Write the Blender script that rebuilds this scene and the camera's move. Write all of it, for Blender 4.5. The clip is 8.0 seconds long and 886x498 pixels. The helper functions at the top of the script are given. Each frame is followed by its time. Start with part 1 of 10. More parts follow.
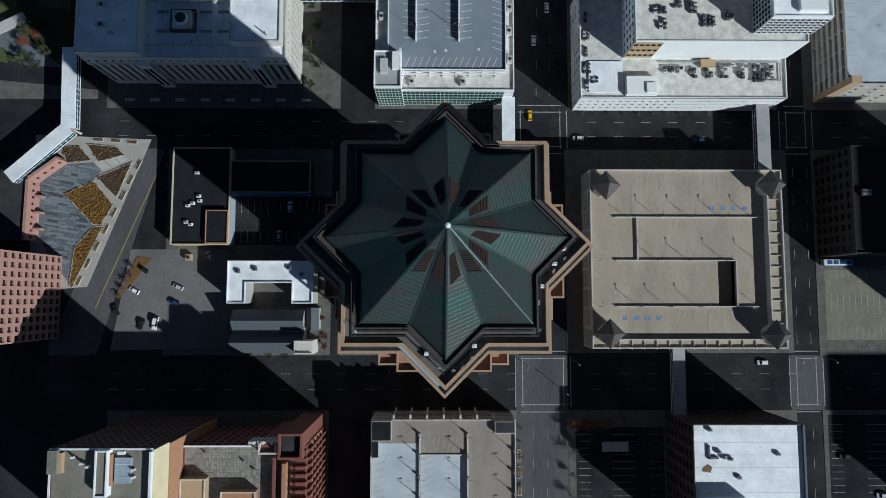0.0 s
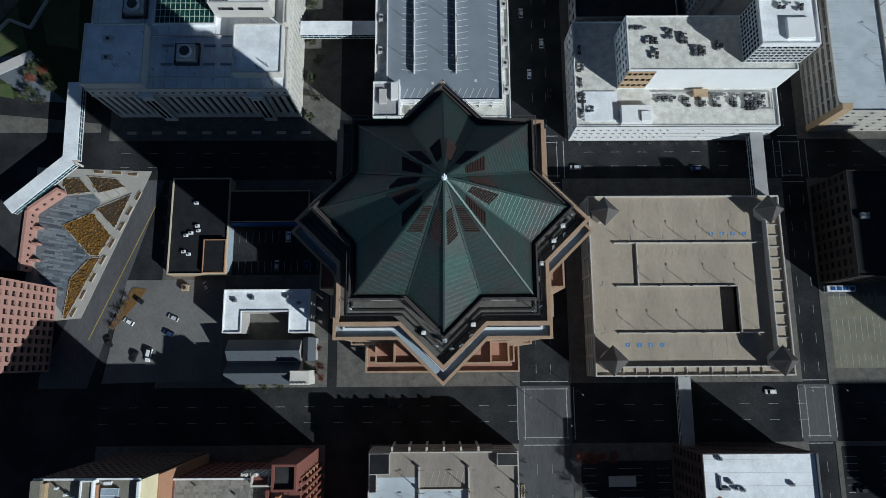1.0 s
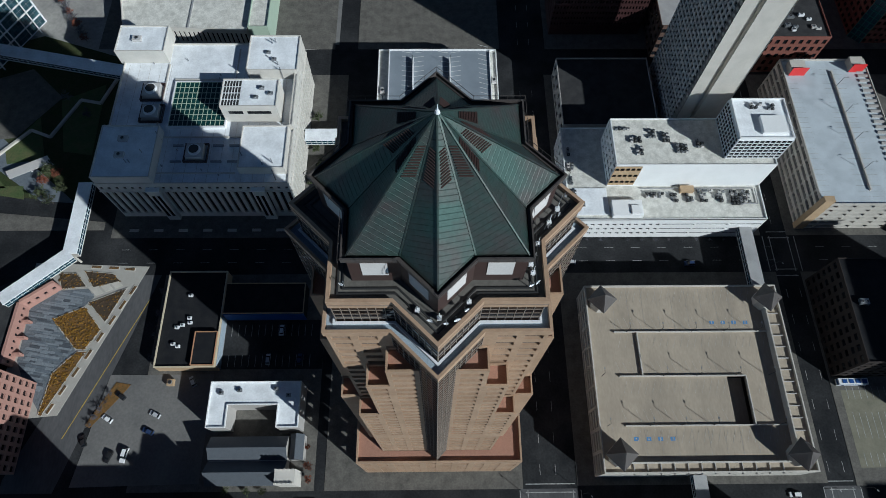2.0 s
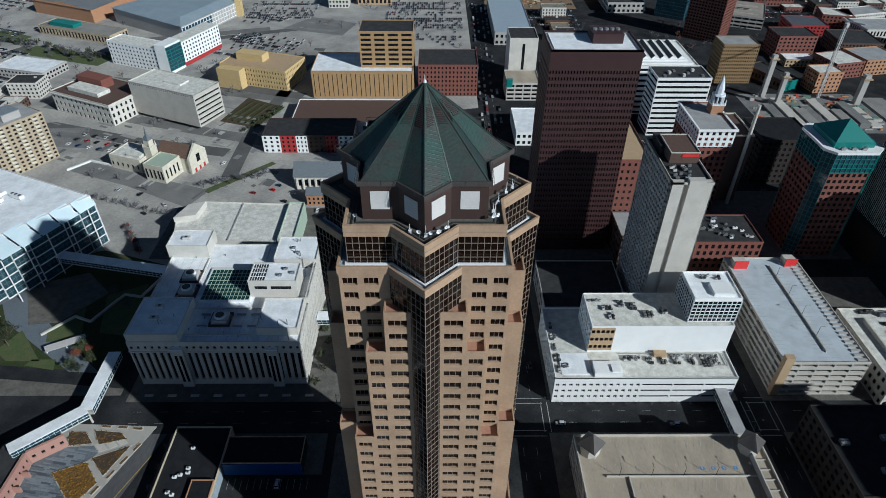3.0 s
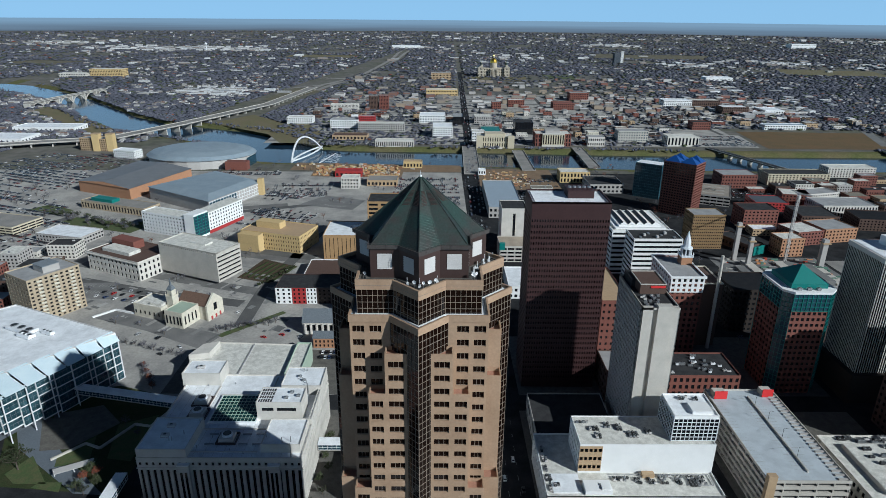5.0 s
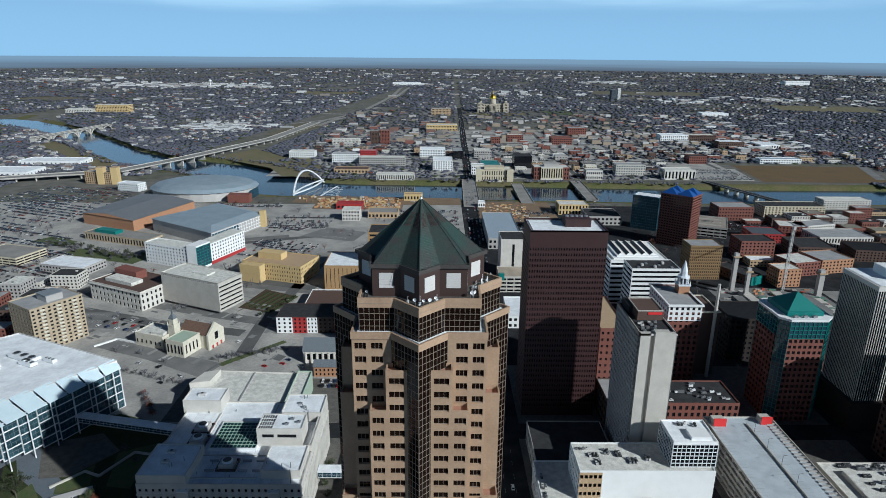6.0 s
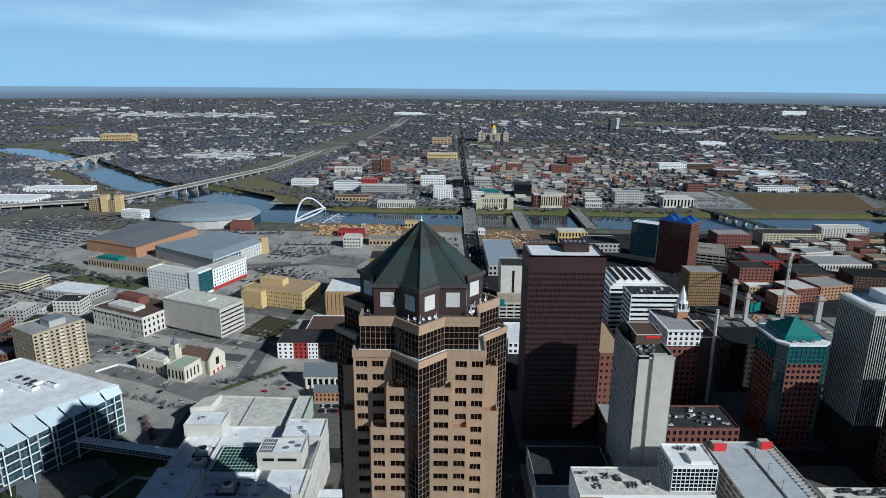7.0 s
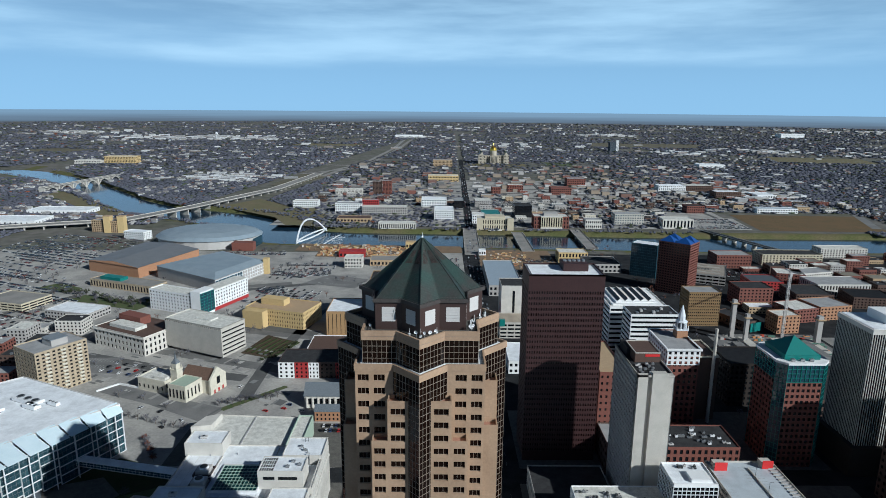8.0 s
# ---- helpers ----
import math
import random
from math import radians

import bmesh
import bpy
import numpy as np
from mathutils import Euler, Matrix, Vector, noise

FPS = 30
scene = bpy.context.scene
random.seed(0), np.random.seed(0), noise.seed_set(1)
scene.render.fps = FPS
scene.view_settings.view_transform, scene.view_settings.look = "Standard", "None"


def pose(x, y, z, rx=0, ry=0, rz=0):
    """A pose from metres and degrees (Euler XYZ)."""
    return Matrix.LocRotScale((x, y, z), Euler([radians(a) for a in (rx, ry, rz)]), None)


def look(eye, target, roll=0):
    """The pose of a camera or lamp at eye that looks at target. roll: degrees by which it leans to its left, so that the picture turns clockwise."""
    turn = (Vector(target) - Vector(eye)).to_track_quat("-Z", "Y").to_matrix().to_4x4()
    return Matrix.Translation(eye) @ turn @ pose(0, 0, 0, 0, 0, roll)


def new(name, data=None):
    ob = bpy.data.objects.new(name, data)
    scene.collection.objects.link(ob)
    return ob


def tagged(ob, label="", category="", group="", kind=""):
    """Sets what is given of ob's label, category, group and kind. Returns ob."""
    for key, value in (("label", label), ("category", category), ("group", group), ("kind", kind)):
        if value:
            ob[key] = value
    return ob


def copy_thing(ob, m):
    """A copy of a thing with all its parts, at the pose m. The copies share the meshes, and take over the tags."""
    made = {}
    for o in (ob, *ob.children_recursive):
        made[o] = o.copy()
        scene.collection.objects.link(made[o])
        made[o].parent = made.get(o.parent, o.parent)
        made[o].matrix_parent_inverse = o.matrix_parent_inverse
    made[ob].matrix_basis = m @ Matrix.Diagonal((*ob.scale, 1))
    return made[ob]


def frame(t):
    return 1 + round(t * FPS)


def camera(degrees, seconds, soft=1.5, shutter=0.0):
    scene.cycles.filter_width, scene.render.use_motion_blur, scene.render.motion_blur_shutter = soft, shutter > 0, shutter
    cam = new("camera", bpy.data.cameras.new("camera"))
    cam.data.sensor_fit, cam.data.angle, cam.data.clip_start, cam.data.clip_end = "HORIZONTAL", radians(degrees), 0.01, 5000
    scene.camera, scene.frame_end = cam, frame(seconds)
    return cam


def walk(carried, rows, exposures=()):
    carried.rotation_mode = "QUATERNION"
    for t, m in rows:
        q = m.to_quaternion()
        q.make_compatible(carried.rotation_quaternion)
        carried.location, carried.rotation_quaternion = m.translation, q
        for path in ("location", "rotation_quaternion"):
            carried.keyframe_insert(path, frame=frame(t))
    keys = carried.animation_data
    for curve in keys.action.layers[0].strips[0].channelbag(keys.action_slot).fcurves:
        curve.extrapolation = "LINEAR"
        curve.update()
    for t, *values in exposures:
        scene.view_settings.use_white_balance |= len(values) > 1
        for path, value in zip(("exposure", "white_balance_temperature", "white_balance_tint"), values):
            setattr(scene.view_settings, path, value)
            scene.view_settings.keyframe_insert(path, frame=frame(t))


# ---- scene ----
# The plan below is in metres of the real city; the whole place is set down at this scale.
SCALE = 0.505
cam = camera(71.0, 8.0, soft=0.65)
PATH = [
    (0, (-1.177, -8.932, 266.838), (-1.161, -8.773, 264.844), 5.8),
    (0.5, (-1.006, -14.862, 265.298), (-0.989, -14.609, 263.314), 3.5),
    (1, (-0.813, -21.419, 263.546), (-0.796, -21.073, 261.576), 2.5),
    (2.3, (0.015, -64.425, 250.312), (0.044, -63.369, 248.614), 1.1),
    (2.5, (0.534, -79.362, 247.646), (0.56, -78.137, 246.065), 0.8),
    (2.6, (0.814, -86.586, 246.28), (0.84, -85.281, 244.764), 0.8),
    (3, (2.236, -116.988, 240.429), (2.258, -115.407, 239.205), 0.5),
    (3.5, (3.934, -145.58, 235.018), (3.952, -143.797, 234.111), 0.5),
    (4, (3.754, -152.899, 233.643), (3.773, -151.076, 232.822), 0.5),
    (4.5, (4.583, -157.369, 232.942), (4.599, -155.522, 232.176), 0.5),
    (6, (4.955, -168.587, 230.22), (4.969, -166.68, 229.617), 0.5),
    (6.5, (4.986, -171.498, 230.15), (4.999, -169.578, 229.593), 0.4),
    (7, (5.273, -174.201, 229.582), (5.284, -172.269, 229.067), 0.5),
    (7.5, (5.039, -176.905, 229.202), (5.05, -174.964, 228.722), 0.5),
    (8, (5.399, -178.531, 228.959), (5.407, -176.582, 228.512), 0.5),
]
walk(cam, [(t, look(Vector(eye) * SCALE, Vector(target) * SCALE, roll)) for t, eye, target, roll in PATH], exposures=[(0, -0.1, 5400, 2), (8, -0.04, 5500, 3)])

# ---------------------------------------------------------------- light
SUN_AZ = Vector((0.784, -0.621, 0)).normalized()
SUN_EL = radians(28.9)
SUN_DIR = Vector((SUN_AZ.x * math.cos(SUN_EL), SUN_AZ.y * math.cos(SUN_EL), math.sin(SUN_EL)))
sun = new("sun", bpy.data.lights.new("sun", "SUN"))
sun.data.energy, sun.data.angle, sun.data.color = 5.0, radians(0.53), (1.0, 0.93, 0.84)
sun.matrix_world = look((0, 0, 600), Vector((0, 0, 600)) - SUN_DIR)

world = bpy.data.worlds.new("sky")
scene.world = world
world.use_nodes = True
wt = world.node_tree
wt.nodes.clear()
w_out = wt.nodes.new("ShaderNodeOutputWorld")
w_bg = wt.nodes.new("ShaderNodeBackground")
w_sky = wt.nodes.new("ShaderNodeTexSky")
w_sky.sky_type, w_sky.sun_disc = "NISHITA", False
w_sky.sun_elevation, w_sky.sun_rotation = SUN_EL, math.atan2(SUN_AZ.x, SUN_AZ.y)
w_sky.air_density, w_sky.dust_density, w_sky.ozone_density, w_sky.altitude = 0.3, 0.0, 1.3, 300
w_co = wt.nodes.new("ShaderNodeTexCoord")
w_sep = wt.nodes.new("ShaderNodeSeparateXYZ")
w_map = wt.nodes.new("ShaderNodeMapping")
w_map.inputs["Scale"].default_value = (0.9, 0.9, 7.0)
w_noise = wt.nodes.new("ShaderNodeTexNoise")
w_noise.inputs["Scale"].default_value, w_noise.inputs["Detail"].default_value, w_noise.inputs["Roughness"].default_value = 2.2, 6, 0.55


def sky_range(a, b, lo, hi):
    n = wt.nodes.new("ShaderNodeMapRange")
    n.interpolation_type = "SMOOTHSTEP"
    for key, value in zip(("From Min", "From Max", "To Min", "To Max"), (a, b, lo, hi)):
        n.inputs[key].default_value = value
    return n


def sky_math(kind, value=None):
    n = wt.nodes.new("ShaderNodeMath")
    n.operation = kind
    if value is not None:
        n.inputs[1].default_value = value
    return n


# pale blue haze along the horizon, a sheet of thin high cloud above it
w_haze = sky_range(0.0, 0.32, 0.9, 0.0)
w_streak = sky_range(0.32, 0.68, 0.1, 1.0)
w_waver, w_edge = sky_math("MULTIPLY_ADD", 0.035), sky_range(0.072, 0.098, 0.0, 0.85)
w_fade, w_veil, w_cloud = sky_range(0.17, 0.36, 1.0, 0.0), sky_math("MULTIPLY"), sky_math("MULTIPLY")
w_mix, w_over = wt.nodes.new("ShaderNodeMix"), wt.nodes.new("ShaderNodeMix")
w_mix.data_type = w_over.data_type = "RGBA"
w_mix.inputs["B"].default_value = (7.3, 11.7, 15.8, 1)
w_over.inputs["B"].default_value = (11.4, 15.4, 18.4, 1)
for a, b in (((w_co, "Generated"), (w_map, "Vector")), ((w_map, "Vector"), (w_noise, "Vector")), ((w_co, "Generated"), (w_sep, "Vector")), ((w_sep, "Z"), (w_haze, "Value")),
             ((w_noise, "Fac"), (w_streak, "Value")), ((w_noise, "Fac"), (w_waver, 0)), ((w_sep, "Z"), (w_waver, 2)), ((w_waver, 0), (w_edge, "Value")), ((w_sep, "Z"), (w_fade, "Value")),
             ((w_edge, "Result"), (w_veil, 0)), ((w_fade, "Result"), (w_veil, 1)), ((w_veil, 0), (w_cloud, 0)), ((w_streak, "Result"), (w_cloud, 1)),
             ((w_sky, "Color"), (w_mix, "A")), ((w_haze, "Result"), (w_mix, "Factor")), ((w_mix, "Result"), (w_over, "A")), ((w_cloud, 0), (w_over, "Factor")),
             ((w_over, "Result"), (w_bg, "Color")), ((w_bg, "Background"), (w_out, "Surface"))):
    wt.links.new(a[0].outputs[a[1]], b[0].inputs[b[1]])
w_bg.inputs["Strength"].default_value = 0.05

# ---------------------------------------------------------------- materials
MATS = {}


def surf(name, base, rough=0.75, metal=0.0, var=0.18, scale=0.35, fine=4.0, bump=0.0, second=None, amount=0.5, stretch=(1, 1, 1), island=0.0, spec=0.5):
    """A worn surface: base colour with broad patches and fine grain; second: the colour of the stains; island: spread between loose pieces."""
    m = bpy.data.materials.new(name)
    m.use_nodes = True
    t = m.node_tree
    p = t.nodes["Principled BSDF"]
    n = lambda kind: t.nodes.new(kind)
    geo = n("ShaderNodeNewGeometry")
    mp = n("ShaderNodeMapping")
    mp.inputs["Scale"].default_value = [k / SCALE for k in stretch]
    t.links.new(geo.outputs["Position"], mp.inputs["Vector"])
    big, small = n("ShaderNodeTexNoise"), n("ShaderNodeTexNoise")
    big.inputs["Scale"].default_value, big.inputs["Detail"].default_value, big.inputs["Roughness"].default_value = scale, 5, 0.6
    small.inputs["Scale"].default_value, small.inputs["Detail"].default_value = fine, 3
    t.links.new(mp.outputs[0], big.inputs["Vector"])
    t.links.new(mp.outputs[0], small.inputs["Vector"])
    ramp = n("ShaderNodeValToRGB")
    ramp.color_ramp.elements[0].position, ramp.color_ramp.elements[1].position = 0.38, 0.68
    dark = second or tuple(c * (1 - 2 * var) for c in base)
    ramp.color_ramp.elements[0].color = (*base, 1)
    ramp.color_ramp.elements[1].color = (*[b + (d - b) * amount for b, d in zip(base, dark)], 1)
    t.links.new(big.outputs["Fac"], ramp.inputs["Fac"])
    hsv = n("ShaderNodeHueSaturation")
    t.links.new(ramp.outputs["Color"], hsv.inputs["Color"])
    val = n("ShaderNodeMapRange")
    val.inputs["From Min"].default_value, val.inputs["From Max"].default_value = 0.3, 0.7
    val.inputs["To Min"].default_value, val.inputs["To Max"].default_value = 1 - var, 1 + var
    t.links.new(small.outputs["Fac"], val.inputs["Value"])
    last = val.outputs[0]
    if island:
        spread = n("ShaderNodeMapRange")
        spread.inputs["To Min"].default_value, spread.inputs["To Max"].default_value = 1 - island, 1 + island
        t.links.new(geo.outputs["Random Per Island"], spread.inputs["Value"])
        mul = n("ShaderNodeMath")
        mul.operation = "MULTIPLY"
        t.links.new(last, mul.inputs[0])
        t.links.new(spread.outputs[0], mul.inputs[1])
        last = mul.outputs[0]
    t.links.new(last, hsv.inputs["Value"])
    t.links.new(hsv.outputs["Color"], p.inputs["Base Color"])
    p.inputs["Roughness"].default_value, p.inputs["Metallic"].default_value = rough, metal
    p.inputs["Specular IOR Level"].default_value = spec
    if bump:
        b = n("ShaderNodeBump")
        b.inputs["Strength"].default_value, b.inputs["Distance"].default_value = bump, 0.05
        t.links.new(small.outputs["Fac"], b.inputs["Height"])
        t.links.new(b.outputs["Normal"], p.inputs["Normal"])
    MATS[name] = m
    return m


def palette(name, colours, rough=0.8, var=0.12, scale=0.5):
    """A surface whose loose pieces each take one of several colours."""
    m = surf(name, colours[0], rough, var=var, scale=scale)
    t = m.node_tree
    geo = next(n for n in t.nodes if n.type == "NEW_GEOMETRY")
    hsv = next(n for n in t.nodes if n.type == "HUE_SAT")
    ramp = t.nodes.new("ShaderNodeValToRGB")
    ramp.color_ramp.interpolation = "CONSTANT"
    while len(ramp.color_ramp.elements) < len(colours):
        ramp.color_ramp.elements.new(0.5)
    for i, c in enumerate(colours):
        ramp.color_ramp.elements[i].position = i / len(colours)
        ramp.color_ramp.elements[i].color = (*c, 1)
    t.links.new(geo.outputs["Random Per Island"], ramp.inputs["Fac"])
    t.links.new(ramp.outputs["Color"], hsv.inputs["Color"])
    return m


granite = surf("tan_granite", (0.395, 0.272, 0.18), 0.55, var=0.09, scale=0.12, fine=1.5, second=(0.30, 0.20, 0.128), amount=0.8)
copper = surf("green_patina_copper", (0.040, 0.071, 0.062), 0.46, metal=0.45, var=0.14, scale=0.16, fine=1.6, second=(0.060, 0.053, 0.051), amount=1.0, spec=0.3)
olive_roof = surf("olive_grey_gravel_roof", (0.22, 0.205, 0.165), 0.9, var=0.14, scale=0.2, fine=2.5, second=(0.15, 0.14, 0.115), amount=0.7, spec=0.2)
paver = surf("grey_roof_paver", (0.25, 0.235, 0.21), 0.85, var=0.1, scale=0.6, island=0.25, spec=0.25)
brown_deck = surf("brown_parking_deck", (0.30, 0.265, 0.225), 0.85, var=0.07, scale=0.1, fine=1.2, second=(0.23, 0.20, 0.17), amount=0.8, stretch=(1, 0.3, 1), spec=0.25)
deck_paint = surf("faded_bay_paint", (0.46, 0.43, 0.38), 0.85, var=0.15, scale=0.6, second=(0.34, 0.31, 0.26), amount=1.0)
dark_brick = surf("near_black_brick", (0.035, 0.028, 0.025), 0.85, var=0.15, scale=0.5, fine=3, spec=0.2)
pale_walk = surf("pale_jointed_concrete", (0.38, 0.365, 0.33), 0.85, var=0.08, scale=0.3, second=(0.33, 0.31, 0.28), amount=0.7, spec=0.25)
slab_light = surf("pale_blue_grey_slate", (0.20, 0.225, 0.25), 0.7, var=0.15, scale=0.6, fine=3)
slab_mid = surf("blue_grey_slate", (0.13, 0.15, 0.175), 0.7, var=0.15, scale=0.6, fine=3)
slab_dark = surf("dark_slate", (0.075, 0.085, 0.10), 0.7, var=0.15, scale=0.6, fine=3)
dry_planting = surf("leaf_litter", (0.085, 0.06, 0.04), 0.95, var=0.3, scale=0.8, fine=4, second=(0.045, 0.04, 0.03), amount=0.9, spec=0.1)
shrub_leaf = surf("golden_russet_shrub", (0.21, 0.115, 0.02), 0.9, var=0.25, scale=0.8, island=0.4, spec=0.15)
dry_leaf = surf("dry_brown_shrub", (0.10, 0.07, 0.045), 0.9, var=0.25, scale=0.8, island=0.4, spec=0.15)
copper_dark = surf("dark_copper", (0.06, 0.05, 0.047), 0.55, var=0.15, scale=0.5, second=(0.06, 0.06, 0.055))
bronze_clad = surf("dark_bronze_cladding", (0.055, 0.034, 0.03), 0.42, var=0.12, scale=0.4)
smoke_glass = surf("smoked_glass", (0.012, 0.006, 0.004), 0.06, var=0.3, scale=0.25, fine=0.5, spec=0.4)
dark_glass = surf("dark_window_glass", (0.010, 0.012, 0.015), 0.08, var=0.2, scale=0.2, fine=0.6, spec=0.4)
blue_glass = surf("blue_green_glass", (0.025, 0.06, 0.085), 0.07, var=0.25, scale=0.12, fine=0.6, spec=0.8)
# Pale cyan base: the sky's reflection is put into the glass colour.
hall_glass = surf("sky_reflection_glass", (0.07, 0.15, 0.18), 0.1, var=0.3, scale=0.12, fine=0.5, second=(0.03, 0.075, 0.10), amount=1.0, spec=0.8)
canopy_glass = surf("pale_canopy_glass", (0.60, 0.70, 0.74), 0.25, var=0.06, scale=0.2, second=(0.5, 0.62, 0.68), amount=0.6)
green_glass = surf("dark_green_glass", (0.012, 0.05, 0.048), 0.1, var=0.25, scale=0.2, fine=0.6, spec=0.6)
mullion = surf("bronze_grey_mullion", (0.24, 0.20, 0.165), 0.5, var=0.1)
white_metal = surf("white_painted_metal", (0.74, 0.75, 0.76), 0.45, var=0.06)
louvre_grey = surf("pale_grey_louvre", (0.52, 0.50, 0.48), 0.5, var=0.06)
gutter_blue = surf("blue_grey_membrane", (0.32, 0.38, 0.44), 0.55, var=0.15, scale=0.5)
terrace_clay = surf("terracotta_pavers", (0.36, 0.19, 0.13), 0.75, var=0.12, scale=1.0)
white_roof = surf("white_roof_membrane", (0.84, 0.86, 0.88), 0.6, var=0.06, scale=0.16, fine=1.4, second=(0.46, 0.47, 0.48), amount=0.5)
cream_roof = surf("weathered_white_roof", (0.68, 0.665, 0.61), 0.75, var=0.12, scale=0.3, fine=1.8, second=(0.36, 0.35, 0.31), amount=0.7)
cream_stone = surf("cream_limestone", (0.60, 0.56, 0.46), 0.8, var=0.08, scale=0.3, fine=2, second=(0.46, 0.43, 0.35), amount=0.7)
brown_shingle = surf("brown_shingles", (0.14, 0.085, 0.06), 0.9, var=0.2, scale=0.5, fine=3)
sage_wall = surf("pale_sage_panel", (0.36, 0.44, 0.35), 0.7, var=0.07, scale=0.3)
grey_roof = surf("grey_roof_membrane", (0.34, 0.34, 0.34), 0.75, var=0.1, scale=0.12, second=(0.2, 0.2, 0.2), amount=0.6)
dark_roof = surf("black_tar_roof", (0.032, 0.032, 0.034), 0.85, var=0.2, scale=0.2, second=(0.07, 0.07, 0.07), amount=0.5, spec=0.15)
# Black roof bitumen; on the black-roofed block's walls it stands for deep shade.
tar_and_shade = surf("black_bitumen_and_shade", (0.014, 0.015, 0.018), 0.85, var=0.2, scale=0.25, second=(0.03, 0.03, 0.03), amount=0.5, spec=0.1)
bleached_lot = surf("bleached_concrete_lot", (0.38, 0.365, 0.335), 0.9, var=0.12, scale=0.035, fine=0.5, second=(0.22, 0.214, 0.208), amount=0.9, spec=0.2)
worn_street = surf("worn_grey_street", (0.20, 0.196, 0.19), 0.9, var=0.1, scale=0.05, fine=0.8, second=(0.13, 0.13, 0.128), amount=0.9, spec=0.2)
cream_render = surf("cream_render", (0.66, 0.58, 0.36), 0.8, var=0.05, scale=0.2, second=(0.55, 0.48, 0.31), amount=0.6)
patch_mix = palette("lot_patches", [(0.12, 0.12, 0.12), (0.2, 0.2, 0.195), (0.27, 0.26, 0.25), (0.15, 0.148, 0.145), (0.38, 0.37, 0.35)], 0.9)
site_mix = palette("site_materials", [(0.4, 0.06, 0.03), (0.3, 0.28, 0.25), (0.45, 0.2, 0.08), (0.1, 0.1, 0.1), (0.4, 0.38, 0.35), (0.08, 0.16, 0.12)], 0.8)
lumber = palette("stacked_lumber", [(0.5, 0.32, 0.14), (0.42, 0.25, 0.12), (0.55, 0.5, 0.42), (0.35, 0.16, 0.08), (0.5, 0.38, 0.2)], 0.85)
deck = surf("parking_deck_concrete", (0.40, 0.34, 0.265), 0.85, var=0.07, scale=0.1, fine=1.3, spec=0.2, second=(0.28, 0.24, 0.19), amount=0.8, stretch=(1, 0.35, 1))
blue_deck = surf("sealed_parking_deck", (0.48, 0.525, 0.56), 0.6, var=0.08, scale=0.14, second=(0.34, 0.37, 0.40), amount=0.6)
slate_deck = surf("blue_grey_parking_deck", (0.225, 0.255, 0.29), 0.7, var=0.07, scale=0.12, second=(0.175, 0.20, 0.23), amount=0.7, spec=0.25)
bay_line = surf("white_bay_line", (0.62, 0.62, 0.60), 0.8, var=0.12, scale=0.6)
olive_lot = surf("olive_grey_concrete_lot", (0.215, 0.205, 0.155), 0.9, var=0.1, scale=0.15, fine=1.2, second=(0.15, 0.145, 0.11), amount=0.8, spec=0.15)
golden_brick = surf("golden_brown_brick", (0.23, 0.145, 0.065), 0.8, var=0.14, scale=0.4, fine=3)
spire_white = surf("glazed_white_terracotta", (0.66, 0.69, 0.72), 0.4, var=0.06)
concrete = surf("pale_concrete", (0.50, 0.47, 0.42), 0.75, var=0.08, scale=0.15, second=(0.38, 0.36, 0.32), amount=0.6)
limestone = surf("buff_limestone", (0.58, 0.55, 0.50), 0.75, var=0.07, scale=0.15, second=(0.44, 0.42, 0.38), amount=0.6)
white_wall = surf("white_wall_panel", (0.78, 0.78, 0.77), 0.6, var=0.04, scale=0.1, second=(0.66, 0.66, 0.65), amount=0.5)
capitol_stone = surf("weathered_sandstone", (0.45, 0.40, 0.315), 0.8, var=0.1, scale=0.2, second=(0.34, 0.30, 0.235), amount=0.7)
grey_wall = surf("grey_stone_wall", (0.38, 0.36, 0.34), 0.75, var=0.08, scale=0.2)
beige_wall = surf("beige_panel_wall", (0.50, 0.44, 0.32), 0.75, var=0.07, scale=0.2)
yellow_brick = surf("yellow_brick", (0.56, 0.41, 0.195), 0.8, var=0.1, scale=0.4, fine=3)
ochre_brick = surf("ochre_brick", (0.36, 0.225, 0.105), 0.8, var=0.1, scale=0.4, fine=3, second=(0.29, 0.18, 0.085), amount=0.7)
arena_metal = surf("grey_blue_roof_metal", (0.225, 0.275, 0.315), 0.5, var=0.08, scale=0.06, second=(0.28, 0.33, 0.37), amount=0.8)
hall_metal = surf("dark_grey_roof_metal", (0.15, 0.155, 0.165), 0.55, var=0.08, scale=0.06, second=(0.19, 0.195, 0.20), amount=0.8)
tan_panel = surf("weathered_tan_panel", (0.40, 0.325, 0.225), 0.8, var=0.1, scale=0.3, fine=2, second=(0.30, 0.24, 0.165), amount=0.8)
tan_brick = surf("tan_brick", (0.42, 0.30, 0.18), 0.8, var=0.1, scale=0.4, fine=3)
red_brick = surf("red_brick", (0.185, 0.066, 0.048), 0.85, var=0.15, scale=0.5, fine=3)
brown_brick = surf("brown_brick", (0.095, 0.056, 0.042), 0.85, var=0.15, scale=0.5, fine=3)
orange_brick = surf("orange_brick", (0.38, 0.20, 0.11), 0.85, var=0.12, scale=0.5, fine=3)
pink_granite = surf("pink_granite", (0.38, 0.215, 0.175), 0.6, var=0.08, scale=0.3)
oxblood = surf("weathered_steel_cladding", (0.032, 0.0105, 0.0105), 0.6, var=0.14, scale=0.15, fine=1.0, second=(0.05, 0.02, 0.02))
black_glass = surf("black_facade_glass", (0.012, 0.013, 0.016), 0.1, var=0.15, scale=0.3)
teal_metal = surf("teal_painted_metal", (0.015, 0.17, 0.15), 0.45, var=0.08, scale=0.4)
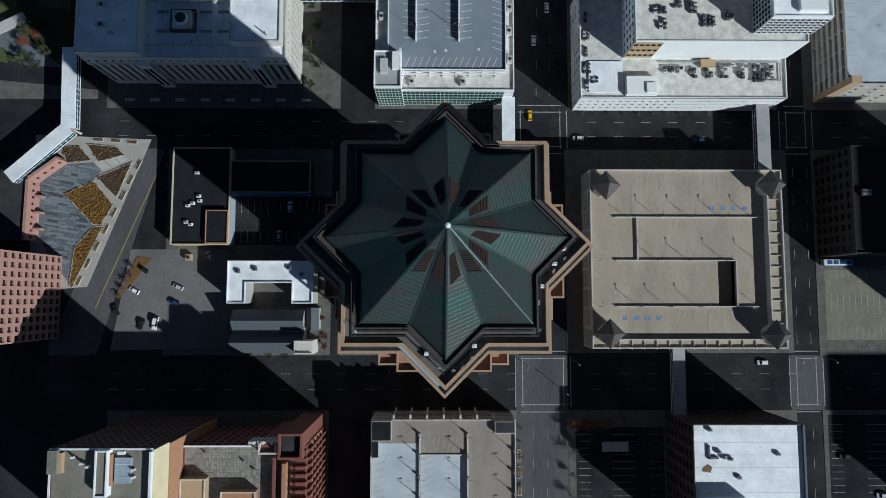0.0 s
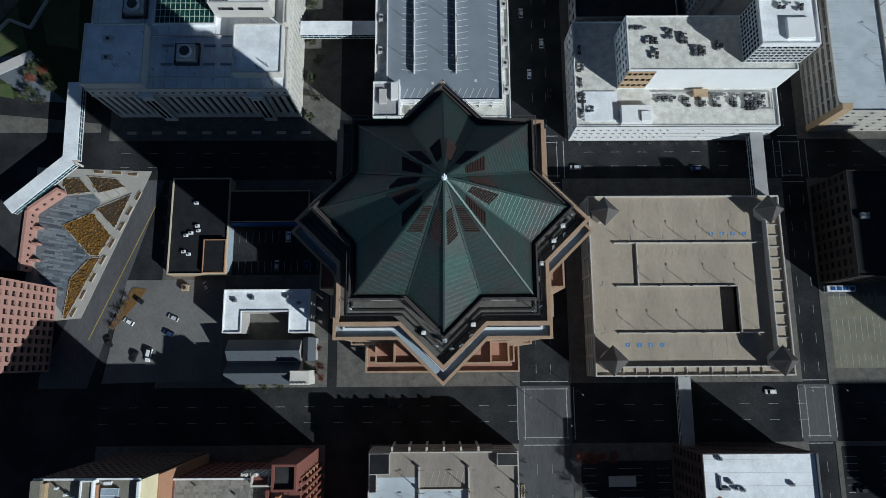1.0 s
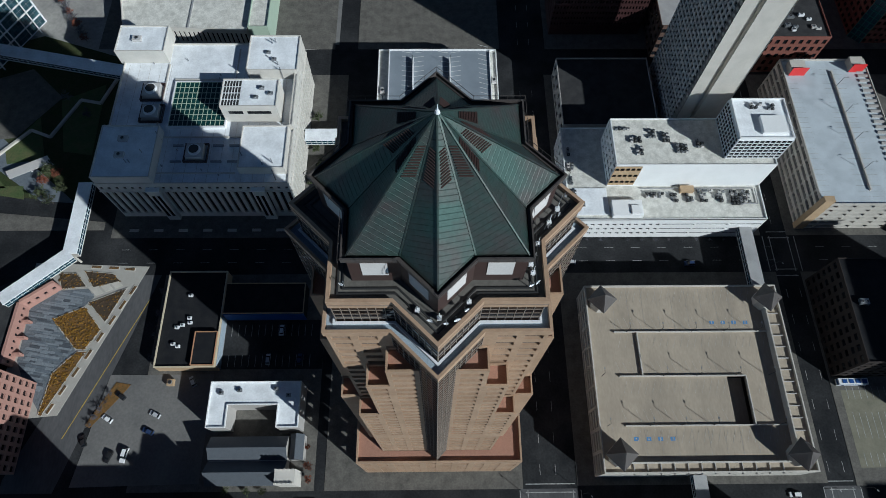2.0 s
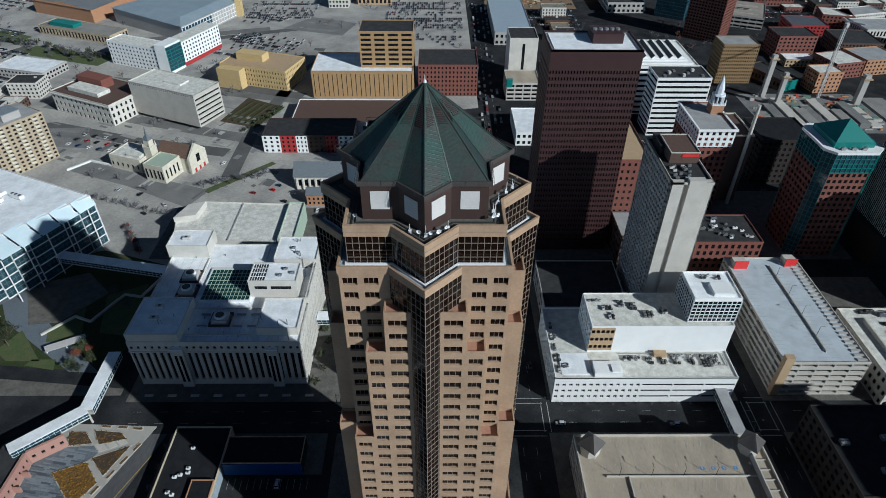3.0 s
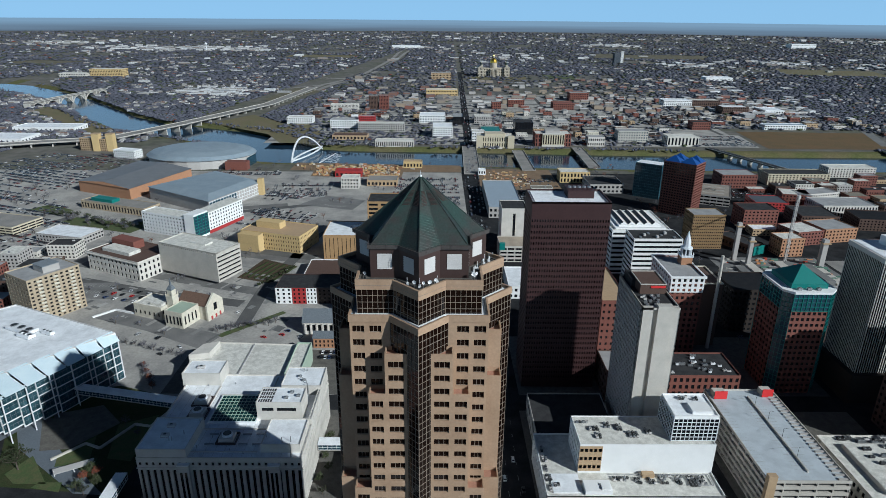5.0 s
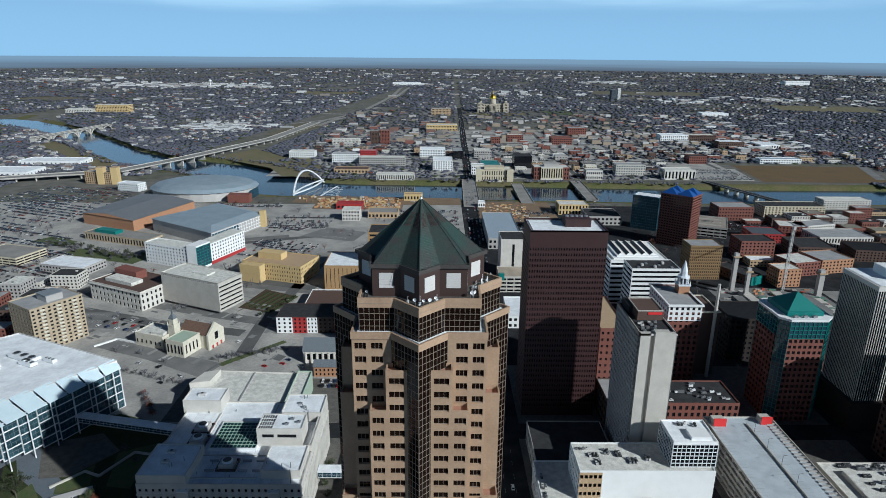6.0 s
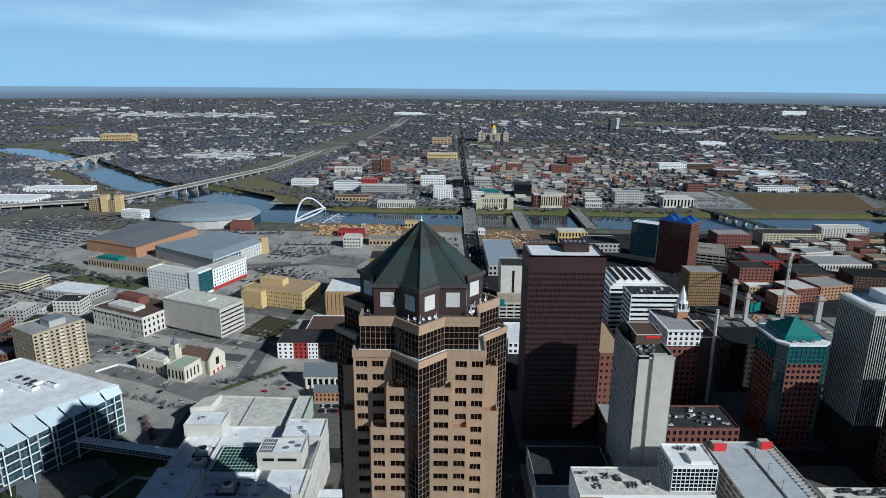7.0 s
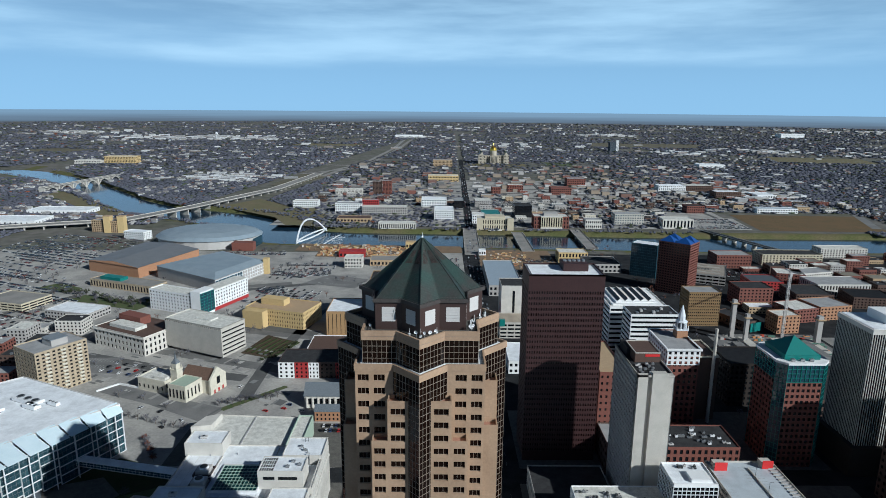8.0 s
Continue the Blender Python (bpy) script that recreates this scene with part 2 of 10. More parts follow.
blue_metal = surf("blue_painted_metal", (0.015, 0.07, 0.26), 0.45, var=0.08, scale=0.4)
red_paint = surf("red_painted_panel", (0.62, 0.03, 0.03), 0.5, var=0.05)
red_panel = surf("dark_red_panel", (0.34, 0.03, 0.03), 0.55, var=0.06)
slate = surf("grey_slate", (0.15, 0.17, 0.19), 0.6, var=0.2, scale=1.2, fine=6, second=(0.08, 0.09, 0.1), amount=0.8)
turret_metal = surf("brown_standing_seam_metal", (0.075, 0.066, 0.062), 0.55, var=0.1, scale=0.6)
# Downtown shade is put into this dark asphalt; the next is its sunlit copy.
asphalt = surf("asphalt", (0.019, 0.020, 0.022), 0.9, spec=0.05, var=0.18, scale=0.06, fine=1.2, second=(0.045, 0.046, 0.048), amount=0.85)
street_lit = surf("sunlit_worn_asphalt", (0.105, 0.105, 0.108), 0.9, spec=0.06, var=0.12, scale=0.06, fine=1.2, second=(0.07, 0.07, 0.073), amount=0.85, stretch=(1, 0.25, 1))
street_dull = surf("dull_asphalt", (0.125, 0.123, 0.12), 0.9, spec=0.08, var=0.1, scale=0.05, fine=1.0, second=(0.085, 0.085, 0.085), amount=0.8)
lot_asphalt = surf("worn_asphalt", (0.17, 0.165, 0.158), 0.9, spec=0.2, var=0.1, scale=0.05, fine=1.0, second=(0.105, 0.105, 0.105), amount=0.8)
pale_lot = surf("pale_concrete_lot", (0.27, 0.255, 0.235), 0.85, var=0.1, scale=0.04, fine=0.8, second=(0.17, 0.165, 0.155), amount=0.9)
pavement_mat = surf("pavement_concrete", (0.14, 0.132, 0.118), 0.9, var=0.14, scale=0.25, fine=1.5, second=(0.08, 0.076, 0.07), amount=0.8, spec=0.15)
road_paint = surf("worn_white_road_paint", (0.42, 0.42, 0.41), 0.85, var=0.2, scale=0.8, second=(0.15, 0.15, 0.15), amount=0.9, spec=0.2)
yellow_paint = surf("yellow_road_paint", (0.45, 0.33, 0.06), 0.8, var=0.15, scale=1.0)
blue_paint = surf("blue_marking_paint", (0.08, 0.22, 0.45), 0.8, var=0.1)
grass = surf("lawn", (0.055, 0.085, 0.025), 0.95, var=0.2, scale=0.2, fine=2, second=(0.10, 0.09, 0.04), amount=0.7)
# Plaza shade is put into this dark green; the hedges share it.
dark_lawn = surf("dark_green_with_shade", (0.035, 0.05, 0.02), 0.95, var=0.25, scale=0.2, fine=2, second=(0.06, 0.055, 0.03), amount=0.8, spec=0.1)
dry_field = surf("pale_winter_field", (0.155, 0.14, 0.10), 0.95, var=0.2, scale=0.02, fine=0.3, second=(0.105, 0.10, 0.075), amount=0.8, spec=0.1)
levee_grass = surf("levee_grass", (0.105, 0.112, 0.045), 0.95, var=0.2, scale=0.02, fine=0.3, second=(0.15, 0.125, 0.07), amount=0.9, spec=0.05)
dry_grass = surf("dry_riverbank_grass", (0.125, 0.115, 0.05), 0.95, var=0.2, scale=0.03, fine=0.4, second=(0.16, 0.12, 0.07), amount=0.8)
dry_earth = surf("dry_brown_field", (0.155, 0.105, 0.06), 0.95, var=0.15, scale=0.03, fine=0.4, second=(0.12, 0.095, 0.055), amount=0.9, spec=0.05)
earth = surf("bare_earth", (0.20, 0.135, 0.08), 0.95, var=0.2, scale=0.08, fine=0.8)
planting = surf("russet_autumn_planting", (0.17, 0.085, 0.02), 0.95, var=0.3, scale=0.8, fine=5, second=(0.09, 0.06, 0.02), amount=0.9)
land = surf("far_land", (0.15, 0.142, 0.13), 0.95, var=0.25, scale=0.008, fine=0.05, second=(0.11, 0.112, 0.085), amount=1.0, spec=0.1)
water = surf("river_water", (0.012, 0.03, 0.055), 0.12, var=0.1, scale=0.05, fine=0.6, bump=0.08, spec=0.5)
gold = surf("gold_leaf", (0.75, 0.48, 0.08), 0.3, metal=1.0, var=0.06)
bark = surf("grey_bark", (0.10, 0.08, 0.065), 0.9, var=0.2, scale=2, fine=12)
# Grey-purple twigs with extra blue that paints distance haze into the colour.
bare_crown = surf("bare_twigs_and_haze", (0.118, 0.120, 0.148), 0.95, var=0.1, scale=0.005, fine=0.25, second=(0.072, 0.077, 0.095), amount=1.0, island=0.1, spec=0.05)
green_crown = surf("dark_green_leaves", (0.05, 0.065, 0.025), 0.9, var=0.2, scale=0.5, island=0.35)
russet_crown = surf("russet_leaves", (0.17, 0.05, 0.025), 0.9, var=0.2, scale=0.5, island=0.35)
rubber = surf("black_rubber", (0.02, 0.02, 0.02), 0.8, var=0.1)
steel = surf("galvanised_steel", (0.35, 0.36, 0.37), 0.4, metal=0.7, var=0.1, scale=1)
# Black steel; in garage openings the same black stands for shade.
black_paint_and_shade = surf("black_steel_and_shade", (0.03, 0.03, 0.03), 0.5, var=0.1)

# ---------------------------------------------------------------- builders
WORLD = {}


class Shape:
    """Collects boxes and quads into one mesh, with a material slot a call."""

    def __init__(self):
        self.v, self.f, self.m, self.mats = [], [], [], []

    def slot(self, mat):
        if mat not in self.mats:
            self.mats.append(mat)
        return self.mats.index(mat)

    def poly(self, pts, mat):
        k, s = len(self.v), self.slot(mat)
        self.v += [tuple(p) for p in pts]
        self.f.append(tuple(range(k, k + len(pts))))
        self.m.append(s)
        return self

    def solid(self, low, high, mat, cap=True, bottom=False):
        """Walls between two rings of equal length, with a lid."""
        k, s, n = len(self.v), self.slot(mat), len(low)
        self.v += [tuple(p) for p in low] + [tuple(p) for p in high]
        for i in range(n):
            j = (i + 1) % n
            self.f.append((k + i, k + j, k + n + j, k + n + i))
            self.m.append(s)
        if cap:
            self.f.append(tuple(range(k + n, k + 2 * n)))
            self.m.append(s)
        if bottom:
            self.f.append(tuple(range(k + n - 1, k - 1, -1)))
            self.m.append(s)
        return self

    def box(self, x0, y0, z0, x1, y1, z1, mat):
        ring = ((x0, y0), (x1, y0), (x1, y1), (x0, y1))
        return self.solid([(x, y, z0) for x, y in ring], [(x, y, z1) for x, y in ring], mat, True, True)

    def prism(self, ring, z0, z1, mat, bottom=False):
        return self.solid([(x, y, z0) for x, y in ring], [(x, y, z1) for x, y in ring], mat, True, bottom)

    def cyl(self, x, y, z0, z1, r0, r1, mat, n=10):
        a = [(math.cos(2 * math.pi * i / n), math.sin(2 * math.pi * i / n)) for i in range(n)]
        return self.solid([(x + r0 * c, y + r0 * s, z0) for c, s in a], [(x + r1 * c, y + r1 * s, z1) for c, s in a], mat, True, True)

    def bar(self, a, b, w, mat):
        """A square bar from a to b."""
        a, b = Vector(a), Vector(b)
        d = (b - a).normalized()
        s = d.cross(Vector((0, 0, 1)))
        s = (s if s.length > 0.05 else d.cross(Vector((1, 0, 0)))).normalized() * w / 2
        u = s.cross(d).normalized() * w / 2
        return self.solid([a + s + u, a - s + u, a - s - u, a + s - u], [b + s + u, b - s + u, b - s - u, b + s - u], mat, True, True)

    def ramp_wall(self, ring, z0, z1, thick, mat):
        """A parapet: an upright ring of some thickness on the edge of a roof."""
        inner = inset(ring, thick)
        n = len(ring)
        for i in range(n):
            j = (i + 1) % n
            o0, o1, i0, i1 = ring[i], ring[j], inner[i], inner[j]
            self.poly([(*o0, z0), (*o1, z0), (*o1, z1), (*o0, z1)], mat)
            self.poly([(*o0, z1), (*o1, z1), (*i1, z1), (*i0, z1)], mat)
            self.poly([(*i0, z0), (*i0, z1), (*i1, z1), (*i1, z0)], mat)
        return self

    def mesh(self, name):
        me = bpy.data.meshes.new(name)
        me.from_pydata(self.v, [], self.f)
        for m in self.mats:
            me.materials.append(m)
        me.polygons.foreach_set("material_index", self.m)
        me.update()
        return me


def inset(ring, d):
    """The ring moved inwards by d (counter-clockwise rings)."""
    out, n = [], len(ring)
    for i in range(n):
        p, q, r = Vector(ring[i - 1]), Vector(ring[i]), Vector(ring[(i + 1) % n])
        a, b = (q - p).normalized(), (r - q).normalized()
        na, nb = Vector((-a.y, a.x)), Vector((-b.y, b.x))
        k = max(0.25, 1 + na.dot(nb))
        out.append(tuple(q + (na + nb) * (d / k)))
    return out


def turned(x, y, a, px, py):
    c, s = math.cos(radians(a)), math.sin(radians(a))
    return (px + (x - px) * c - (y - py) * s, py + (x - px) * s + (y - py) * c)


def thing(name, x, y, z=0.0, label="", category="", group="", kind=""):
    ob = new(name)
    ob.location = (x, y, z)
    WORLD[ob] = Matrix.Translation((x, y, z))
    return tagged(ob, label, category, group, kind)


def hang(ob, parent, world=None):
    WORLD[ob] = world or Matrix()
    if parent is not None:
        ob.parent = parent
        ob.matrix_parent_inverse = WORLD[parent].inverted()
    if world:
        ob.matrix_basis = world
    return ob


def part(name, shape, parent=None, label="", world=None, kind=""):
    ob = new(name, shape.mesh(name) if isinstance(shape, Shape) else shape)
    return tagged(hang(ob, parent, world), label, kind=kind)


def pieces(name, shape, parent, label=""):
    """Each loose piece of a shape as a part of its own."""
    low, runs = 0, []
    order = sorted(range(len(shape.f)), key=lambda k: min(shape.f[k]))
    group, top = [], -1
    for k in order:
        if group and min(shape.f[k]) > top:
            runs.append(group)
            group = []
        group.append(k)
        top = max(top, max(shape.f[k]))
    runs.append(group)
    for group in runs:
        used = sorted({v for k in group for v in shape.f[k]})
        at = {v: n for n, v in enumerate(used)}
        s = Shape()
        s.v, s.mats = [shape.v[v] for v in used], shape.mats
        s.f, s.m = [tuple(at[v] for v in shape.f[k]) for k in group], [shape.m[k] for k in group]
        part(name, s, parent, label)


def setting(name, shape, label, category):
    return tagged(part(name, shape), label, category, kind="structure")


def grid_wall(shape, panes, a, b, z0, z1, cols, rows, ww, wh, depth, mat, lift=0.5):
    """A wall from a to b (left to right as seen from outside) with recessed openings; panes collects their places."""
    a, b = Vector(a), Vector(b)
    u = (b - a).normalized()
    n = Vector((u.y, -u.x))
    cw, ch = (b - a).length / cols, (z1 - z0) / rows
    hw = cw * (1 - ww) / 2
    lo, hi = ch * (1 - wh) * lift, ch * (1 - wh) * (1 - lift)

    def at(s, z, d=0.0):
        p = a + u * s - n * d
        return (p.x, p.y, z)

    for r in range(rows):
        zb, zt = z0 + r * ch, z0 + (r + 1) * ch
        w0, w1 = zb + lo, zt - hi
        shape.poly([at(0, zb), at(cw * cols, zb), at(cw * cols, w0), at(0, w0)], mat)
        if hi > 0.01:
            shape.poly([at(0, w1), at(cw * cols, w1), at(cw * cols, zt), at(0, zt)], mat)
        for c in range(cols):
            l, rr = c * cw + hw, (c + 1) * cw - hw
            shape.poly([at(c * cw, w0), at(l, w0), at(l, w1), at(c * cw, w1)], mat)
            shape.poly([at(rr, w0), at((c + 1) * cw, w0), at((c + 1) * cw, w1), at(rr, w1)], mat)
            shape.poly([at(l, w0), at(rr, w0), at(rr, w0, depth), at(l, w0, depth)], mat)
            shape.poly([at(l, w1, depth), at(rr, w1, depth), at(rr, w1), at(l, w1)], mat)
            shape.poly([at(l, w0), at(l, w0, depth), at(l, w1, depth), at(l, w1)], mat)
            shape.poly([at(rr, w0, depth), at(rr, w0), at(rr, w1), at(rr, w1, depth)], mat)
            panes.append((*at((l + rr) / 2, (w0 + w1) / 2, depth), math.atan2(u.y, u.x), rr - l, w1 - w0))


PANES = {}
FOOTPRINTS = [(280, 345, 395, 440)]


def pane_mesh(w, h, glass, frame_mat, bars):
    key = (round(w, 2), round(h, 2), glass, frame_mat, bars)
    if key not in PANES:
        s = Shape()
        s.box(-w / 2, 0, -h / 2, w / 2, 0.1, h / 2, glass)
        if frame_mat:
            t = 0.09
            s.box(-w / 2, -0.05, -h / 2, w / 2, 0, -h / 2 + t, frame_mat)
            for i in range(bars):
                x = -w / 2 + w * (i + 1) / (bars + 1)
                s.box(x - t / 2, -0.05, -h / 2 + t, x + t / 2, 0, h / 2, frame_mat)
        PANES[key] = s.mesh("window")
    return PANES[key]


def set_panes(panes, parent, glass, frame_mat=None, bars=1, single=300):
    """The first panes become windows of their own, the rest one part."""
    for x, y, z, turn, w, h in panes[:single]:
        part("window", pane_mesh(w, h, glass, frame_mat, bars), parent, world=Matrix.Translation((x, y, z)) @ Matrix.Rotation(turn, 4, "Z"))
    if len(panes) > single:
        s = Shape()
        for x, y, z, turn, w, h in panes[single:]:
            c, d = math.cos(turn) * w / 2, math.sin(turn) * w / 2
            s.poly([(x - c, y - d, z - h / 2), (x + c, y + d, z - h / 2), (x + c, y + d, z + h / 2), (x - c, y - d, z + h / 2)], glass)
        part("window_field", s, parent, "dark panes set in wall openings", kind="stuff")


def block(name, label, x0, y0, x1, y1, z1, wall, roof, cols=8, rows=4, cols2=None, ww=0.55, wh=0.5, glass=None, depth=0.3, parapet=0.8, z0=0.0, turn=0.0,
          sides="wesn", single=0, category="office building", base=0.0, lift=0.5, frame_mat=None, bars=1, parent=None, group=""):
    """A flat-roofed building: walls with recessed windows, a parapet and a roof."""
    cx, cy = (x0 + x1) / 2, (y0 + y1) / 2
    ring = [turned(*p, turn, cx, cy) for p in ((x0, y0), (x1, y0), (x1, y1), (x0, y1))]
    home = parent or thing(name, cx, cy, z0, label, category, group)
    FOOTPRINTS.append((min(p[0] for p in ring), min(p[1] for p in ring), max(p[0] for p in ring), max(p[1] for p in ring)))
    s, panes = Shape(), []
    for i, side in enumerate("wsen"):
        a, b = ring[i], ring[(i + 1) % 4]
        n = cols if i % 2 == 0 else (cols2 or max(1, round(cols * (y1 - y0) / (x1 - x0))))
        if base:
            s.poly([(*a, z0), (*b, z0), (*b, z0 + base), (*a, z0 + base)], wall)
        if side in sides and rows:
            grid_wall(s, panes, a, b, z0 + base, z1 - parapet - 0.3, n, rows, ww, wh, depth, wall, lift)
            s.poly([(*a, z1 - parapet - 0.3), (*b, z1 - parapet - 0.3), (*b, z1 - parapet), (*a, z1 - parapet)], wall)
        else:
            s.poly([(*a, z0 + base), (*b, z0 + base), (*b, z1 - parapet), (*a, z1 - parapet)], wall)
    s.ramp_wall(ring, z1 - parapet, z1, 0.35, wall)
    part("wall" if parent is None else "upper_wall", s, home)
    inner = inset(ring, 0.36)
    part("roof", Shape().prism(inner, z1 - parapet - 0.4, z1 - parapet, roof), home)
    set_panes(panes, home, glass or dark_glass, frame_mat, bars, single)
    return home


def roof_unit(x, y, z, w, d, h, mat, turn=0.0, fans=1, group="rooftop units"):
    """A rooftop ventilation unit on a curb with a round fan hood."""
    u = thing("rooftop_unit", x, y, z, "boxy metal rooftop ventilation unit with round fans", "rooftop unit", group)
    m = Matrix.Translation((x, y, z)) @ Matrix.Rotation(radians(turn), 4, "Z")
    s = Shape().box(-w / 2 + 0.1, -d / 2 + 0.1, 0, w / 2 - 0.1, d / 2 - 0.1, 0.25, black_paint_and_shade)
    s.box(-w / 2, -d / 2, 0.25, w / 2, d / 2, h, mat)
    part("casing", s, u, world=m)
    for i in range(fans):
        f = Shape().cyl(-w / 2 + w * (i + 0.5) / fans, 0, h, h + 0.3, min(w / fans, d) * 0.36, min(w / fans, d) * 0.32, steel)
        f.cyl(-w / 2 + w * (i + 0.5) / fans, 0, h + 0.3, h + 0.34, min(w / fans, d) * 0.26, min(w / fans, d) * 0.26, black_paint_and_shade)
        part("fan", f, u, world=m)
    return u

# ---------------------------------------------------------------- ground, river
HUB = Vector((4, -175))


LAND_EDGE = 9560


RIVER = [(2400, 860, 54), (1500, 880, 53), (830, 886, 51), (488, 887, 51), (300, 893, 51), (120, 903, 52), (-20, 908, 52), (-170, 914, 53), (-262, 935, 60), (-360, 1050, 62),
         (-455, 1113, 56), (-560, 1165, 56), (-640, 1200, 52), (-765, 1318, 45), (-905, 1490, 38), (-1105, 1705, 48), (-1400, 1950, 52), (-2300, 2350, 60)]


def river_gap(x, y):
    """Metres from the water's edge: negative inside the river."""
    best = 1e9
    for (ax, ay, aw), (bx, by, bw) in zip(RIVER, RIVER[1:]):
        dx, dy = bx - ax, by - ay
        k = min(1, max(0, ((x - ax) * dx + (y - ay) * dy) / (dx * dx + dy * dy)))
        best = min(best, math.hypot(x - ax - k * dx, y - ay - k * dy) - aw - k * (bw - aw))
    return best


def spaced(stops):
    out = [stops[0][0]]
    for (a, _), (b, step) in zip(stops, stops[1:]):
        n = max(1, round((b - a) / step))
        out += [a + (b - a) * (i + 1) / n for i in range(n)]
    return out


def build_ground():
    xs = spaced([(-9700, 0), (-4000, 400), (-1500, 150), (-900, 22), (1000, 9), (4000, 150), (9700, 400)])
    ys = spaced([(-9700, 0), (-600, 500), (740, 60), (1300, 9), (2000, 18), (4800, 150), (9600, 300)])
    verts, faces, tint = [], [], []
    for y in ys:
        for x in xs:
            z = 0.0
            if 700 < y < 2500 and -2300 < x < 2400:
                g = river_gap(x, y)
                k = min(1, max(0, (g + 2) / 26))
                z = -10 + 10 * k * k * (3 - 2 * k)
            verts.append((x, y, z))
    n = len(xs)
    for j in range(len(ys) - 1):
        for i in range(n - 1):
            if math.hypot((xs[i] + xs[i + 1]) / 2 - HUB.x, (ys[j] + ys[j + 1]) / 2 - HUB.y) < LAND_EDGE + 150:
                mx, my = (xs[i] + xs[i + 1]) / 2, (ys[j] + ys[j + 1]) / 2
                tint.append(1 if 700 < my < 2500 and -2300 < mx < 2400 and 0 < river_gap(mx, my) < 34 else 0)
                faces.append((j * n + i, j * n + i + 1, (j + 1) * n + i + 1, (j + 1) * n + i))
    me = bpy.data.meshes.new("ground")
    me.from_pydata(verts, [], faces)
    me.materials.append(land)
    me.materials.append(levee_grass)
    me.polygons.foreach_set("material_index", tint)
    for p in me.polygons:
        p.use_smooth = True
    tagged(new("ground", me), "flat brown-green land reaching to the horizon", "ground", kind="structure")
    s = Shape()
    left, right = [], []
    for i, (x, y, w) in enumerate(RIVER):
        a, b = RIVER[max(0, i - 1)], RIVER[min(len(RIVER) - 1, i + 1)]
        d = Vector((b[0] - a[0], b[1] - a[1])).normalized()
        left.append((x - d.y * (w + 9), y + d.x * (w + 9), -6))
        right.append((x + d.y * (w + 9), y - d.x * (w + 9), -6))
    for i in range(len(RIVER) - 1):
        s.poly([left[i], left[i + 1], right[i + 1], right[i]], water)
    setting("water", s, "dark blue river with a calm surface", "river")


build_ground()


def build_distance():
    """Backdrop under the horizon: the plain beyond the land's edge, haze painted as glow."""
    m = bpy.data.materials.new("painted_haze_glow")
    m.use_nodes = True
    t = m.node_tree
    t.nodes.clear()
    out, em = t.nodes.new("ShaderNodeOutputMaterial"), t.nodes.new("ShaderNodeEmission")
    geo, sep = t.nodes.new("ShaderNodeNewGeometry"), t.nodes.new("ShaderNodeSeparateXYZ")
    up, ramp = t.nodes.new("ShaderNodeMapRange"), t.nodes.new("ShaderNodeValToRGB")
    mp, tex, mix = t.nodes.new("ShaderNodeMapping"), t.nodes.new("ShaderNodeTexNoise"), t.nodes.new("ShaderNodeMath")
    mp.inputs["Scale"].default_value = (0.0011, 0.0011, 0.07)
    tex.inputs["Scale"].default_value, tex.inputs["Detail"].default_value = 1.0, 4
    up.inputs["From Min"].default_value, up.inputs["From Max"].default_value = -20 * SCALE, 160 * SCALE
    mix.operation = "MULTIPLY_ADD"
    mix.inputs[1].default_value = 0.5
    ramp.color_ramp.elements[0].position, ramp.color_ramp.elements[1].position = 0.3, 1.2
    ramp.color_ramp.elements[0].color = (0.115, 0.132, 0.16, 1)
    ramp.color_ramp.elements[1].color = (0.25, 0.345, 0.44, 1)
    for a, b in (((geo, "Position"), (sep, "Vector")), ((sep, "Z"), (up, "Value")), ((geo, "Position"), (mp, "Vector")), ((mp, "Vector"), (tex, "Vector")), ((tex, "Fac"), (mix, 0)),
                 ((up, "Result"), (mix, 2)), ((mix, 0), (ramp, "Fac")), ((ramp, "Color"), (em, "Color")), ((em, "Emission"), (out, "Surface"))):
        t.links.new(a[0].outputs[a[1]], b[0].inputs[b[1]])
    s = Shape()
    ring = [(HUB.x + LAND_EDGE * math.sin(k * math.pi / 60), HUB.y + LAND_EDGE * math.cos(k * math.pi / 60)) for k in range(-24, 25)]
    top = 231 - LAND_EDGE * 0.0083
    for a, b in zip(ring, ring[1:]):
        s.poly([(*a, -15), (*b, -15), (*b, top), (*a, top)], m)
    setting("backdrop", s, "glowing backdrop with painted blue haze at the horizon", "distance")


build_distance()


def sheet(name, ring, z, mat, label, category, thick=0.0):
    s = Shape()
    if thick:
        s.prism(ring, z - thick, z, mat)
    else:
        s.poly([(x, y, z) for x, y in ring], mat)
    return setting(name, s, label, category)


def rect(x0, y0, x1, y1):
    return [(x0, y0), (x1, y0), (x1, y1), (x0, y1)]


AX = lambda y: 43.5 + 0.018 * y
sheet("road_downtown", rect(-760, -420, 820, 790), 0.03, asphalt, "asphalt streets of the downtown grid, darkened as in shade", "road")
# Lighter sheets paint sunlight onto the avenue, diagonal street and junction.
sheet("road_avenue", rect(32, -150, 54, -33), 0.04, street_lit, "worn grey asphalt avenue, sunlit tone painted in", "road")
sheet("road_diagonal", [(-120, 56), (-146, -33), (-166, -33), (-166, -28), (-132, 56)], 0.04, street_lit, "worn grey asphalt diagonal street, sunlit tone painted in", "road")
sheet("road_avenue", rect(149, -56, 163, -33), 0.04, street_lit, "worn grey asphalt junction, sunlit tone painted in", "road")
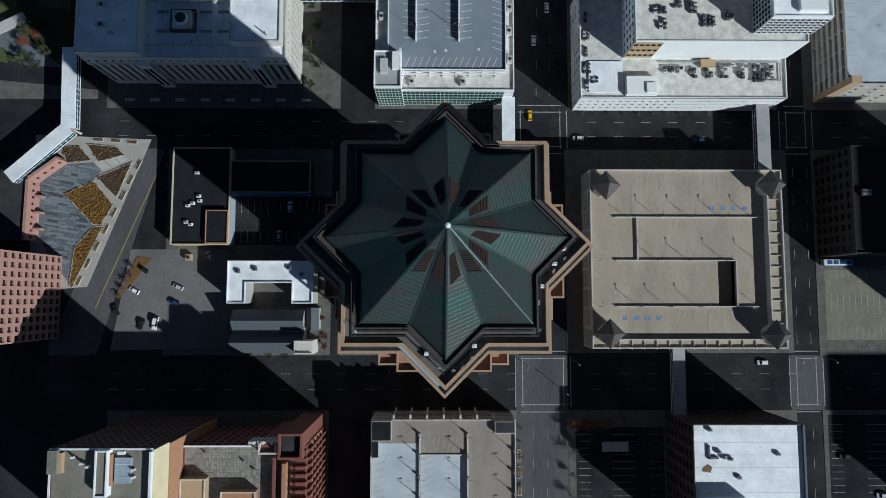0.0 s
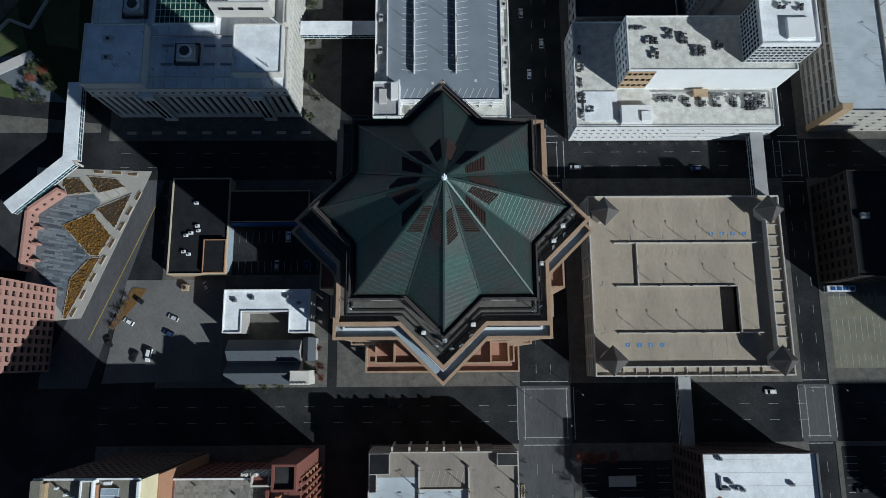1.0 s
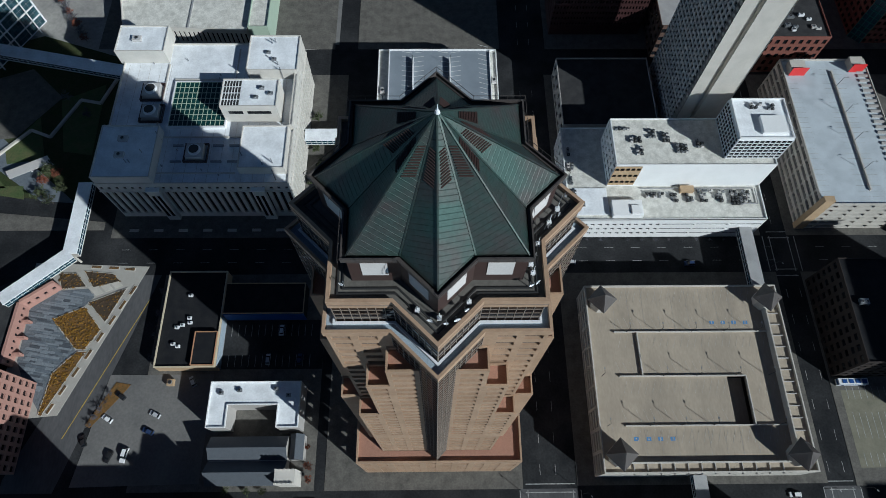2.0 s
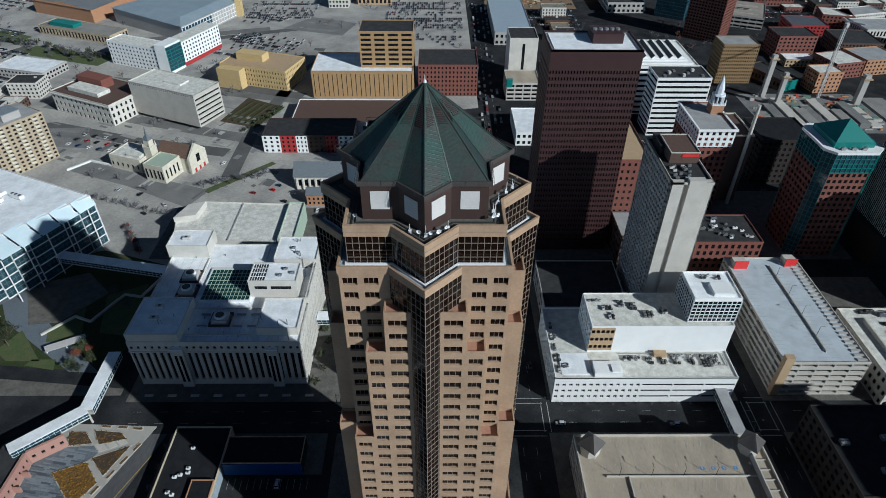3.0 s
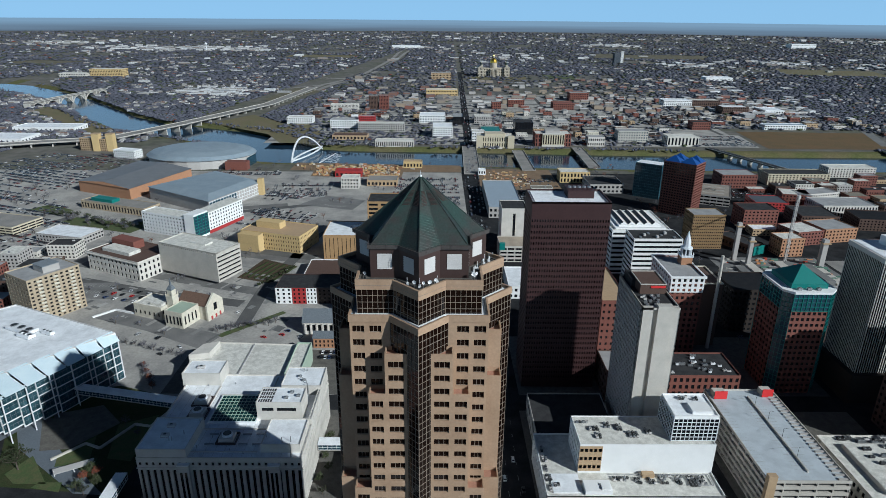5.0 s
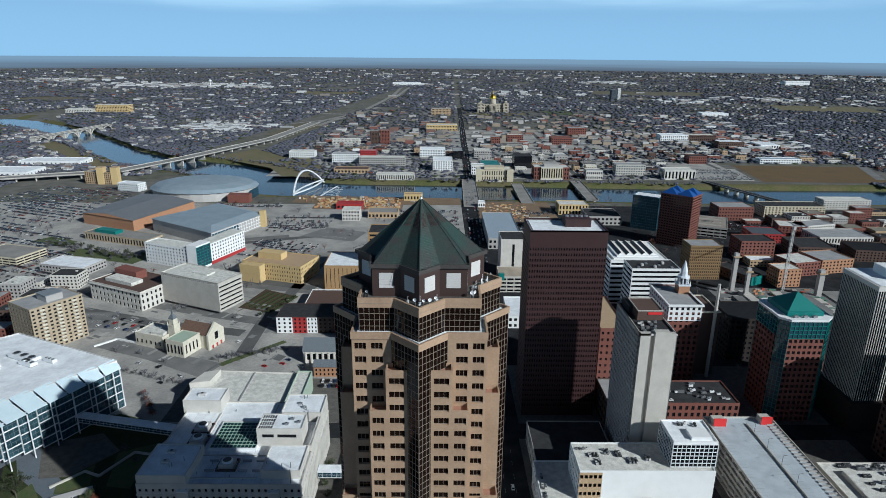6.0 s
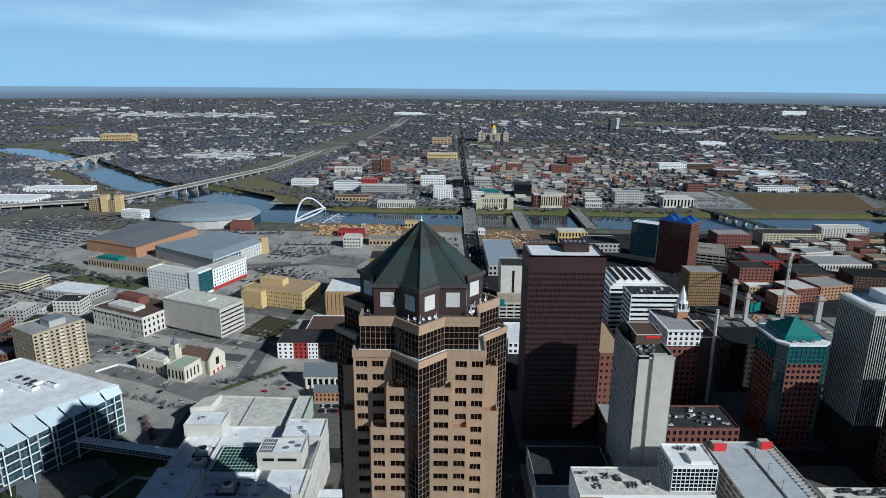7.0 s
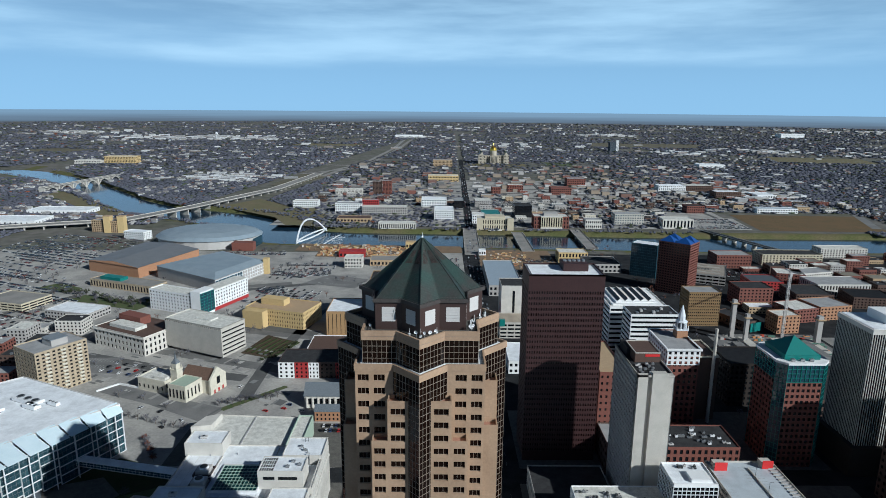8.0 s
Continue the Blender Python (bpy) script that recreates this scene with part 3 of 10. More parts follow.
sheet("road_avenue", [(AX(780) - 9, 780), (AX(780) + 9, 780), (AX(2600) + 9, 2600), (AX(2600) - 9, 2600)], 0.12, asphalt, "long straight asphalt avenue beyond the river", "road")


def ribbon(name, pts, w, z, mat, label, category="road"):
    """A road of even width along a line of points."""
    left, right = [], []
    for i, p in enumerate(pts):
        a, b = Vector(pts[max(0, i - 1)]), Vector(pts[min(len(pts) - 1, i + 1)])
        d = (b - a).normalized() * (w / 2)
        left.append((p[0] - d.y, p[1] + d.x, z))
        right.append((p[0] + d.y, p[1] - d.x, z))
    s = Shape()
    for i in range(len(pts) - 1):
        s.poly([right[i], right[i + 1], left[i + 1], left[i]], mat)
    return setting(name, s, label, category)


def kerbed(ring, mat=None, label="concrete pavement with a kerb round a city block"):
    return sheet("pavement", ring, 0.18, mat or pavement_mat, label, "pavement", 0.3)


kerbed(rect(-43, -33, 33, 56))
kerbed(rect(54, -32, 151, 56))
kerbed(rect(-118, -33, -47, 56))
kerbed(rect(162, -33, 262, 56))
kerbed(rect(-29, 74, 32, 166))
kerbed(rect(56, 74, 148, 166))
kerbed(rect(160, 74, 262, 166))
kerbed(rect(-146, 74, -44, 166))
kerbed(rect(-29, -150, 32, -56))
kerbed(rect(54, -150, 151, -56))
kerbed(rect(162, -150, 262, -56))
kerbed(rect(-140, -150, -47, -56))
kerbed(rect(58, 183, 150, 262))
kerbed(rect(160, 183, 262, 262))
kerbed(rect(-40, 183, 34, 262))
kerbed(rect(-175, 183, -52, 240))

# ---------------------------------------------------------------- the tower
R2 = math.sqrt(2)


def star(a):
    k = a * (R2 - 1)
    quarter = [(R2 * a, 0), (a, k), (a, a), (k, a)]
    ring = []
    for i in range(4):
        c, s = (1, 0, -1, 0)[i], (0, 1, 0, -1)[i]
        ring += [(x * c - y * s, x * s + y * c) for x, y in quarter]
    return ring


def curtain(glass_s, bar_s, a, b, z0, z1, cols, rows, glass, bars, w=0.12):
    """A flat curtain wall with a raised grid of mullions."""
    a, b = Vector(a), Vector(b)
    u = (b - a).normalized()
    n = Vector((u.y, -u.x)) * w
    glass_s.poly([(*a, z0), (*b, z0), (*b, z1), (*a, z1)], glass)
    for i in range(cols + 1):
        p = a + (b - a) * i / cols
        q0, q1 = p - u * w / 2, p + u * w / 2
        bar_s.solid([(*q0, z0), (*q1, z0), (*(q1 + n), z0), (*(q0 + n), z0)], [(*q0, z1), (*q1, z1), (*(q1 + n), z1), (*(q0 + n), z1)], bars, False)
    for j in range(rows + 1):
        z = z0 + (z1 - z0) * j / rows
        q0, q1 = a, b
        bar_s.solid([(*q0, z - w / 2), (*q1, z - w / 2), (*(q1 + n), z - w / 2), (*(q0 + n), z - w / 2)],
                    [(*q0, z + w / 2), (*q1, z + w / 2), (*(q1 + n), z + w / 2), (*(q0 + n), z + w / 2)], bars, True)


def quarter_turn(p, i):
    c, s = (1, 0, -1, 0)[i], (0, 1, 0, -1)[i]
    return (p[0] * c - p[1] * s, p[0] * s + p[1] * c)


def seamed_facet(outer, inner, top, nrm, mat, step=0.8, h=0.025):
    """One roof facet of sheet metal with raised seams square to its outer ridge, all of one piece."""
    s, m = Shape(), None
    along = top - outer
    length = along.length
    reach = (inner - outer).dot(along) / length

    def row(d, up):
        a = outer + along * (d / length)
        b = outer + (inner - outer) * (d / reach) if d <= reach else inner + (top - inner) * ((d - reach) / (length - reach))
        return [tuple(a + nrm * up), tuple(b + nrm * up)]

    stops = [(0.0, 0.0)]
    d = step
    while d < length - step:
        stops += [(d - 0.07, 0.0), (d, h), (d + 0.07, 0.0)]
        if d < reach < d + step:
            stops.append((reach, 0.0))
        d += step
    stops.append((length, 0.0))
    stops.sort()
    s.slot(mat)
    for d, up in stops:
        s.v += row(d, up)
    for k in range(len(stops) - 1):
        s.f.append((2 * k, 2 * k + 1, 2 * k + 3, 2 * k + 2))
        s.m.append(0)
    return s


def build_tower():
    t = thing("skyscraper", 0, 0, 0, "tan granite skyscraper with star-shaped plan and green copper pyramid roof", "skyscraper")
    A, F = 18.1, 22.5
    tip = A * R2
    bays = ((3.1, 8.85, 150.4), (8.85, 13.35, 138.4), (13.35, 18.1, 107.5))
    Z0, ZB0, ZB1, ZT = 36.0, 67.4, 71.4, 157.4
    near_panes, far_panes = [], []
    # base storeys
    s = Shape()
    base = [(-27, -26.5), (28.5, -26.5), (28.5, 26.5), (-27, 26.5)]
    bp = []
    for i in range(4):
        grid_wall(s, bp, base[i], base[(i + 1) % 4], 0, 35, 10, 7, 0.6, 0.55, 0.4, granite)
    s.ramp_wall(base, 35, 36.4, 0.6, granite)
    part("base", s, t)
    part("base_roof", Shape().prism(inset(base, 0.6), 34, 35, terrace_clay), t, "terracotta coloured paving")
    for side in range(4):
        w = Shape()
        panes = near_panes if side == 0 else far_panes
        q = lambda x, y: quarter_turn((x, y), side)

        def stretch(a, b, za, zb, cols):
            """Window rows of 4 m, counted down from the top."""
            for lo, hi in ((Z0, ZB0), (ZB1, zb)):
                if hi - lo > 3.9:
                    n = int(round((hi - lo) / 4.0 - 0.3))
                    grid_wall(w, panes, a, b, hi - 4.0 * n, hi, cols, n, 0.70, 0.5, 0.5, granite, 0.42)
                    w.poly([(*a, lo), (*b, lo), (*b, hi - 4.0 * n), (*a, hi - 4.0 * n)], granite)
            w.poly([(*a, ZB0), (*b, ZB0), (*b, ZB1), (*a, ZB1)], granite)

        for sign in (-1, 1):
            ends = (q(sign * A, -A), q(sign * 9.2, -A))
            a, b = ends if sign < 0 else ends[::-1]
            stretch(a, b, Z0, ZT, 2)
            ends = (q(sign * 9.2, -A), q(sign * (tip - A), -A))
            a, b = ends if sign < 0 else ends[::-1]
            w.poly([(*a, Z0), (*b, Z0), (*b, ZT), (*a, ZT)], granite)
        part("wall", w, t)
        for sign in (-1, 1):
            for k, (x0, x1, top) in enumerate(bays):
                w = Shape()
                ends = (q(sign * x1, -F), q(sign * x0, -F))
                a, b = ends if sign < 0 else ends[::-1]
                stretch(a, b, Z0, top - 1.1, 1)
                lo = bays[k + 1][2] - 1.2 if k < 2 else Z0
                c, d = q(sign * x1, -F), q(sign * x1, -A)
                w.poly([(*c, lo), (*d, lo), (*d, top - 1.1), (*c, top - 1.1)], granite)
                ring = [q(x, y) for x, y in ((min(sign * x0, sign * x1), -F), (max(sign * x0, sign * x1), -F), (max(sign * x0, sign * x1), -A - 0.02), (min(sign * x0, sign * x1), -A - 0.02))]
                w.ramp_wall(ring, top - 1.1, top, 0.35, granite)
                part("bay", w, t)
                part("terrace", Shape().prism(inset(ring, 0.36), top - 1.6, top - 1.1, terrace_clay), t, "terracotta paved balcony")
        g, m = Shape(), Shape()
        for a, b in ((q(-(tip - A), -A), q(0, -tip)), (q(0, -tip), q(tip - A, -A))):
            curtain(g, m, a, b, Z0, ZT, 8, 60, smoke_glass, mullion, 0.1)
        part("glass_wall", g, t, "smoked glass curtain wall")
        part("mullion_grid", m, t, "thin bronze-grey mullion grid")
    for lst, n in ((near_panes, 300), (far_panes, 0)):
        set_panes(lst, t, smoke_glass, mullion, 2, n)
    # lower parapet with its gutter
    s = Shape().ramp_wall(star(18.35), ZT, 159.4, 0.5, granite)
    s.solid([(x, y, ZT) for x, y in star(18.35)], [(x, y, ZT) for x, y in star(17.0)], granite, False)
    part("lower_parapet", s, t)
    part("gutter", Shape().prism(star(17.84), 157.6, 158.5, gutter_blue), t, "blue-grey gutter roof")
    part("gutter_kerb", Shape().ramp_wall(star(16.75), 158.5, 158.95, 0.4, white_metal), t)
    # glazed storey
    g, m = Shape(), Shape()
    ring = star(16.15)
    for i in range(16):
        curtain(g, m, ring[i], ring[(i + 1) % 16], 158.5, 165.7, 7, 4, smoke_glass, mullion, 0.1)
    part("glazed_storey", g, t, "smoked glass top storey")
    part("mullion_grid", m, t)
    part("upper_parapet", Shape().ramp_wall(star(16.45), 165.7, 168.4, 0.55, granite), t)
    part("upper_soffit", Shape().prism(star(16.1), 165.5, 165.8, granite, True), t)
    part("upper_terrace", Shape().prism(star(15.9), 165.9, 167.5, pavement_mat), t)
    for a in (15.0, 14.2):
        part("track", Shape().ramp_wall(star(a), 167.5, 167.72, 0.25, black_paint_and_shade), t, "dark window-cleaning track")
    # penthouse
    ring = star(12.75)
    s = Shape()
    s.solid([(x, y, 167.5) for x, y in ring], [(x, y, 176.2) for x, y in ring], bronze_clad)
    part("penthouse", s, t, "dark bronze penthouse band")
    for i in range(16):
        a, b = Vector(ring[i]), Vector(ring[(i + 1) % 16])
        u = (b - a).normalized()
        n = Vector((u.y, -u.x))
        c = (a + b) / 2
        s = Shape()
        for k in range(9):
            z = 170.0 + k * 0.47
            p0, p1 = c - u * 1.9, c + u * 1.9
            s.solid([(*p0, z), (*p1, z), (*(p1 + n * 0.16), z), (*(p0 + n * 0.16), z)], [(*p0, z + 0.42), (*p1, z + 0.42), (*(p1 + n * 0.08), z + 0.42), (*(p0 + n * 0.08), z + 0.42)], louvre_grey)
        part("louvre", s, t, "pale grey ventilation louvre")
    # eaves and roof
    s = Shape().ramp_wall(star(13.35), 175.7, 176.75, 0.25, copper_dark)
    s.prism(star(13.3), 175.6, 176.2, copper_dark, True)
    part("gutter_edge", s, t, "dark copper gutter")
    rr, apex = star(12.6), Vector((0, 0, 191.6))
    for i in range(16):
        a, b = Vector((*rr[i], 176.3)), Vector((*rr[(i + 1) % 16], 176.3))
        nrm = (b - a).cross(apex - a).normalized()
        outer, inner = (a, b) if i % 2 == 0 else (b, a)
        s = seamed_facet(outer, inner, apex, nrm, copper)
        part("roof_facet", s, t)
        part("ridge", Shape().bar(a + Vector((0, 0, 0.02)), apex, 0.24, copper), t)
        # vent grilles below the tip
        s = Shape()
        for k in range(12):
            f0 = 0.58 + 0.018 * k
            l, r = a.lerp(apex, f0), b.lerp(apex, f0)
            l, r = l.lerp(r, 0.2), l.lerp(r, 0.8)
            s.bar(l + nrm * 0.1, r + nrm * 0.1, 0.14, bronze_clad)
        part("vent_grille", s, t, "dark slatted vent near the tip")
    f = Shape().cyl(0, 0, 191.0, 191.9, 0.5, 0.25, white_metal, 12)
    f.cyl(0, 0, 191.9, 193.0, 0.1, 0.05, white_metal, 8)
    part("finial", f, t, "white finial")

    # rail along the eaves
    ring = star(13.6)
    s = Shape()
    for i in range(16):
        a, b = Vector((*ring[i], 177.3)), Vector((*ring[(i + 1) % 16], 177.3))
        s.bar(a, b, 0.06, copper_dark)
        for k in range(3):
            c = a.lerp(b, k / 3)
            s.bar(c - Vector((0, 0, 1.2)), c, 0.05, copper_dark)
    part("eaves_rail", s, t, "thin metal rail")
    # fine relief bands of the granite faces
    for i in range(16):
        a, b = Vector((*star(16.5)[i], 0)), Vector((*star(16.5)[(i + 1) % 16], 0))
        part("stone_joint", Shape().bar(a + Vector((0, 0, 166.9)), b + Vector((0, 0, 166.9)), 0.07, mullion), t)


def dish(x, y, z, turn, r=0.7):
    """A round white antenna dish tipped up on a short mast."""
    d = thing("antenna_dish", x, y, z, "small white antenna dish on a steel mast", "antenna", "antennas on the terrace")
    m = Matrix.Translation((x, y, z)) @ Matrix.Rotation(radians(turn), 4, "Z")
    part("mast", Shape().cyl(0, 0, 0, 1.9, 0.07, 0.07, steel, 8), d, world=m)
    s = Shape()
    rings = [[Vector((q * math.cos(k * 0.524), -0.25 - h, 1.8 + q * math.sin(k * 0.524))) for k in range(12)] for q, h in ((0.12 * r, 0.0), (0.6 * r, 0.1), (r, 0.28))]
    for a, b in zip(rings, rings[1:]):
        s.solid(a, b, white_metal, False)
    s.poly(rings[0], white_metal)
    part("bowl", s, d, world=m)
    part("feed", Shape().bar((0, -0.25, 1.8), (0, -0.9, 1.8), 0.06, steel), d, world=m)


def whip(x, y, z, h):
    a = thing("whip_antenna", x, y, z, "thin white whip antenna on the terrace", "antenna", "antennas on the terrace")
    part("rod", Shape().cyl(x, y, z, z + h, 0.08, 0.05, white_metal, 6), a)
    part("base_box", Shape().box(x - 0.35, y - 0.3, z, x + 0.35, y + 0.3, z + 0.7, white_metal), a)



build_tower()

for x, y, turn, r in ((2.6, -19.1, 20, 0.75), (1.2, -19.6, 0, 0.6), (3.9, -17.7, 35, 0.6), (-1.0, -19.2, -15, 0.7), (14.4, -13.5, 40, 0.7), (13.6, -13.9, 20, 0.6), (14.2, -9.5, 80, 0.7), (16.6, -4.5, 70, 0.7), (18.4, -2.4, 60, 0.6), (19.6, 0.6, 100, 0.6), (-13.9, -13.6, -30, 0.6)):
    dish(x, y, 167.5, turn, r * 0.72)
for x, y, h in ((0.2, -18.8, 2.6), (4.6, -16.4, 2.2), (14.3, -11.8, 3.0), (15.4, -7.0, 2.6), (17.4, -3.4, 3.2), (18.9, -1.0, 2.6), (-3.0, -17.6, 2.2), (14.1, -10.4, 2.2)):
    whip(x, y, 167.5, h)

# ---------------------------------------------------------------- small repeated things


def fblock(name, label, ax, ay, bx, by, deep, h, wall, roof, **more):
    """A building from its front edge a-b (left to right) and its depth."""
    w = math.hypot(bx - ax, by - ay)
    ux, uy = (bx - ax) / w, (by - ay) / w
    cx, cy = (ax + bx) / 2 - uy * deep / 2, (ay + by) / 2 + ux * deep / 2
    return block(name, label, cx - w / 2, cy - deep / 2, cx + w / 2, cy + deep / 2, h, wall, roof, turn=math.degrees(math.atan2(uy, ux)), **more)


CAR_PAINT = {}


def car_paint(name, colour):
    if name not in CAR_PAINT:
        CAR_PAINT[name] = surf("car_paint_" + name, colour, 0.3, var=0.03)
    return CAR_PAINT[name]


def make_car(kind, colour_name, colour):
    """A parked car at the origin, pointing along y."""
    paint = car_paint(colour_name, colour)
    c = thing("car", 0, 0, 0, f"{colour_name} {kind} parked on asphalt", "car", "parked cars")
    L, W = (4.7, 1.85) if kind != "van" else (5.6, 2.0)
    h0, h1 = (0.85, 1.45) if kind == "saloon" else (1.0, 1.75) if kind == "estate" else (1.3, 2.3)
    s = Shape()
    s.solid([(-W / 2, -L / 2, 0.3), (W / 2, -L / 2, 0.3), (W / 2, L / 2, 0.3), (-W / 2, L / 2, 0.3)],
            [(-W / 2 + 0.05, -L / 2 + 0.12, h0), (W / 2 - 0.05, -L / 2 + 0.12, h0), (W / 2 - 0.05, L / 2 - 0.15, h0 - 0.12), (-W / 2 + 0.05, L / 2 - 0.15, h0 - 0.12)], paint, True, True)
    part("body", s, c)
    f, b = (0.28, 0.42) if kind == "saloon" else (0.22, 0.47)
    cab = Shape().solid([(-W / 2 + 0.1, -L * b, h0 - 0.05), (W / 2 - 0.1, -L * b, h0 - 0.05), (W / 2 - 0.1, L * f, h0 - 0.1), (-W / 2 + 0.1, L * f, h0 - 0.1)],
                        [(-W / 2 + 0.25, -L * b + 0.45, h1 - 0.06), (W / 2 - 0.25, -L * b + 0.45, h1 - 0.06), (W / 2 - 0.25, L * f - 0.75, h1 - 0.06), (-W / 2 + 0.25, L * f - 0.75, h1 - 0.06)], dark_glass)
    part("glazing", cab, c, "dark tinted glazing")
    part("car_roof", Shape().box(-W / 2 + 0.24, -L * b + 0.44, h1 - 0.07, W / 2 - 0.24, L * f - 0.74, h1, paint), c)
    for x in (-W / 2 + 0.08, W / 2 - 0.08):
        for y in (-L * 0.3, L * 0.31):
            ring = [(y + 0.33 * math.cos(a * math.pi / 5), 0.33 + 0.33 * math.sin(a * math.pi / 5)) for a in range(10)]
            w = Shape().solid([(x - 0.1, p, z) for p, z in ring], [(x + 0.1, p, z) for p, z in ring], rubber, True, True)
            part("wheel", w, c)
    return c


CARS = [make_car("saloon", "white", (0.75, 0.75, 0.75)), make_car("estate", "black", (0.02, 0.02, 0.022)), make_car("saloon", "silver", (0.45, 0.46, 0.48)),
        make_car("estate", "dark blue", (0.03, 0.05, 0.12)), make_car("saloon", "red", (0.4, 0.02, 0.02)), make_car("van", "white", (0.78, 0.78, 0.78)), make_car("saloon", "yellow", (0.75, 0.42, 0.02))]
CAR_USED = set()


def car(k, x, y, turn, z=0.06):
    m = pose(x, y, z, 0, 0, turn)
    if k in CAR_USED:
        return copy_thing(CARS[k], m)
    CAR_USED.add(k)
    CARS[k].matrix_basis = m
    return CARS[k]


def clump(s, x, y, z, r, mat, rng, flat=0.8, rough=0.3):
    """One small uneven tuft of leaves or twigs: a jittered octahedron."""
    a = rng.uniform(0, 6.3)
    top = (x + rng.uniform(-0.3, 0.3) * r, y + rng.uniform(-0.3, 0.3) * r, z + r * flat)
    low = (x, y, z - r * flat * 0.7)
    ring = [(x + r * rng.uniform(0.7, 1.2) * math.cos(a + i * 1.571), y + r * rng.uniform(0.7, 1.2) * math.sin(a + i * 1.571), z + r * rng.uniform(-rough, rough)) for i in range(4)]
    k, m = len(s.v), s.slot(mat)
    s.v += [top, low, *ring]
    for i in range(4):
        j = (i + 1) % 4
        s.f += [(k, k + 2 + i, k + 2 + j), (k + 1, k + 2 + j, k + 2 + i)]
        s.m += [m, m]


def leaf(s, p, r, mat, rng):
    """A single small blade in a random direction."""
    u = Vector((rng.uniform(-1, 1), rng.uniform(-1, 1), rng.uniform(-1, 1))).normalized() * r
    v = u.orthogonal().normalized() * r * 0.6
    s.poly([p - u, p + v, p + u, p - v], mat)


def make_tree(kind, seed):
    rng = random.Random(seed)
    mat = {"bare": bare_crown, "green": green_crown, "russet": russet_crown}[kind]
    words = {"bare": "bare grey-brown street tree without leaves", "green": "street tree with thinning dull green leaves", "russet": "small tree with russet autumn leaves"}[kind]
    t = thing("tree", 0, 0, 0, words, "tree", "street trees")
    h = rng.uniform(6.5, 9)
    s = Shape().cyl(0, 0, 0, h * 0.4, 0.22, 0.15, bark, 7)
    limbs = []
    for i in range(9):
        a, e = i * 2.4 + rng.uniform(-0.3, 0.3), rng.uniform(0.5, 1.2)
        p = Vector((0, 0, h * rng.uniform(0.28, 0.42)))
        q = p + Vector((math.cos(a) * math.cos(e), math.sin(a) * math.cos(e), math.sin(e))) * h * rng.uniform(0.35, 0.55)
        s.bar(p, q, 0.12, bark)
        limbs.append((p, q))
        for j in range(4):
            b = p.lerp(q, rng.uniform(0.4, 1))
            c = b + Vector((rng.uniform(-1, 1), rng.uniform(-1, 1), rng.uniform(0.1, 1))).normalized() * h * rng.uniform(0.12, 0.25)
            s.bar(b, c, 0.05, bark)
            limbs.append((b, c))
    part("trunk", s, t)
    s = Shape()
    for p, q in limbs:
        for j in range(9 if kind == "bare" else 16):
            c = p.lerp(q, rng.uniform(0.35, 1.15)) + Vector((rng.gauss(0, 1), rng.gauss(0, 1), rng.gauss(0, 0.8))) * h * 0.05
            leaf(s, c, rng.uniform(0.12, 0.3) if kind == "bare" else rng.uniform(0.2, 0.42), mat, rng)
    part("crown", s, t)
    return t


TREES = {k: [make_tree(k, i + n) for i in range(2)] for n, k in ((1, "bare"), (11, "green"), (21, "russet"))}
TREE_USED = set()
TREE_RNG = random.Random(5)


def tree(kind, x, y, size=1.0, z=0.1):
    t = TREES[kind][TREE_RNG.randrange(2)]
    m = pose(x, y, z, 0, 0, TREE_RNG.uniform(0, 360))
    if t in TREE_USED:
        t = copy_thing(t, m)
    else:
        TREE_USED.add(t)
        t.matrix_basis = m
    t.scale = (size, size, size * TREE_RNG.uniform(0.9, 1.1))
    return t


def lamp_post(x, y, z, turn, h=7.5):
    p = thing("street_lamp", x, y, z, "slim dark steel lamp post with a short arm", "street lamp", "lamp posts")
    m = Matrix.Translation((x, y, z)) @ Matrix.Rotation(radians(turn), 4, "Z")
    part("pole", Shape().cyl(0, 0, 0, h, 0.12, 0.08, black_paint_and_shade, 8), p, world=m)
    part("arm", Shape().bar((0, 0, h - 0.1), (0, -1.6, h + 0.1), 0.09, black_paint_and_shade), p, world=m)
    part("lamp_head", Shape().box(-0.2, -2.2, h, 0.2, -1.4, h + 0.18, steel), p, world=m)


def stripes(name, mat, label, lines, z=0.05):
    """Painted lines: (x0, y0, x1, y1, width)."""
    s = Shape()
    for x0, y0, x1, y1, w in lines:
        d = Vector((x1 - x0, y1 - y0)).normalized() * (w / 2)
        s.poly([(x0 - d.y, y0 + d.x, z), (x0 + d.y, y0 - d.x, z), (x1 + d.y, y1 - d.x, z), (x1 - d.y, y1 + d.x, z)], mat)
    return tagged(part(name, s), label, "road marking", kind="structure")


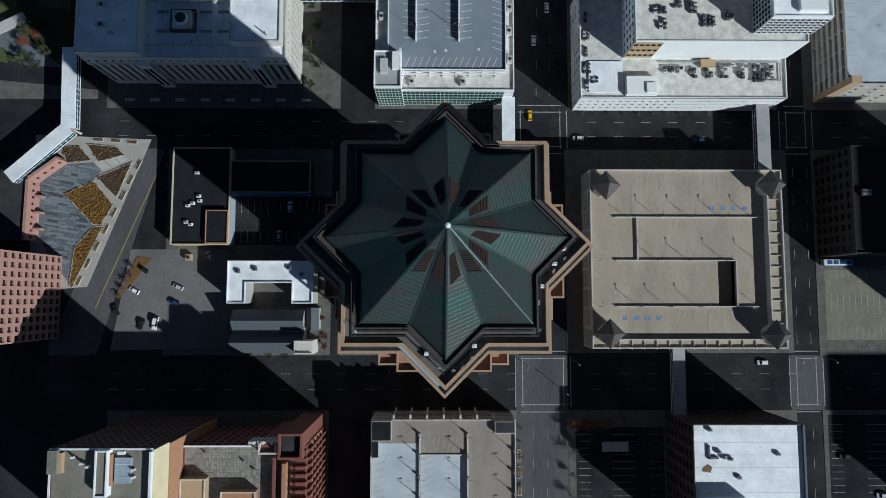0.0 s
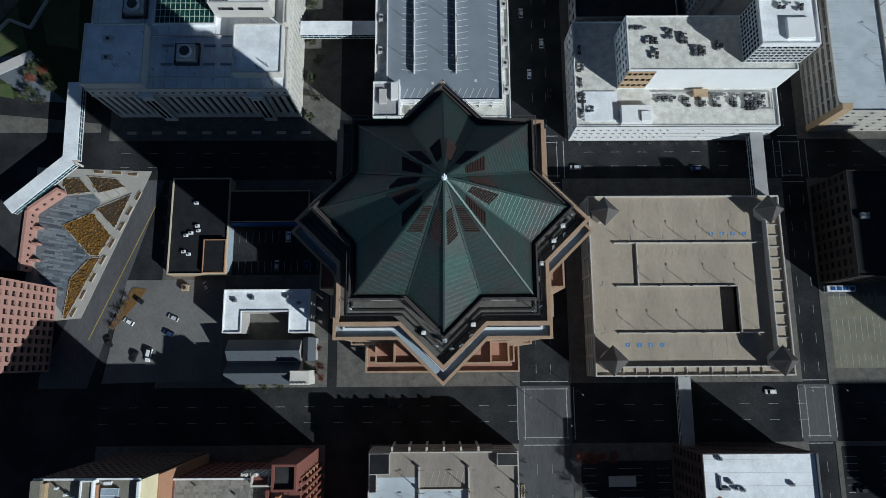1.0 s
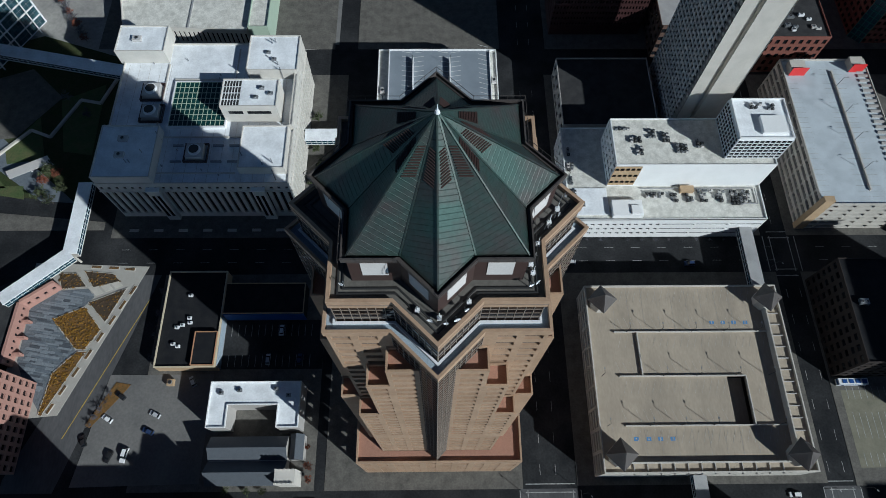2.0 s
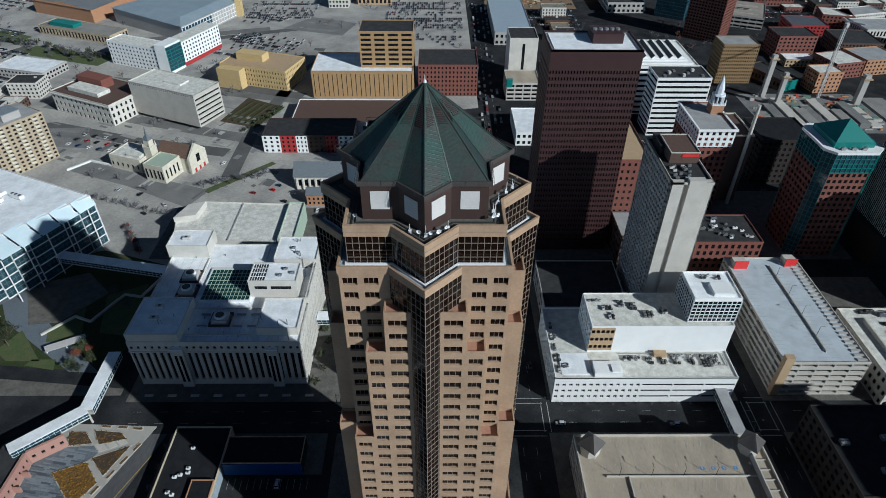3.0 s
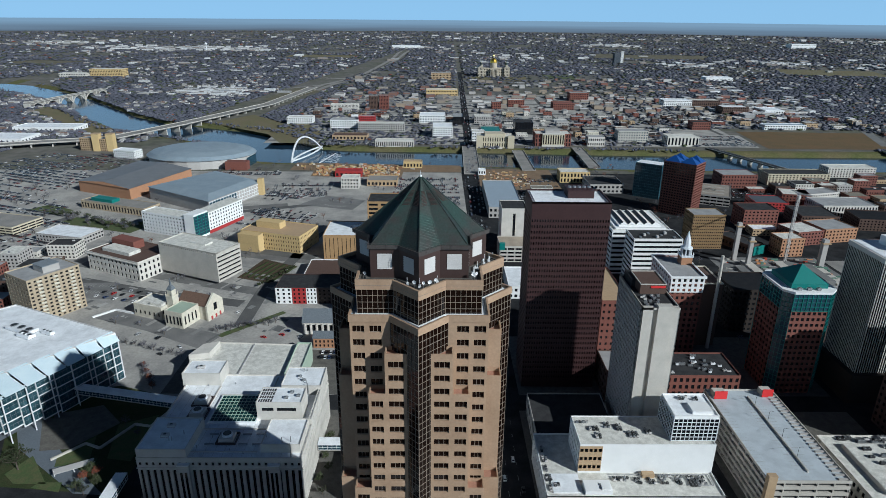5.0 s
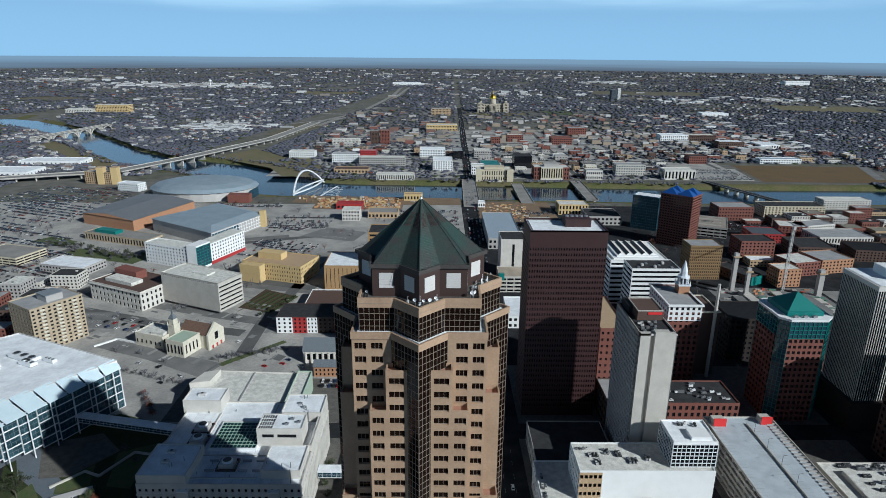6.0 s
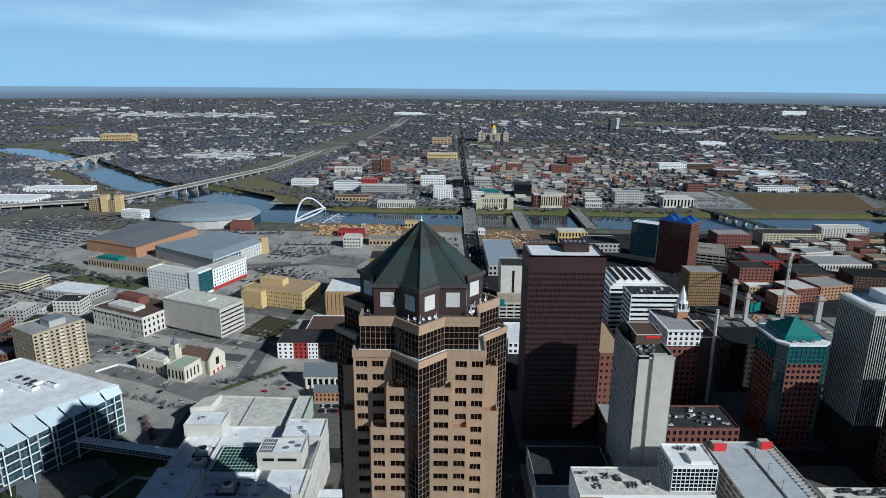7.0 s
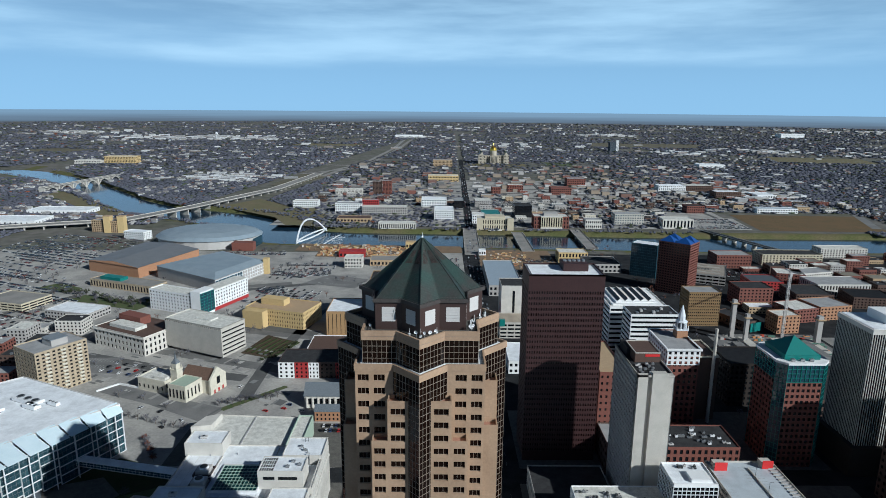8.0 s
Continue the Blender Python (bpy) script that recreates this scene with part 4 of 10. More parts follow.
def skywalk(points, z, w=5.0, roof=None, label="enclosed skywalk bridge with a white roof over the street"):
    """A covered footbridge along a line of points, on slim columns."""
    b = thing("skywalk", points[0][0], points[0][1], 0, label, "footbridge")
    for k, ((ax, ay), (bx, by)) in enumerate(zip(points, points[1:])):
        z += 0.09 if k else 0
        d = Vector((bx - ax, by - ay)).normalized()
        n = Vector((-d.y, d.x)) * (w / 2)
        a, c = Vector((ax, ay)), Vector((bx, by))
        ring = [tuple(a - n), tuple(c - n), tuple(c + n), tuple(a + n)]
        part("deck", Shape().prism(ring, z - 4.2, z - 3.6, concrete, True), b)
        g, m = Shape(), Shape()
        cols = max(2, round((c - a).length / 2.5))
        curtain(g, m, ring[0], ring[1], z - 3.6, z - 0.5, cols, 2, blue_glass, white_metal, 0.12)
        curtain(g, m, ring[2], ring[3], z - 3.6, z - 0.5, cols, 2, blue_glass, white_metal, 0.12)
        part("glazing", g, b, "blue-green glass sides")
        part("mullion_grid", m, b)
        part("roof", Shape().prism(inset(ring, -0.25), z - 0.5, z, roof or white_roof, True), b)
    for x, y in points[1:-1]:
        part("column", Shape().cyl(x, y, 0, z - 4.2, 0.5, 0.5, concrete, 10), b)


# ---------------------------------------------------------------- concrete parking garage with pyramid turrets
def build_garage():
    g = thing("parking_garage", 100, 8, 0, "beige concrete parking garage with four dark pyramid corner turrets", "parking garage")
    x0, y0, x1, y1, z = 61, -29, 140, 44, 14.6
    ring = rect(x0, y0, x1, y1)
    s, panes = Shape(), []
    for i in range(4):
        grid_wall(s, panes, ring[i], ring[(i + 1) % 4], 0, z, 9, 4, 0.86, 0.55, 1.2, concrete)
    s.ramp_wall(ring, z, z + 1.1, 0.5, concrete)
    part("wall", s, g)
    # Black sheets close the open storeys; their inner shade is put into the colour.
    set_panes(panes, g, black_paint_and_shade, None, 0, 0)
    # roof deck in pieces round the open ramp well
    d = Shape()
    for a in ((x0 + 0.5, y0 + 0.5, x1 - 0.5, -12), (x0 + 0.5, -12, 113, 6.5), (120, -12, x1 - 0.5, 6.5), (x0 + 0.5, 6.5, x1 - 0.5, y1 - 0.5)):
        d.box(a[0], a[1], z - 0.8, a[2], a[3], z, deck)
    pieces("roof_deck", d, g)
    part("ramp", Shape().solid([(113, -12, z - 4), (120, -12, z - 4), (120, 6.5, z - 4), (113, 6.5, z - 4)], [(113, -12, z - 3.4), (120, -12, z - 3.4), (120, 6.5, z - 3.4), (113, 6.5, z - 3.4)], deck), g)
    for a in ((71, 24.1, 133, 24.5), (71, 6.4, 120, 6.8), (71, -12.3, 133, -11.9), (79.8, 6.8, 80.3, 24.1), (120, -11.9, 120.4, 6.4), (132.5, -20, 133, 34), (70, -25.6, 130, -25.1)):
        part("parapet", Shape().box(*a[:2], z, *a[2:], z + (3.4 if a[0] > 130 else 2.0 if a[1] < -25 else 1.0), concrete), g)
    for i in range(12):
        part("edge_fin", Shape().box(133, -19 + i * 4.6, z - 1, 138.6, -18.7 + i * 4.6, z + 0.7, grey_wall), g)
        part("edge_fin", Shape().box(72 + i * 5, -29.4, z - 1, 72.3 + i * 5, -25.6, z + 0.6, grey_wall), g)
    for x, y in ((66.5, 36.5), (133.3, 37), (67, -22.8), (133.2, -23.2)):
        r = 6.0
        oct_ring = [(x + r * math.cos(a * math.pi / 2), y + r * math.sin(a * math.pi / 2)) for a in range(4)]
        low = [(x + 4.1 * math.cos(a * math.pi / 4 + 0.39), y + 4.1 * math.sin(a * math.pi / 4 + 0.39)) for a in range(8)]
        part("turret", Shape().prism(low, 0, 20.5, concrete), g)
        s, seams = Shape(), Shape()
        top = (x, y, 25.6)
        for i in range(4):
            a, b = oct_ring[i], oct_ring[(i + 1) % 4]
            s.poly([(*a, 20.2), (*b, 20.2), top], turret_metal)
            for k in range(1, 8):
                p = Vector((*a, 20.25)).lerp(Vector((*b, 20.25)), k / 8)
                q = p.lerp(Vector(top), 1 - abs(k / 4 - 1) * 0.98)
                seams.bar(p, (p.x + (q.x - p.x) * 0.9, p.y + (q.y - p.y) * 0.9, p.z + (q.z - p.z) * 0.9 + 0.04), 0.07, turret_metal)
        s.prism(oct_ring, 19.9, 20.2, turret_metal, True)
        roof = part("turret_roof", s, g, "dark brown metal pyramid roof")
        pieces("seam", seams, roof)
    z += 0.03
    for x, y in ((111.2, 28.2), (115.7, 28.2), (120.1, 28.2), (124.8, 28.2), (74.5, -16.8), (79.2, -16.8), (83.6, -16.8), (88.2, -16.8)):
        m = Shape().poly([(x - 0.9, y - 0.7, z), (x + 0.9, y - 0.7, z), (x + 0.9, y + 0.7, z), (x - 0.9, y + 0.7, z)], blue_paint)
        m.poly([(x - 0.25, y - 0.45, z + 0.01), (x + 0.25, y - 0.45, z + 0.01), (x + 0.25, y + 0.45, z + 0.01), (x - 0.25, y + 0.45, z + 0.01)], road_paint)
        part("bay_marking", m, g, "blue accessible bay marking")
    joints = Shape()
    for x in range(66, 138, 6):
        for ya, yb in ((24.6, 43), (-24, -12.4)):
            joints.box(x - 0.025, ya, z - 0.02, x + 0.025, yb, z + 0.004, grey_roof)
    m = Shape()
    for i in range(22):
        x = 72 + i * 2.75
        for y0, d in ((37, 1.8), (25.4, -1.8), (18, 1.8), (7.4, -1.8), (0, 1.8), (-10.8, -1.8), (-18.4, 1.8)):
            if not 111 < x < 122 or y0 > 6 or y0 < -12:
                m.poly([(x, y0, z + 0.01), (x + 0.12, y0, z + 0.01), (x + 0.12 + d, y0 + 5, z + 0.01), (x + d, y0 + 5, z + 0.01)], deck_paint)
    part("stall_line", m, g, "faded angled stall lines", kind="stuff")
    part("joint", joints, g, "dark expansion joints", kind="stuff")
    for x, y in ((76, 24.3), (89, 24.3), (102, 24.3), (115, 24.3), (128, 24.3), (64, 6.6), (88, 6.6), (101, 6.6), (116, 6.6), (129, 6.6), (64, -12.1), (80, -12.1), (92, -12.1), (104, -12.1), (129, -12.1)):
        lamp_post(x, y, z + 0.9, 180, 5.5)


build_garage()
skywalk([(98, -29.5), (98, -59)], 9.5, 4.5, grey_roof, "grey roofed skywalk from the garage over the street")
skywalk([(136.5, 40.5), (136.5, 74)], 10, 5, grey_roof, "grey roofed skywalk in the shade over the street")
skywalk([(28.5, 76), (28.5, 27)], 10, 5, white_roof, "white roofed skywalk reaching the tower over the street")
skywalk([(-60.5, 122), (-27.5, 122)], 11, 6)
skywalk([(-157.5, 97), (-156.5, 62.5), (-180, 41.5)], 10, 5.5)
skywalk([(-231, 176.5), (-146, 158.5)], 11, 6)


# ---------------------------------------------------------------- government building
def build_government():
    b = thing("government_building", -101, 122, 0, "white-roofed limestone government building with tall window strips", "office building")
    ring = rect(-141.5, 85, -61, 160)
    z1 = 29.5
    s, panes = Shape(), []
    for i, n in enumerate((25, 24, 25, 24)):
        a, c = ring[i], ring[(i + 1) % 4]
        s.poly([(*a, 0), (*c, 0), (*c, 3.5), (*a, 3.5)], limestone)
        grid_wall(s, panes, a, c, 3.5, 22.5, n, 1, 0.5, 0.97, 0.9, limestone)
        s.poly([(*a, 22.5), (*c, 22.5), (*c, 24), (*a, 24)], limestone)
        grid_wall(s, panes, a, c, 24, 27.5, n, 1, 0.38, 0.5, 0.4, limestone)
        s.poly([(*a, 27.5), (*c, 27.5), (*c, z1 - 0.8), (*a, z1 - 0.8)], limestone)
    s.ramp_wall(ring, z1 - 0.8, z1, 0.5, limestone)
    part("wall", s, b)
    part("cornice", Shape().ramp_wall(inset(ring, -0.35), 23.0, 23.6, 0.36, limestone), b)
    for x in (-118.5, -74.5):
        part("front_bay", Shape().box(x - 2.6, 83.2, 0, x + 2.6, 84.9, 26, limestone), b)
        for k in (-1.3, 0.9):
            part("bay_window", Shape().box(x + k - 0.5, 83.1, 4, x + k + 0.7, 83.25, 22, dark_glass), b)
        part("bay_roof", Shape().box(x - 2.9, 82.8, 26, x + 2.9, 84.9, 26.5, white_metal), b)
    set_panes(panes, b, dark_glass, bronze_clad, 1, 100)
    part("roof", Shape().prism(inset(ring, 0.5), z1 - 1.4, z1 - 0.8, white_roof), b)
    blocks = (("southwest", -141.2, 85.3, -117, 111, 33.5), ("northwest", -143, 149, -121, 164, 36), ("south_wing", -82, 90, -62.5, 111, 33), ("north_wing", -84, 140, -61.2, 160, 34),
              ("west_strip", -62.8, 112, -61.2, 140, 32))
    for _, xa, ya, xb, yb, h in blocks:
        s = Shape().prism(rect(xa, ya, xb, yb), z1 - 1, h, limestone)
        s.ramp_wall(rect(xa, ya, xb, yb), h, h + 0.7, 0.4, limestone)
        w = part("upper_storey", s, b)
        part("upper_roof", Shape().prism(rect(xa + 0.45, ya + 0.45, xb - 0.45, yb - 0.45), h, h + 0.12, white_roof), w)
    p = part("penthouse", Shape().prism(rect(-91, 116.5, -67, 131), z1 - 1, 39.0, limestone).ramp_wall(rect(-91, 116.5, -67, 131), 39.0, 39.7, 0.4, limestone), b)
    part("upper_roof", Shape().prism(rect(-83, 117, -67.5, 130.5), 39.0, 39.2, white_roof), p)
    for i in range(6):
        part("grid_bar", Shape().box(-90.6 + i * 1.25, 117, 39.1, -90.4 + i * 1.25, 130.5, 39.4, white_metal), p, "white open grid bar")
    for i in range(5):
        part("grid_bar", Shape().box(-90.6, 117 + i * 3.3, 39.1, -83.2, 117.2 + i * 3.3, 39.4, white_metal), p, "white open grid bar")
    part("strip_window", Shape().box(-88, 116.35, 34.5, -82, 116.6, 36.2, dark_glass).box(-80, 116.35, 34.5, -70, 116.6, 36.2, dark_glass), p)
    # Black sheet below the grid paints the shade of an open well.
    part("dark_well", Shape().poly([(-90.5, 117, 39.03), (-83.2, 117, 39.03), (-83.2, 130.5, 39.03), (-90.5, 130.5, 39.03)], dark_roof), p)
    k = part("skylight", Shape().box(-115.5, 113.5, z1 - 0.7, -91.5, 137, z1 + 0.3, green_glass), b, "dark green glass skylight")
    part("skylight_kerb", Shape().ramp_wall(rect(-116.2, 112.8, -90.8, 137.7), z1 - 0.8, z1 + 0.6, 0.6, white_metal), k)
    for i in range(13):
        part("glazing_bar", Shape().box(-115.6 + i * 2, 113.4, z1 + 0.3, -115.4 + i * 2, 137.1, z1 + 0.5, sage_wall), k)
    for i in range(9):
        part("glazing_bar", Shape().box(-115.6, 113.4 + i * 2.95, z1 + 0.3, -91.4, 113.6 + i * 2.95, z1 + 0.48, sage_wall), k)
    # seams, patches and low kerbs of the membrane roof
    rng = random.Random(9)
    for i in range(16):
        x = -139 + i * 4.8
        part("roof_seam", Shape().box(x, 111.5 if x < -117 else 86, z1 - 0.8, x + 0.12, 112.5 if -116 < x < -91 else 148, z1 - 0.74, louvre_grey), b)
    for x, y, w, d in ((-118, 90, 34, 0.5), (-118, 108, 34, 0.5), (-117, 139, 32, 0.6), (-90, 139, 0.5, 18), (-121, 112, 0.6, 36)):
        part("roof_kerb", Shape().box(x, y, z1 - 0.8, x + w, y + d, z1 - 0.2, limestone), b)
    for i in range(26):
        x, y = rng.uniform(-138, -64), rng.choice((rng.uniform(87, 111), rng.uniform(139, 158)))
        part("roof_vent", Shape().cyl(x, y, z1 - 0.8, z1 + (7 if x > -82 and y < 112 or x > -84 and y > 139 else 6.5 if x < -117 and y < 112 else 0.4), 0.25, 0.22, steel, 6), b)
    for x, y in ((-125.5, 132), (-124, 120.5), (-101.5, 100)):
        u = thing("cooling_tower", x, y, z1 - 0.8, "square grey cooling unit with round fan stack", "cooling tower", "roof cooling towers")
        part("casing", Shape().box(x - 3.6, y - 3.4, z1 - 0.8, x + 3.6, y + 3.4, z1 + 2.2, louvre_grey), u)
        part("curb", Shape().ramp_wall(rect(x - 5, y - 4.6, x + 5, y + 4.6), z1 - 0.8, z1 + 0.5, 0.4, bronze_clad), u)
        part("fan_ring", Shape().cyl(x, y, z1 + 2.2, z1 + 3.2, 2.7, 2.5, white_metal, 16).cyl(x, y, z1 + 3.2, z1 + 3.26, 2.1, 2.1, black_paint_and_shade, 16), u)
    for x in (-112, -106, -95, -88):
        pieces("pipe", Shape().box(x, 95.5, z1 - 0.8, x + 4.5, 96.3, z1, steel).box(x, 103.5, z1 - 0.8, x + 4.5, 104.3, z1, steel), b)
    for x, y in ((-131, 96), (-131, 104), (-134, 156)):
        roof_unit(x, y, 33.6 if y < 120 else 36.1, 4, 2.6, 1.3, louvre_grey)
    for x, y in ((-75, 150), (-72, 146), (-70, 123), (-74, 126), (-76, 121)):
        roof_unit(x, y, 34.1 if y > 140 else 39.3, 2.2, 1.4, 1.0, steel)


build_government()


# ---------------------------------------------------------------- parking ramp beside the government building
def build_ramp(name, label, x0, y0, x1, y1, z, wall, top, dividers, stair=None, rows=5, lines=True):
    g = thing(name, (x0 + x1) / 2, (y0 + y1) / 2, 0, label, "parking garage")
    ring = rect(x0, y0, x1, y1)
    s, panes = Shape(), []
    for i in range(4):
        n = max(4, round(((x1 - x0) if i % 2 == 0 else (y1 - y0)) / 8))
        grid_wall(s, panes, ring[i], ring[(i + 1) % 4], 0, z, n, rows, 0.92, 0.5, 1.0, wall, 0.7)
    s.ramp_wall(ring, z, z + 1.0, 0.4, wall)
    part("wall", s, g)
    # Openings of the ramp levels get black sheets that paint the shade inside.
    set_panes(panes, g, black_paint_and_shade, None, 0, 0)
    part("roof_deck", Shape().prism(inset(ring, 0.4), z - 0.6, z, top), g)
    for x in dividers:
        part("divider", Shape().box(x - 0.3, y0 + 7, z, x + 0.3, y1 - 7, z + 1.0, wall), g)
    if lines:
        m = Shape()
        y = y0 + 4
        while y < y1 - 4:
            for x in [x0 + 0.6, x1 - 5.6] + [d + o for d in dividers for o in (-5.4, 0.4)]:
                m.box(x, y - 0.06, z, x + 5, y + 0.06, z + 0.02, road_paint)
            y += 2.75
        part("stall_line", m, g, "white stall lines", kind="stuff")
    if stair:
        xa, ya, xb, yb, h = stair
        w = part("stair_tower", Shape().prism(rect(xa, ya, xb, yb), 0, h, wall).ramp_wall(rect(xa, ya, xb, yb), h, h + 0.6, 0.3, wall), g)
        part("upper_roof", Shape().prism(rect(xa + 0.35, ya + 0.35, xb - 0.35, yb - 0.35), h, h + 0.1, white_roof), w)
    return g


def build_slate_ramp():
    """The parking ramp with a sunk blue-grey deck, ledges round it and a glazed street front."""
    x0, y0, x1, y1, z = -27, 76, 30, 166, 20.0
    g = build_ramp("parking_ramp", "blue-grey decked parking ramp with white ledges and glazed front", x0, y0, x1, y1, z - 2.2, white_wall, cream_roof, (), None, 5, False)
    deck_ring = rect(x0 + 5.5, y0 + 8.2, x1 - 3.8, y1 - 2)
    part("upper_deck", Shape().prism(deck_ring, z - 2.3, z, slate_deck), g, "blue-grey parking deck")
    part("deck_kerb", Shape().ramp_wall(inset(deck_ring, -0.35), z - 2.2, z + 0.9, 0.35, white_wall), g)
    for y in (y0 + 7.2, y0 + 6.2):
        part("front_rail", Shape().box(x0 + 5.2, y - 0.22, z + 0.2, x1 - 3.6, y + 0.22, z + 0.7, white_wall), g)
    for k in range(8):
        x = x0 + 11.5 + k * 5.4
        part("rail_stub", Shape().box(x - 0.25, y0 + 5.9, z - 2.2, x + 0.25, y0 + 8, z + 0.75, white_wall), g)
    m = Shape()
    for x in (-10.2, 7.3):
        part("divider", Shape().box(x - 0.28, y0 + 20, z, x + 0.28, y1 - 8, z + 2.3, white_wall), g)
        part("lower_lane", Shape().box(x - 2.6, y0 + 20, z, x - 0.3, y1 - 8, z + 0.02, slate), g)
        for k in range(24):
            y = y0 + 21 + k * 2.85
            m.poly([(x + 0.4, y, z + 0.03), (x + 5.2, y + 0.8, z + 0.03), (x + 5.2, y + 1.02, z + 0.03), (x + 0.4, y + 0.22, z + 0.03)], bay_line)
            m.poly([(x - 5.4, y + 0.8, z + 0.03), (x - 0.6, y, z + 0.03), (x - 0.6, y + 0.22, z + 0.03), (x - 5.4, y + 1.02, z + 0.03)], bay_line)
    for k in range(27):
        y = y0 + 16 + k * 2.85
        m.poly([(x1 - 9, y + 1.6, z + 0.03), (x1 - 4.2, y, z + 0.03), (x1 - 4.2, y + 0.24, z + 0.03), (x1 - 9, y + 1.84, z + 0.03)], bay_line)
    for k in range(14):
        x = x0 + 12 + k * 2.75
        m.poly([(x, y0 + 8.8, z + 0.03), (x + 0.26, y0 + 8.8, z + 0.03), (x + 2.3, y0 + 13.4, z + 0.03), (x + 2.04, y0 + 13.4, z + 0.03)], bay_line)
    for x, y in ((-17, 92), (-3, 91), (1.5, 91.5), (15, 92)):
        m.poly([(x, y, z + 0.03), (x + 1.1, y + 0.2, z + 0.03), (x + 0.7, y + 1.5, z + 0.03), (x - 0.2, y + 1.2, z + 0.03)], bay_line)
    part("stall_line", m, g, "white angled stall lines", kind="stuff")
    glass, bars = Shape(), Shape()
    curtain(glass, bars, (x0 + 11, y0 - 0.15), (x1 - 4, y0 - 0.15), 1, z - 2.6, 24, 5, blue_glass, sage_wall, 0.2)
    part("front_glazing", glass, g, "pale blue-green glazed front")
    part("mullion_grid", bars, g)
    t = part("stair_tower", Shape().prism(rect(x0, y0 - 0.6, x0 + 11, y0 + 14.5), 0, 23.5, white_wall).ramp_wall(rect(x0, y0 - 0.6, x0 + 11, y0 + 14.5), 23.5, 24.4, 0.5, white_wall), g)
    part("stair_roof", Shape().box(x0 + 0.6, y0, 23.5, x0 + 10.4, y0 + 13.9, 23.6, grey_roof), t)
    part("roof_box", Shape().box(x0 + 7.4, y0 + 6.5, 23.6, x0 + 10.3, y0 + 13.5, 25.6, white_wall), t)
    part("roof_box", Shape().box(x0 + 2.6, y0 + 5, 23.6, x0 + 5.6, y0 + 11, 25, louvre_grey), t)
    glass, bars = Shape(), Shape()
    curtain(glass, bars, (x0 + 0.2, y0 - 0.7), (x0 + 10.8, y0 - 0.7), 1, 22.6, 8, 7, blue_glass, sage_wall, 0.22)
    part("stair_glazing", glass, t, "teal stair glazing")
    part("mullion_grid", bars, t)
    for x, y in ((-24.5, 107), (-24.3, 122), (-24.5, 141), (28.2, 89), (28, 101), (28.2, 111), (28, 128), (28.2, 147), (-12, 79.5), (9, 79.5)):
        roof_unit(x, y, z - 2.2, 2.2, 3.2, 1.7, louvre_grey)
    for x in (-10.2, 7.3):
        for y in (100, 118, 136, 154):
            lamp_post(x, y, z + 2.3, -90, 6)


build_slate_ramp()
r = build_ramp("parking_ramp", "long sealed-deck parking ramp with red corner panels", 164.5, 77.5, 205, 156, 22.3, concrete, blue_deck, (187.5,), None, 6)
for x, y, w in ((170.5, 150, 7), (199, 152, 6)):
    part("stair_tower", Shape().box(x - w / 2, y - 3, 22.3, x + w / 2, y + 3, 26, concrete), r)
    part("red_panel", Shape().box(x - w / 2 - 0.2, y - 3.3, 22.4, x + w / 2 + 0.2, y - 3.0, 27.6, red_paint), r, "bright red square panel")
part("stair_tower", Shape().box(164.2, 77.2, 0, 168.5, 80, 26, tan_brick), r)
for k in range(26):
    part("edge_louvre", Shape().box(199.5, 79 + k * 2.9, 22.35, 204.3, 80.2 + k * 2.9, 23.0, grey_wall), r)
for y in (95, 110, 125, 140):
    lamp_post(187.5, y, 23.2, 90, 6)
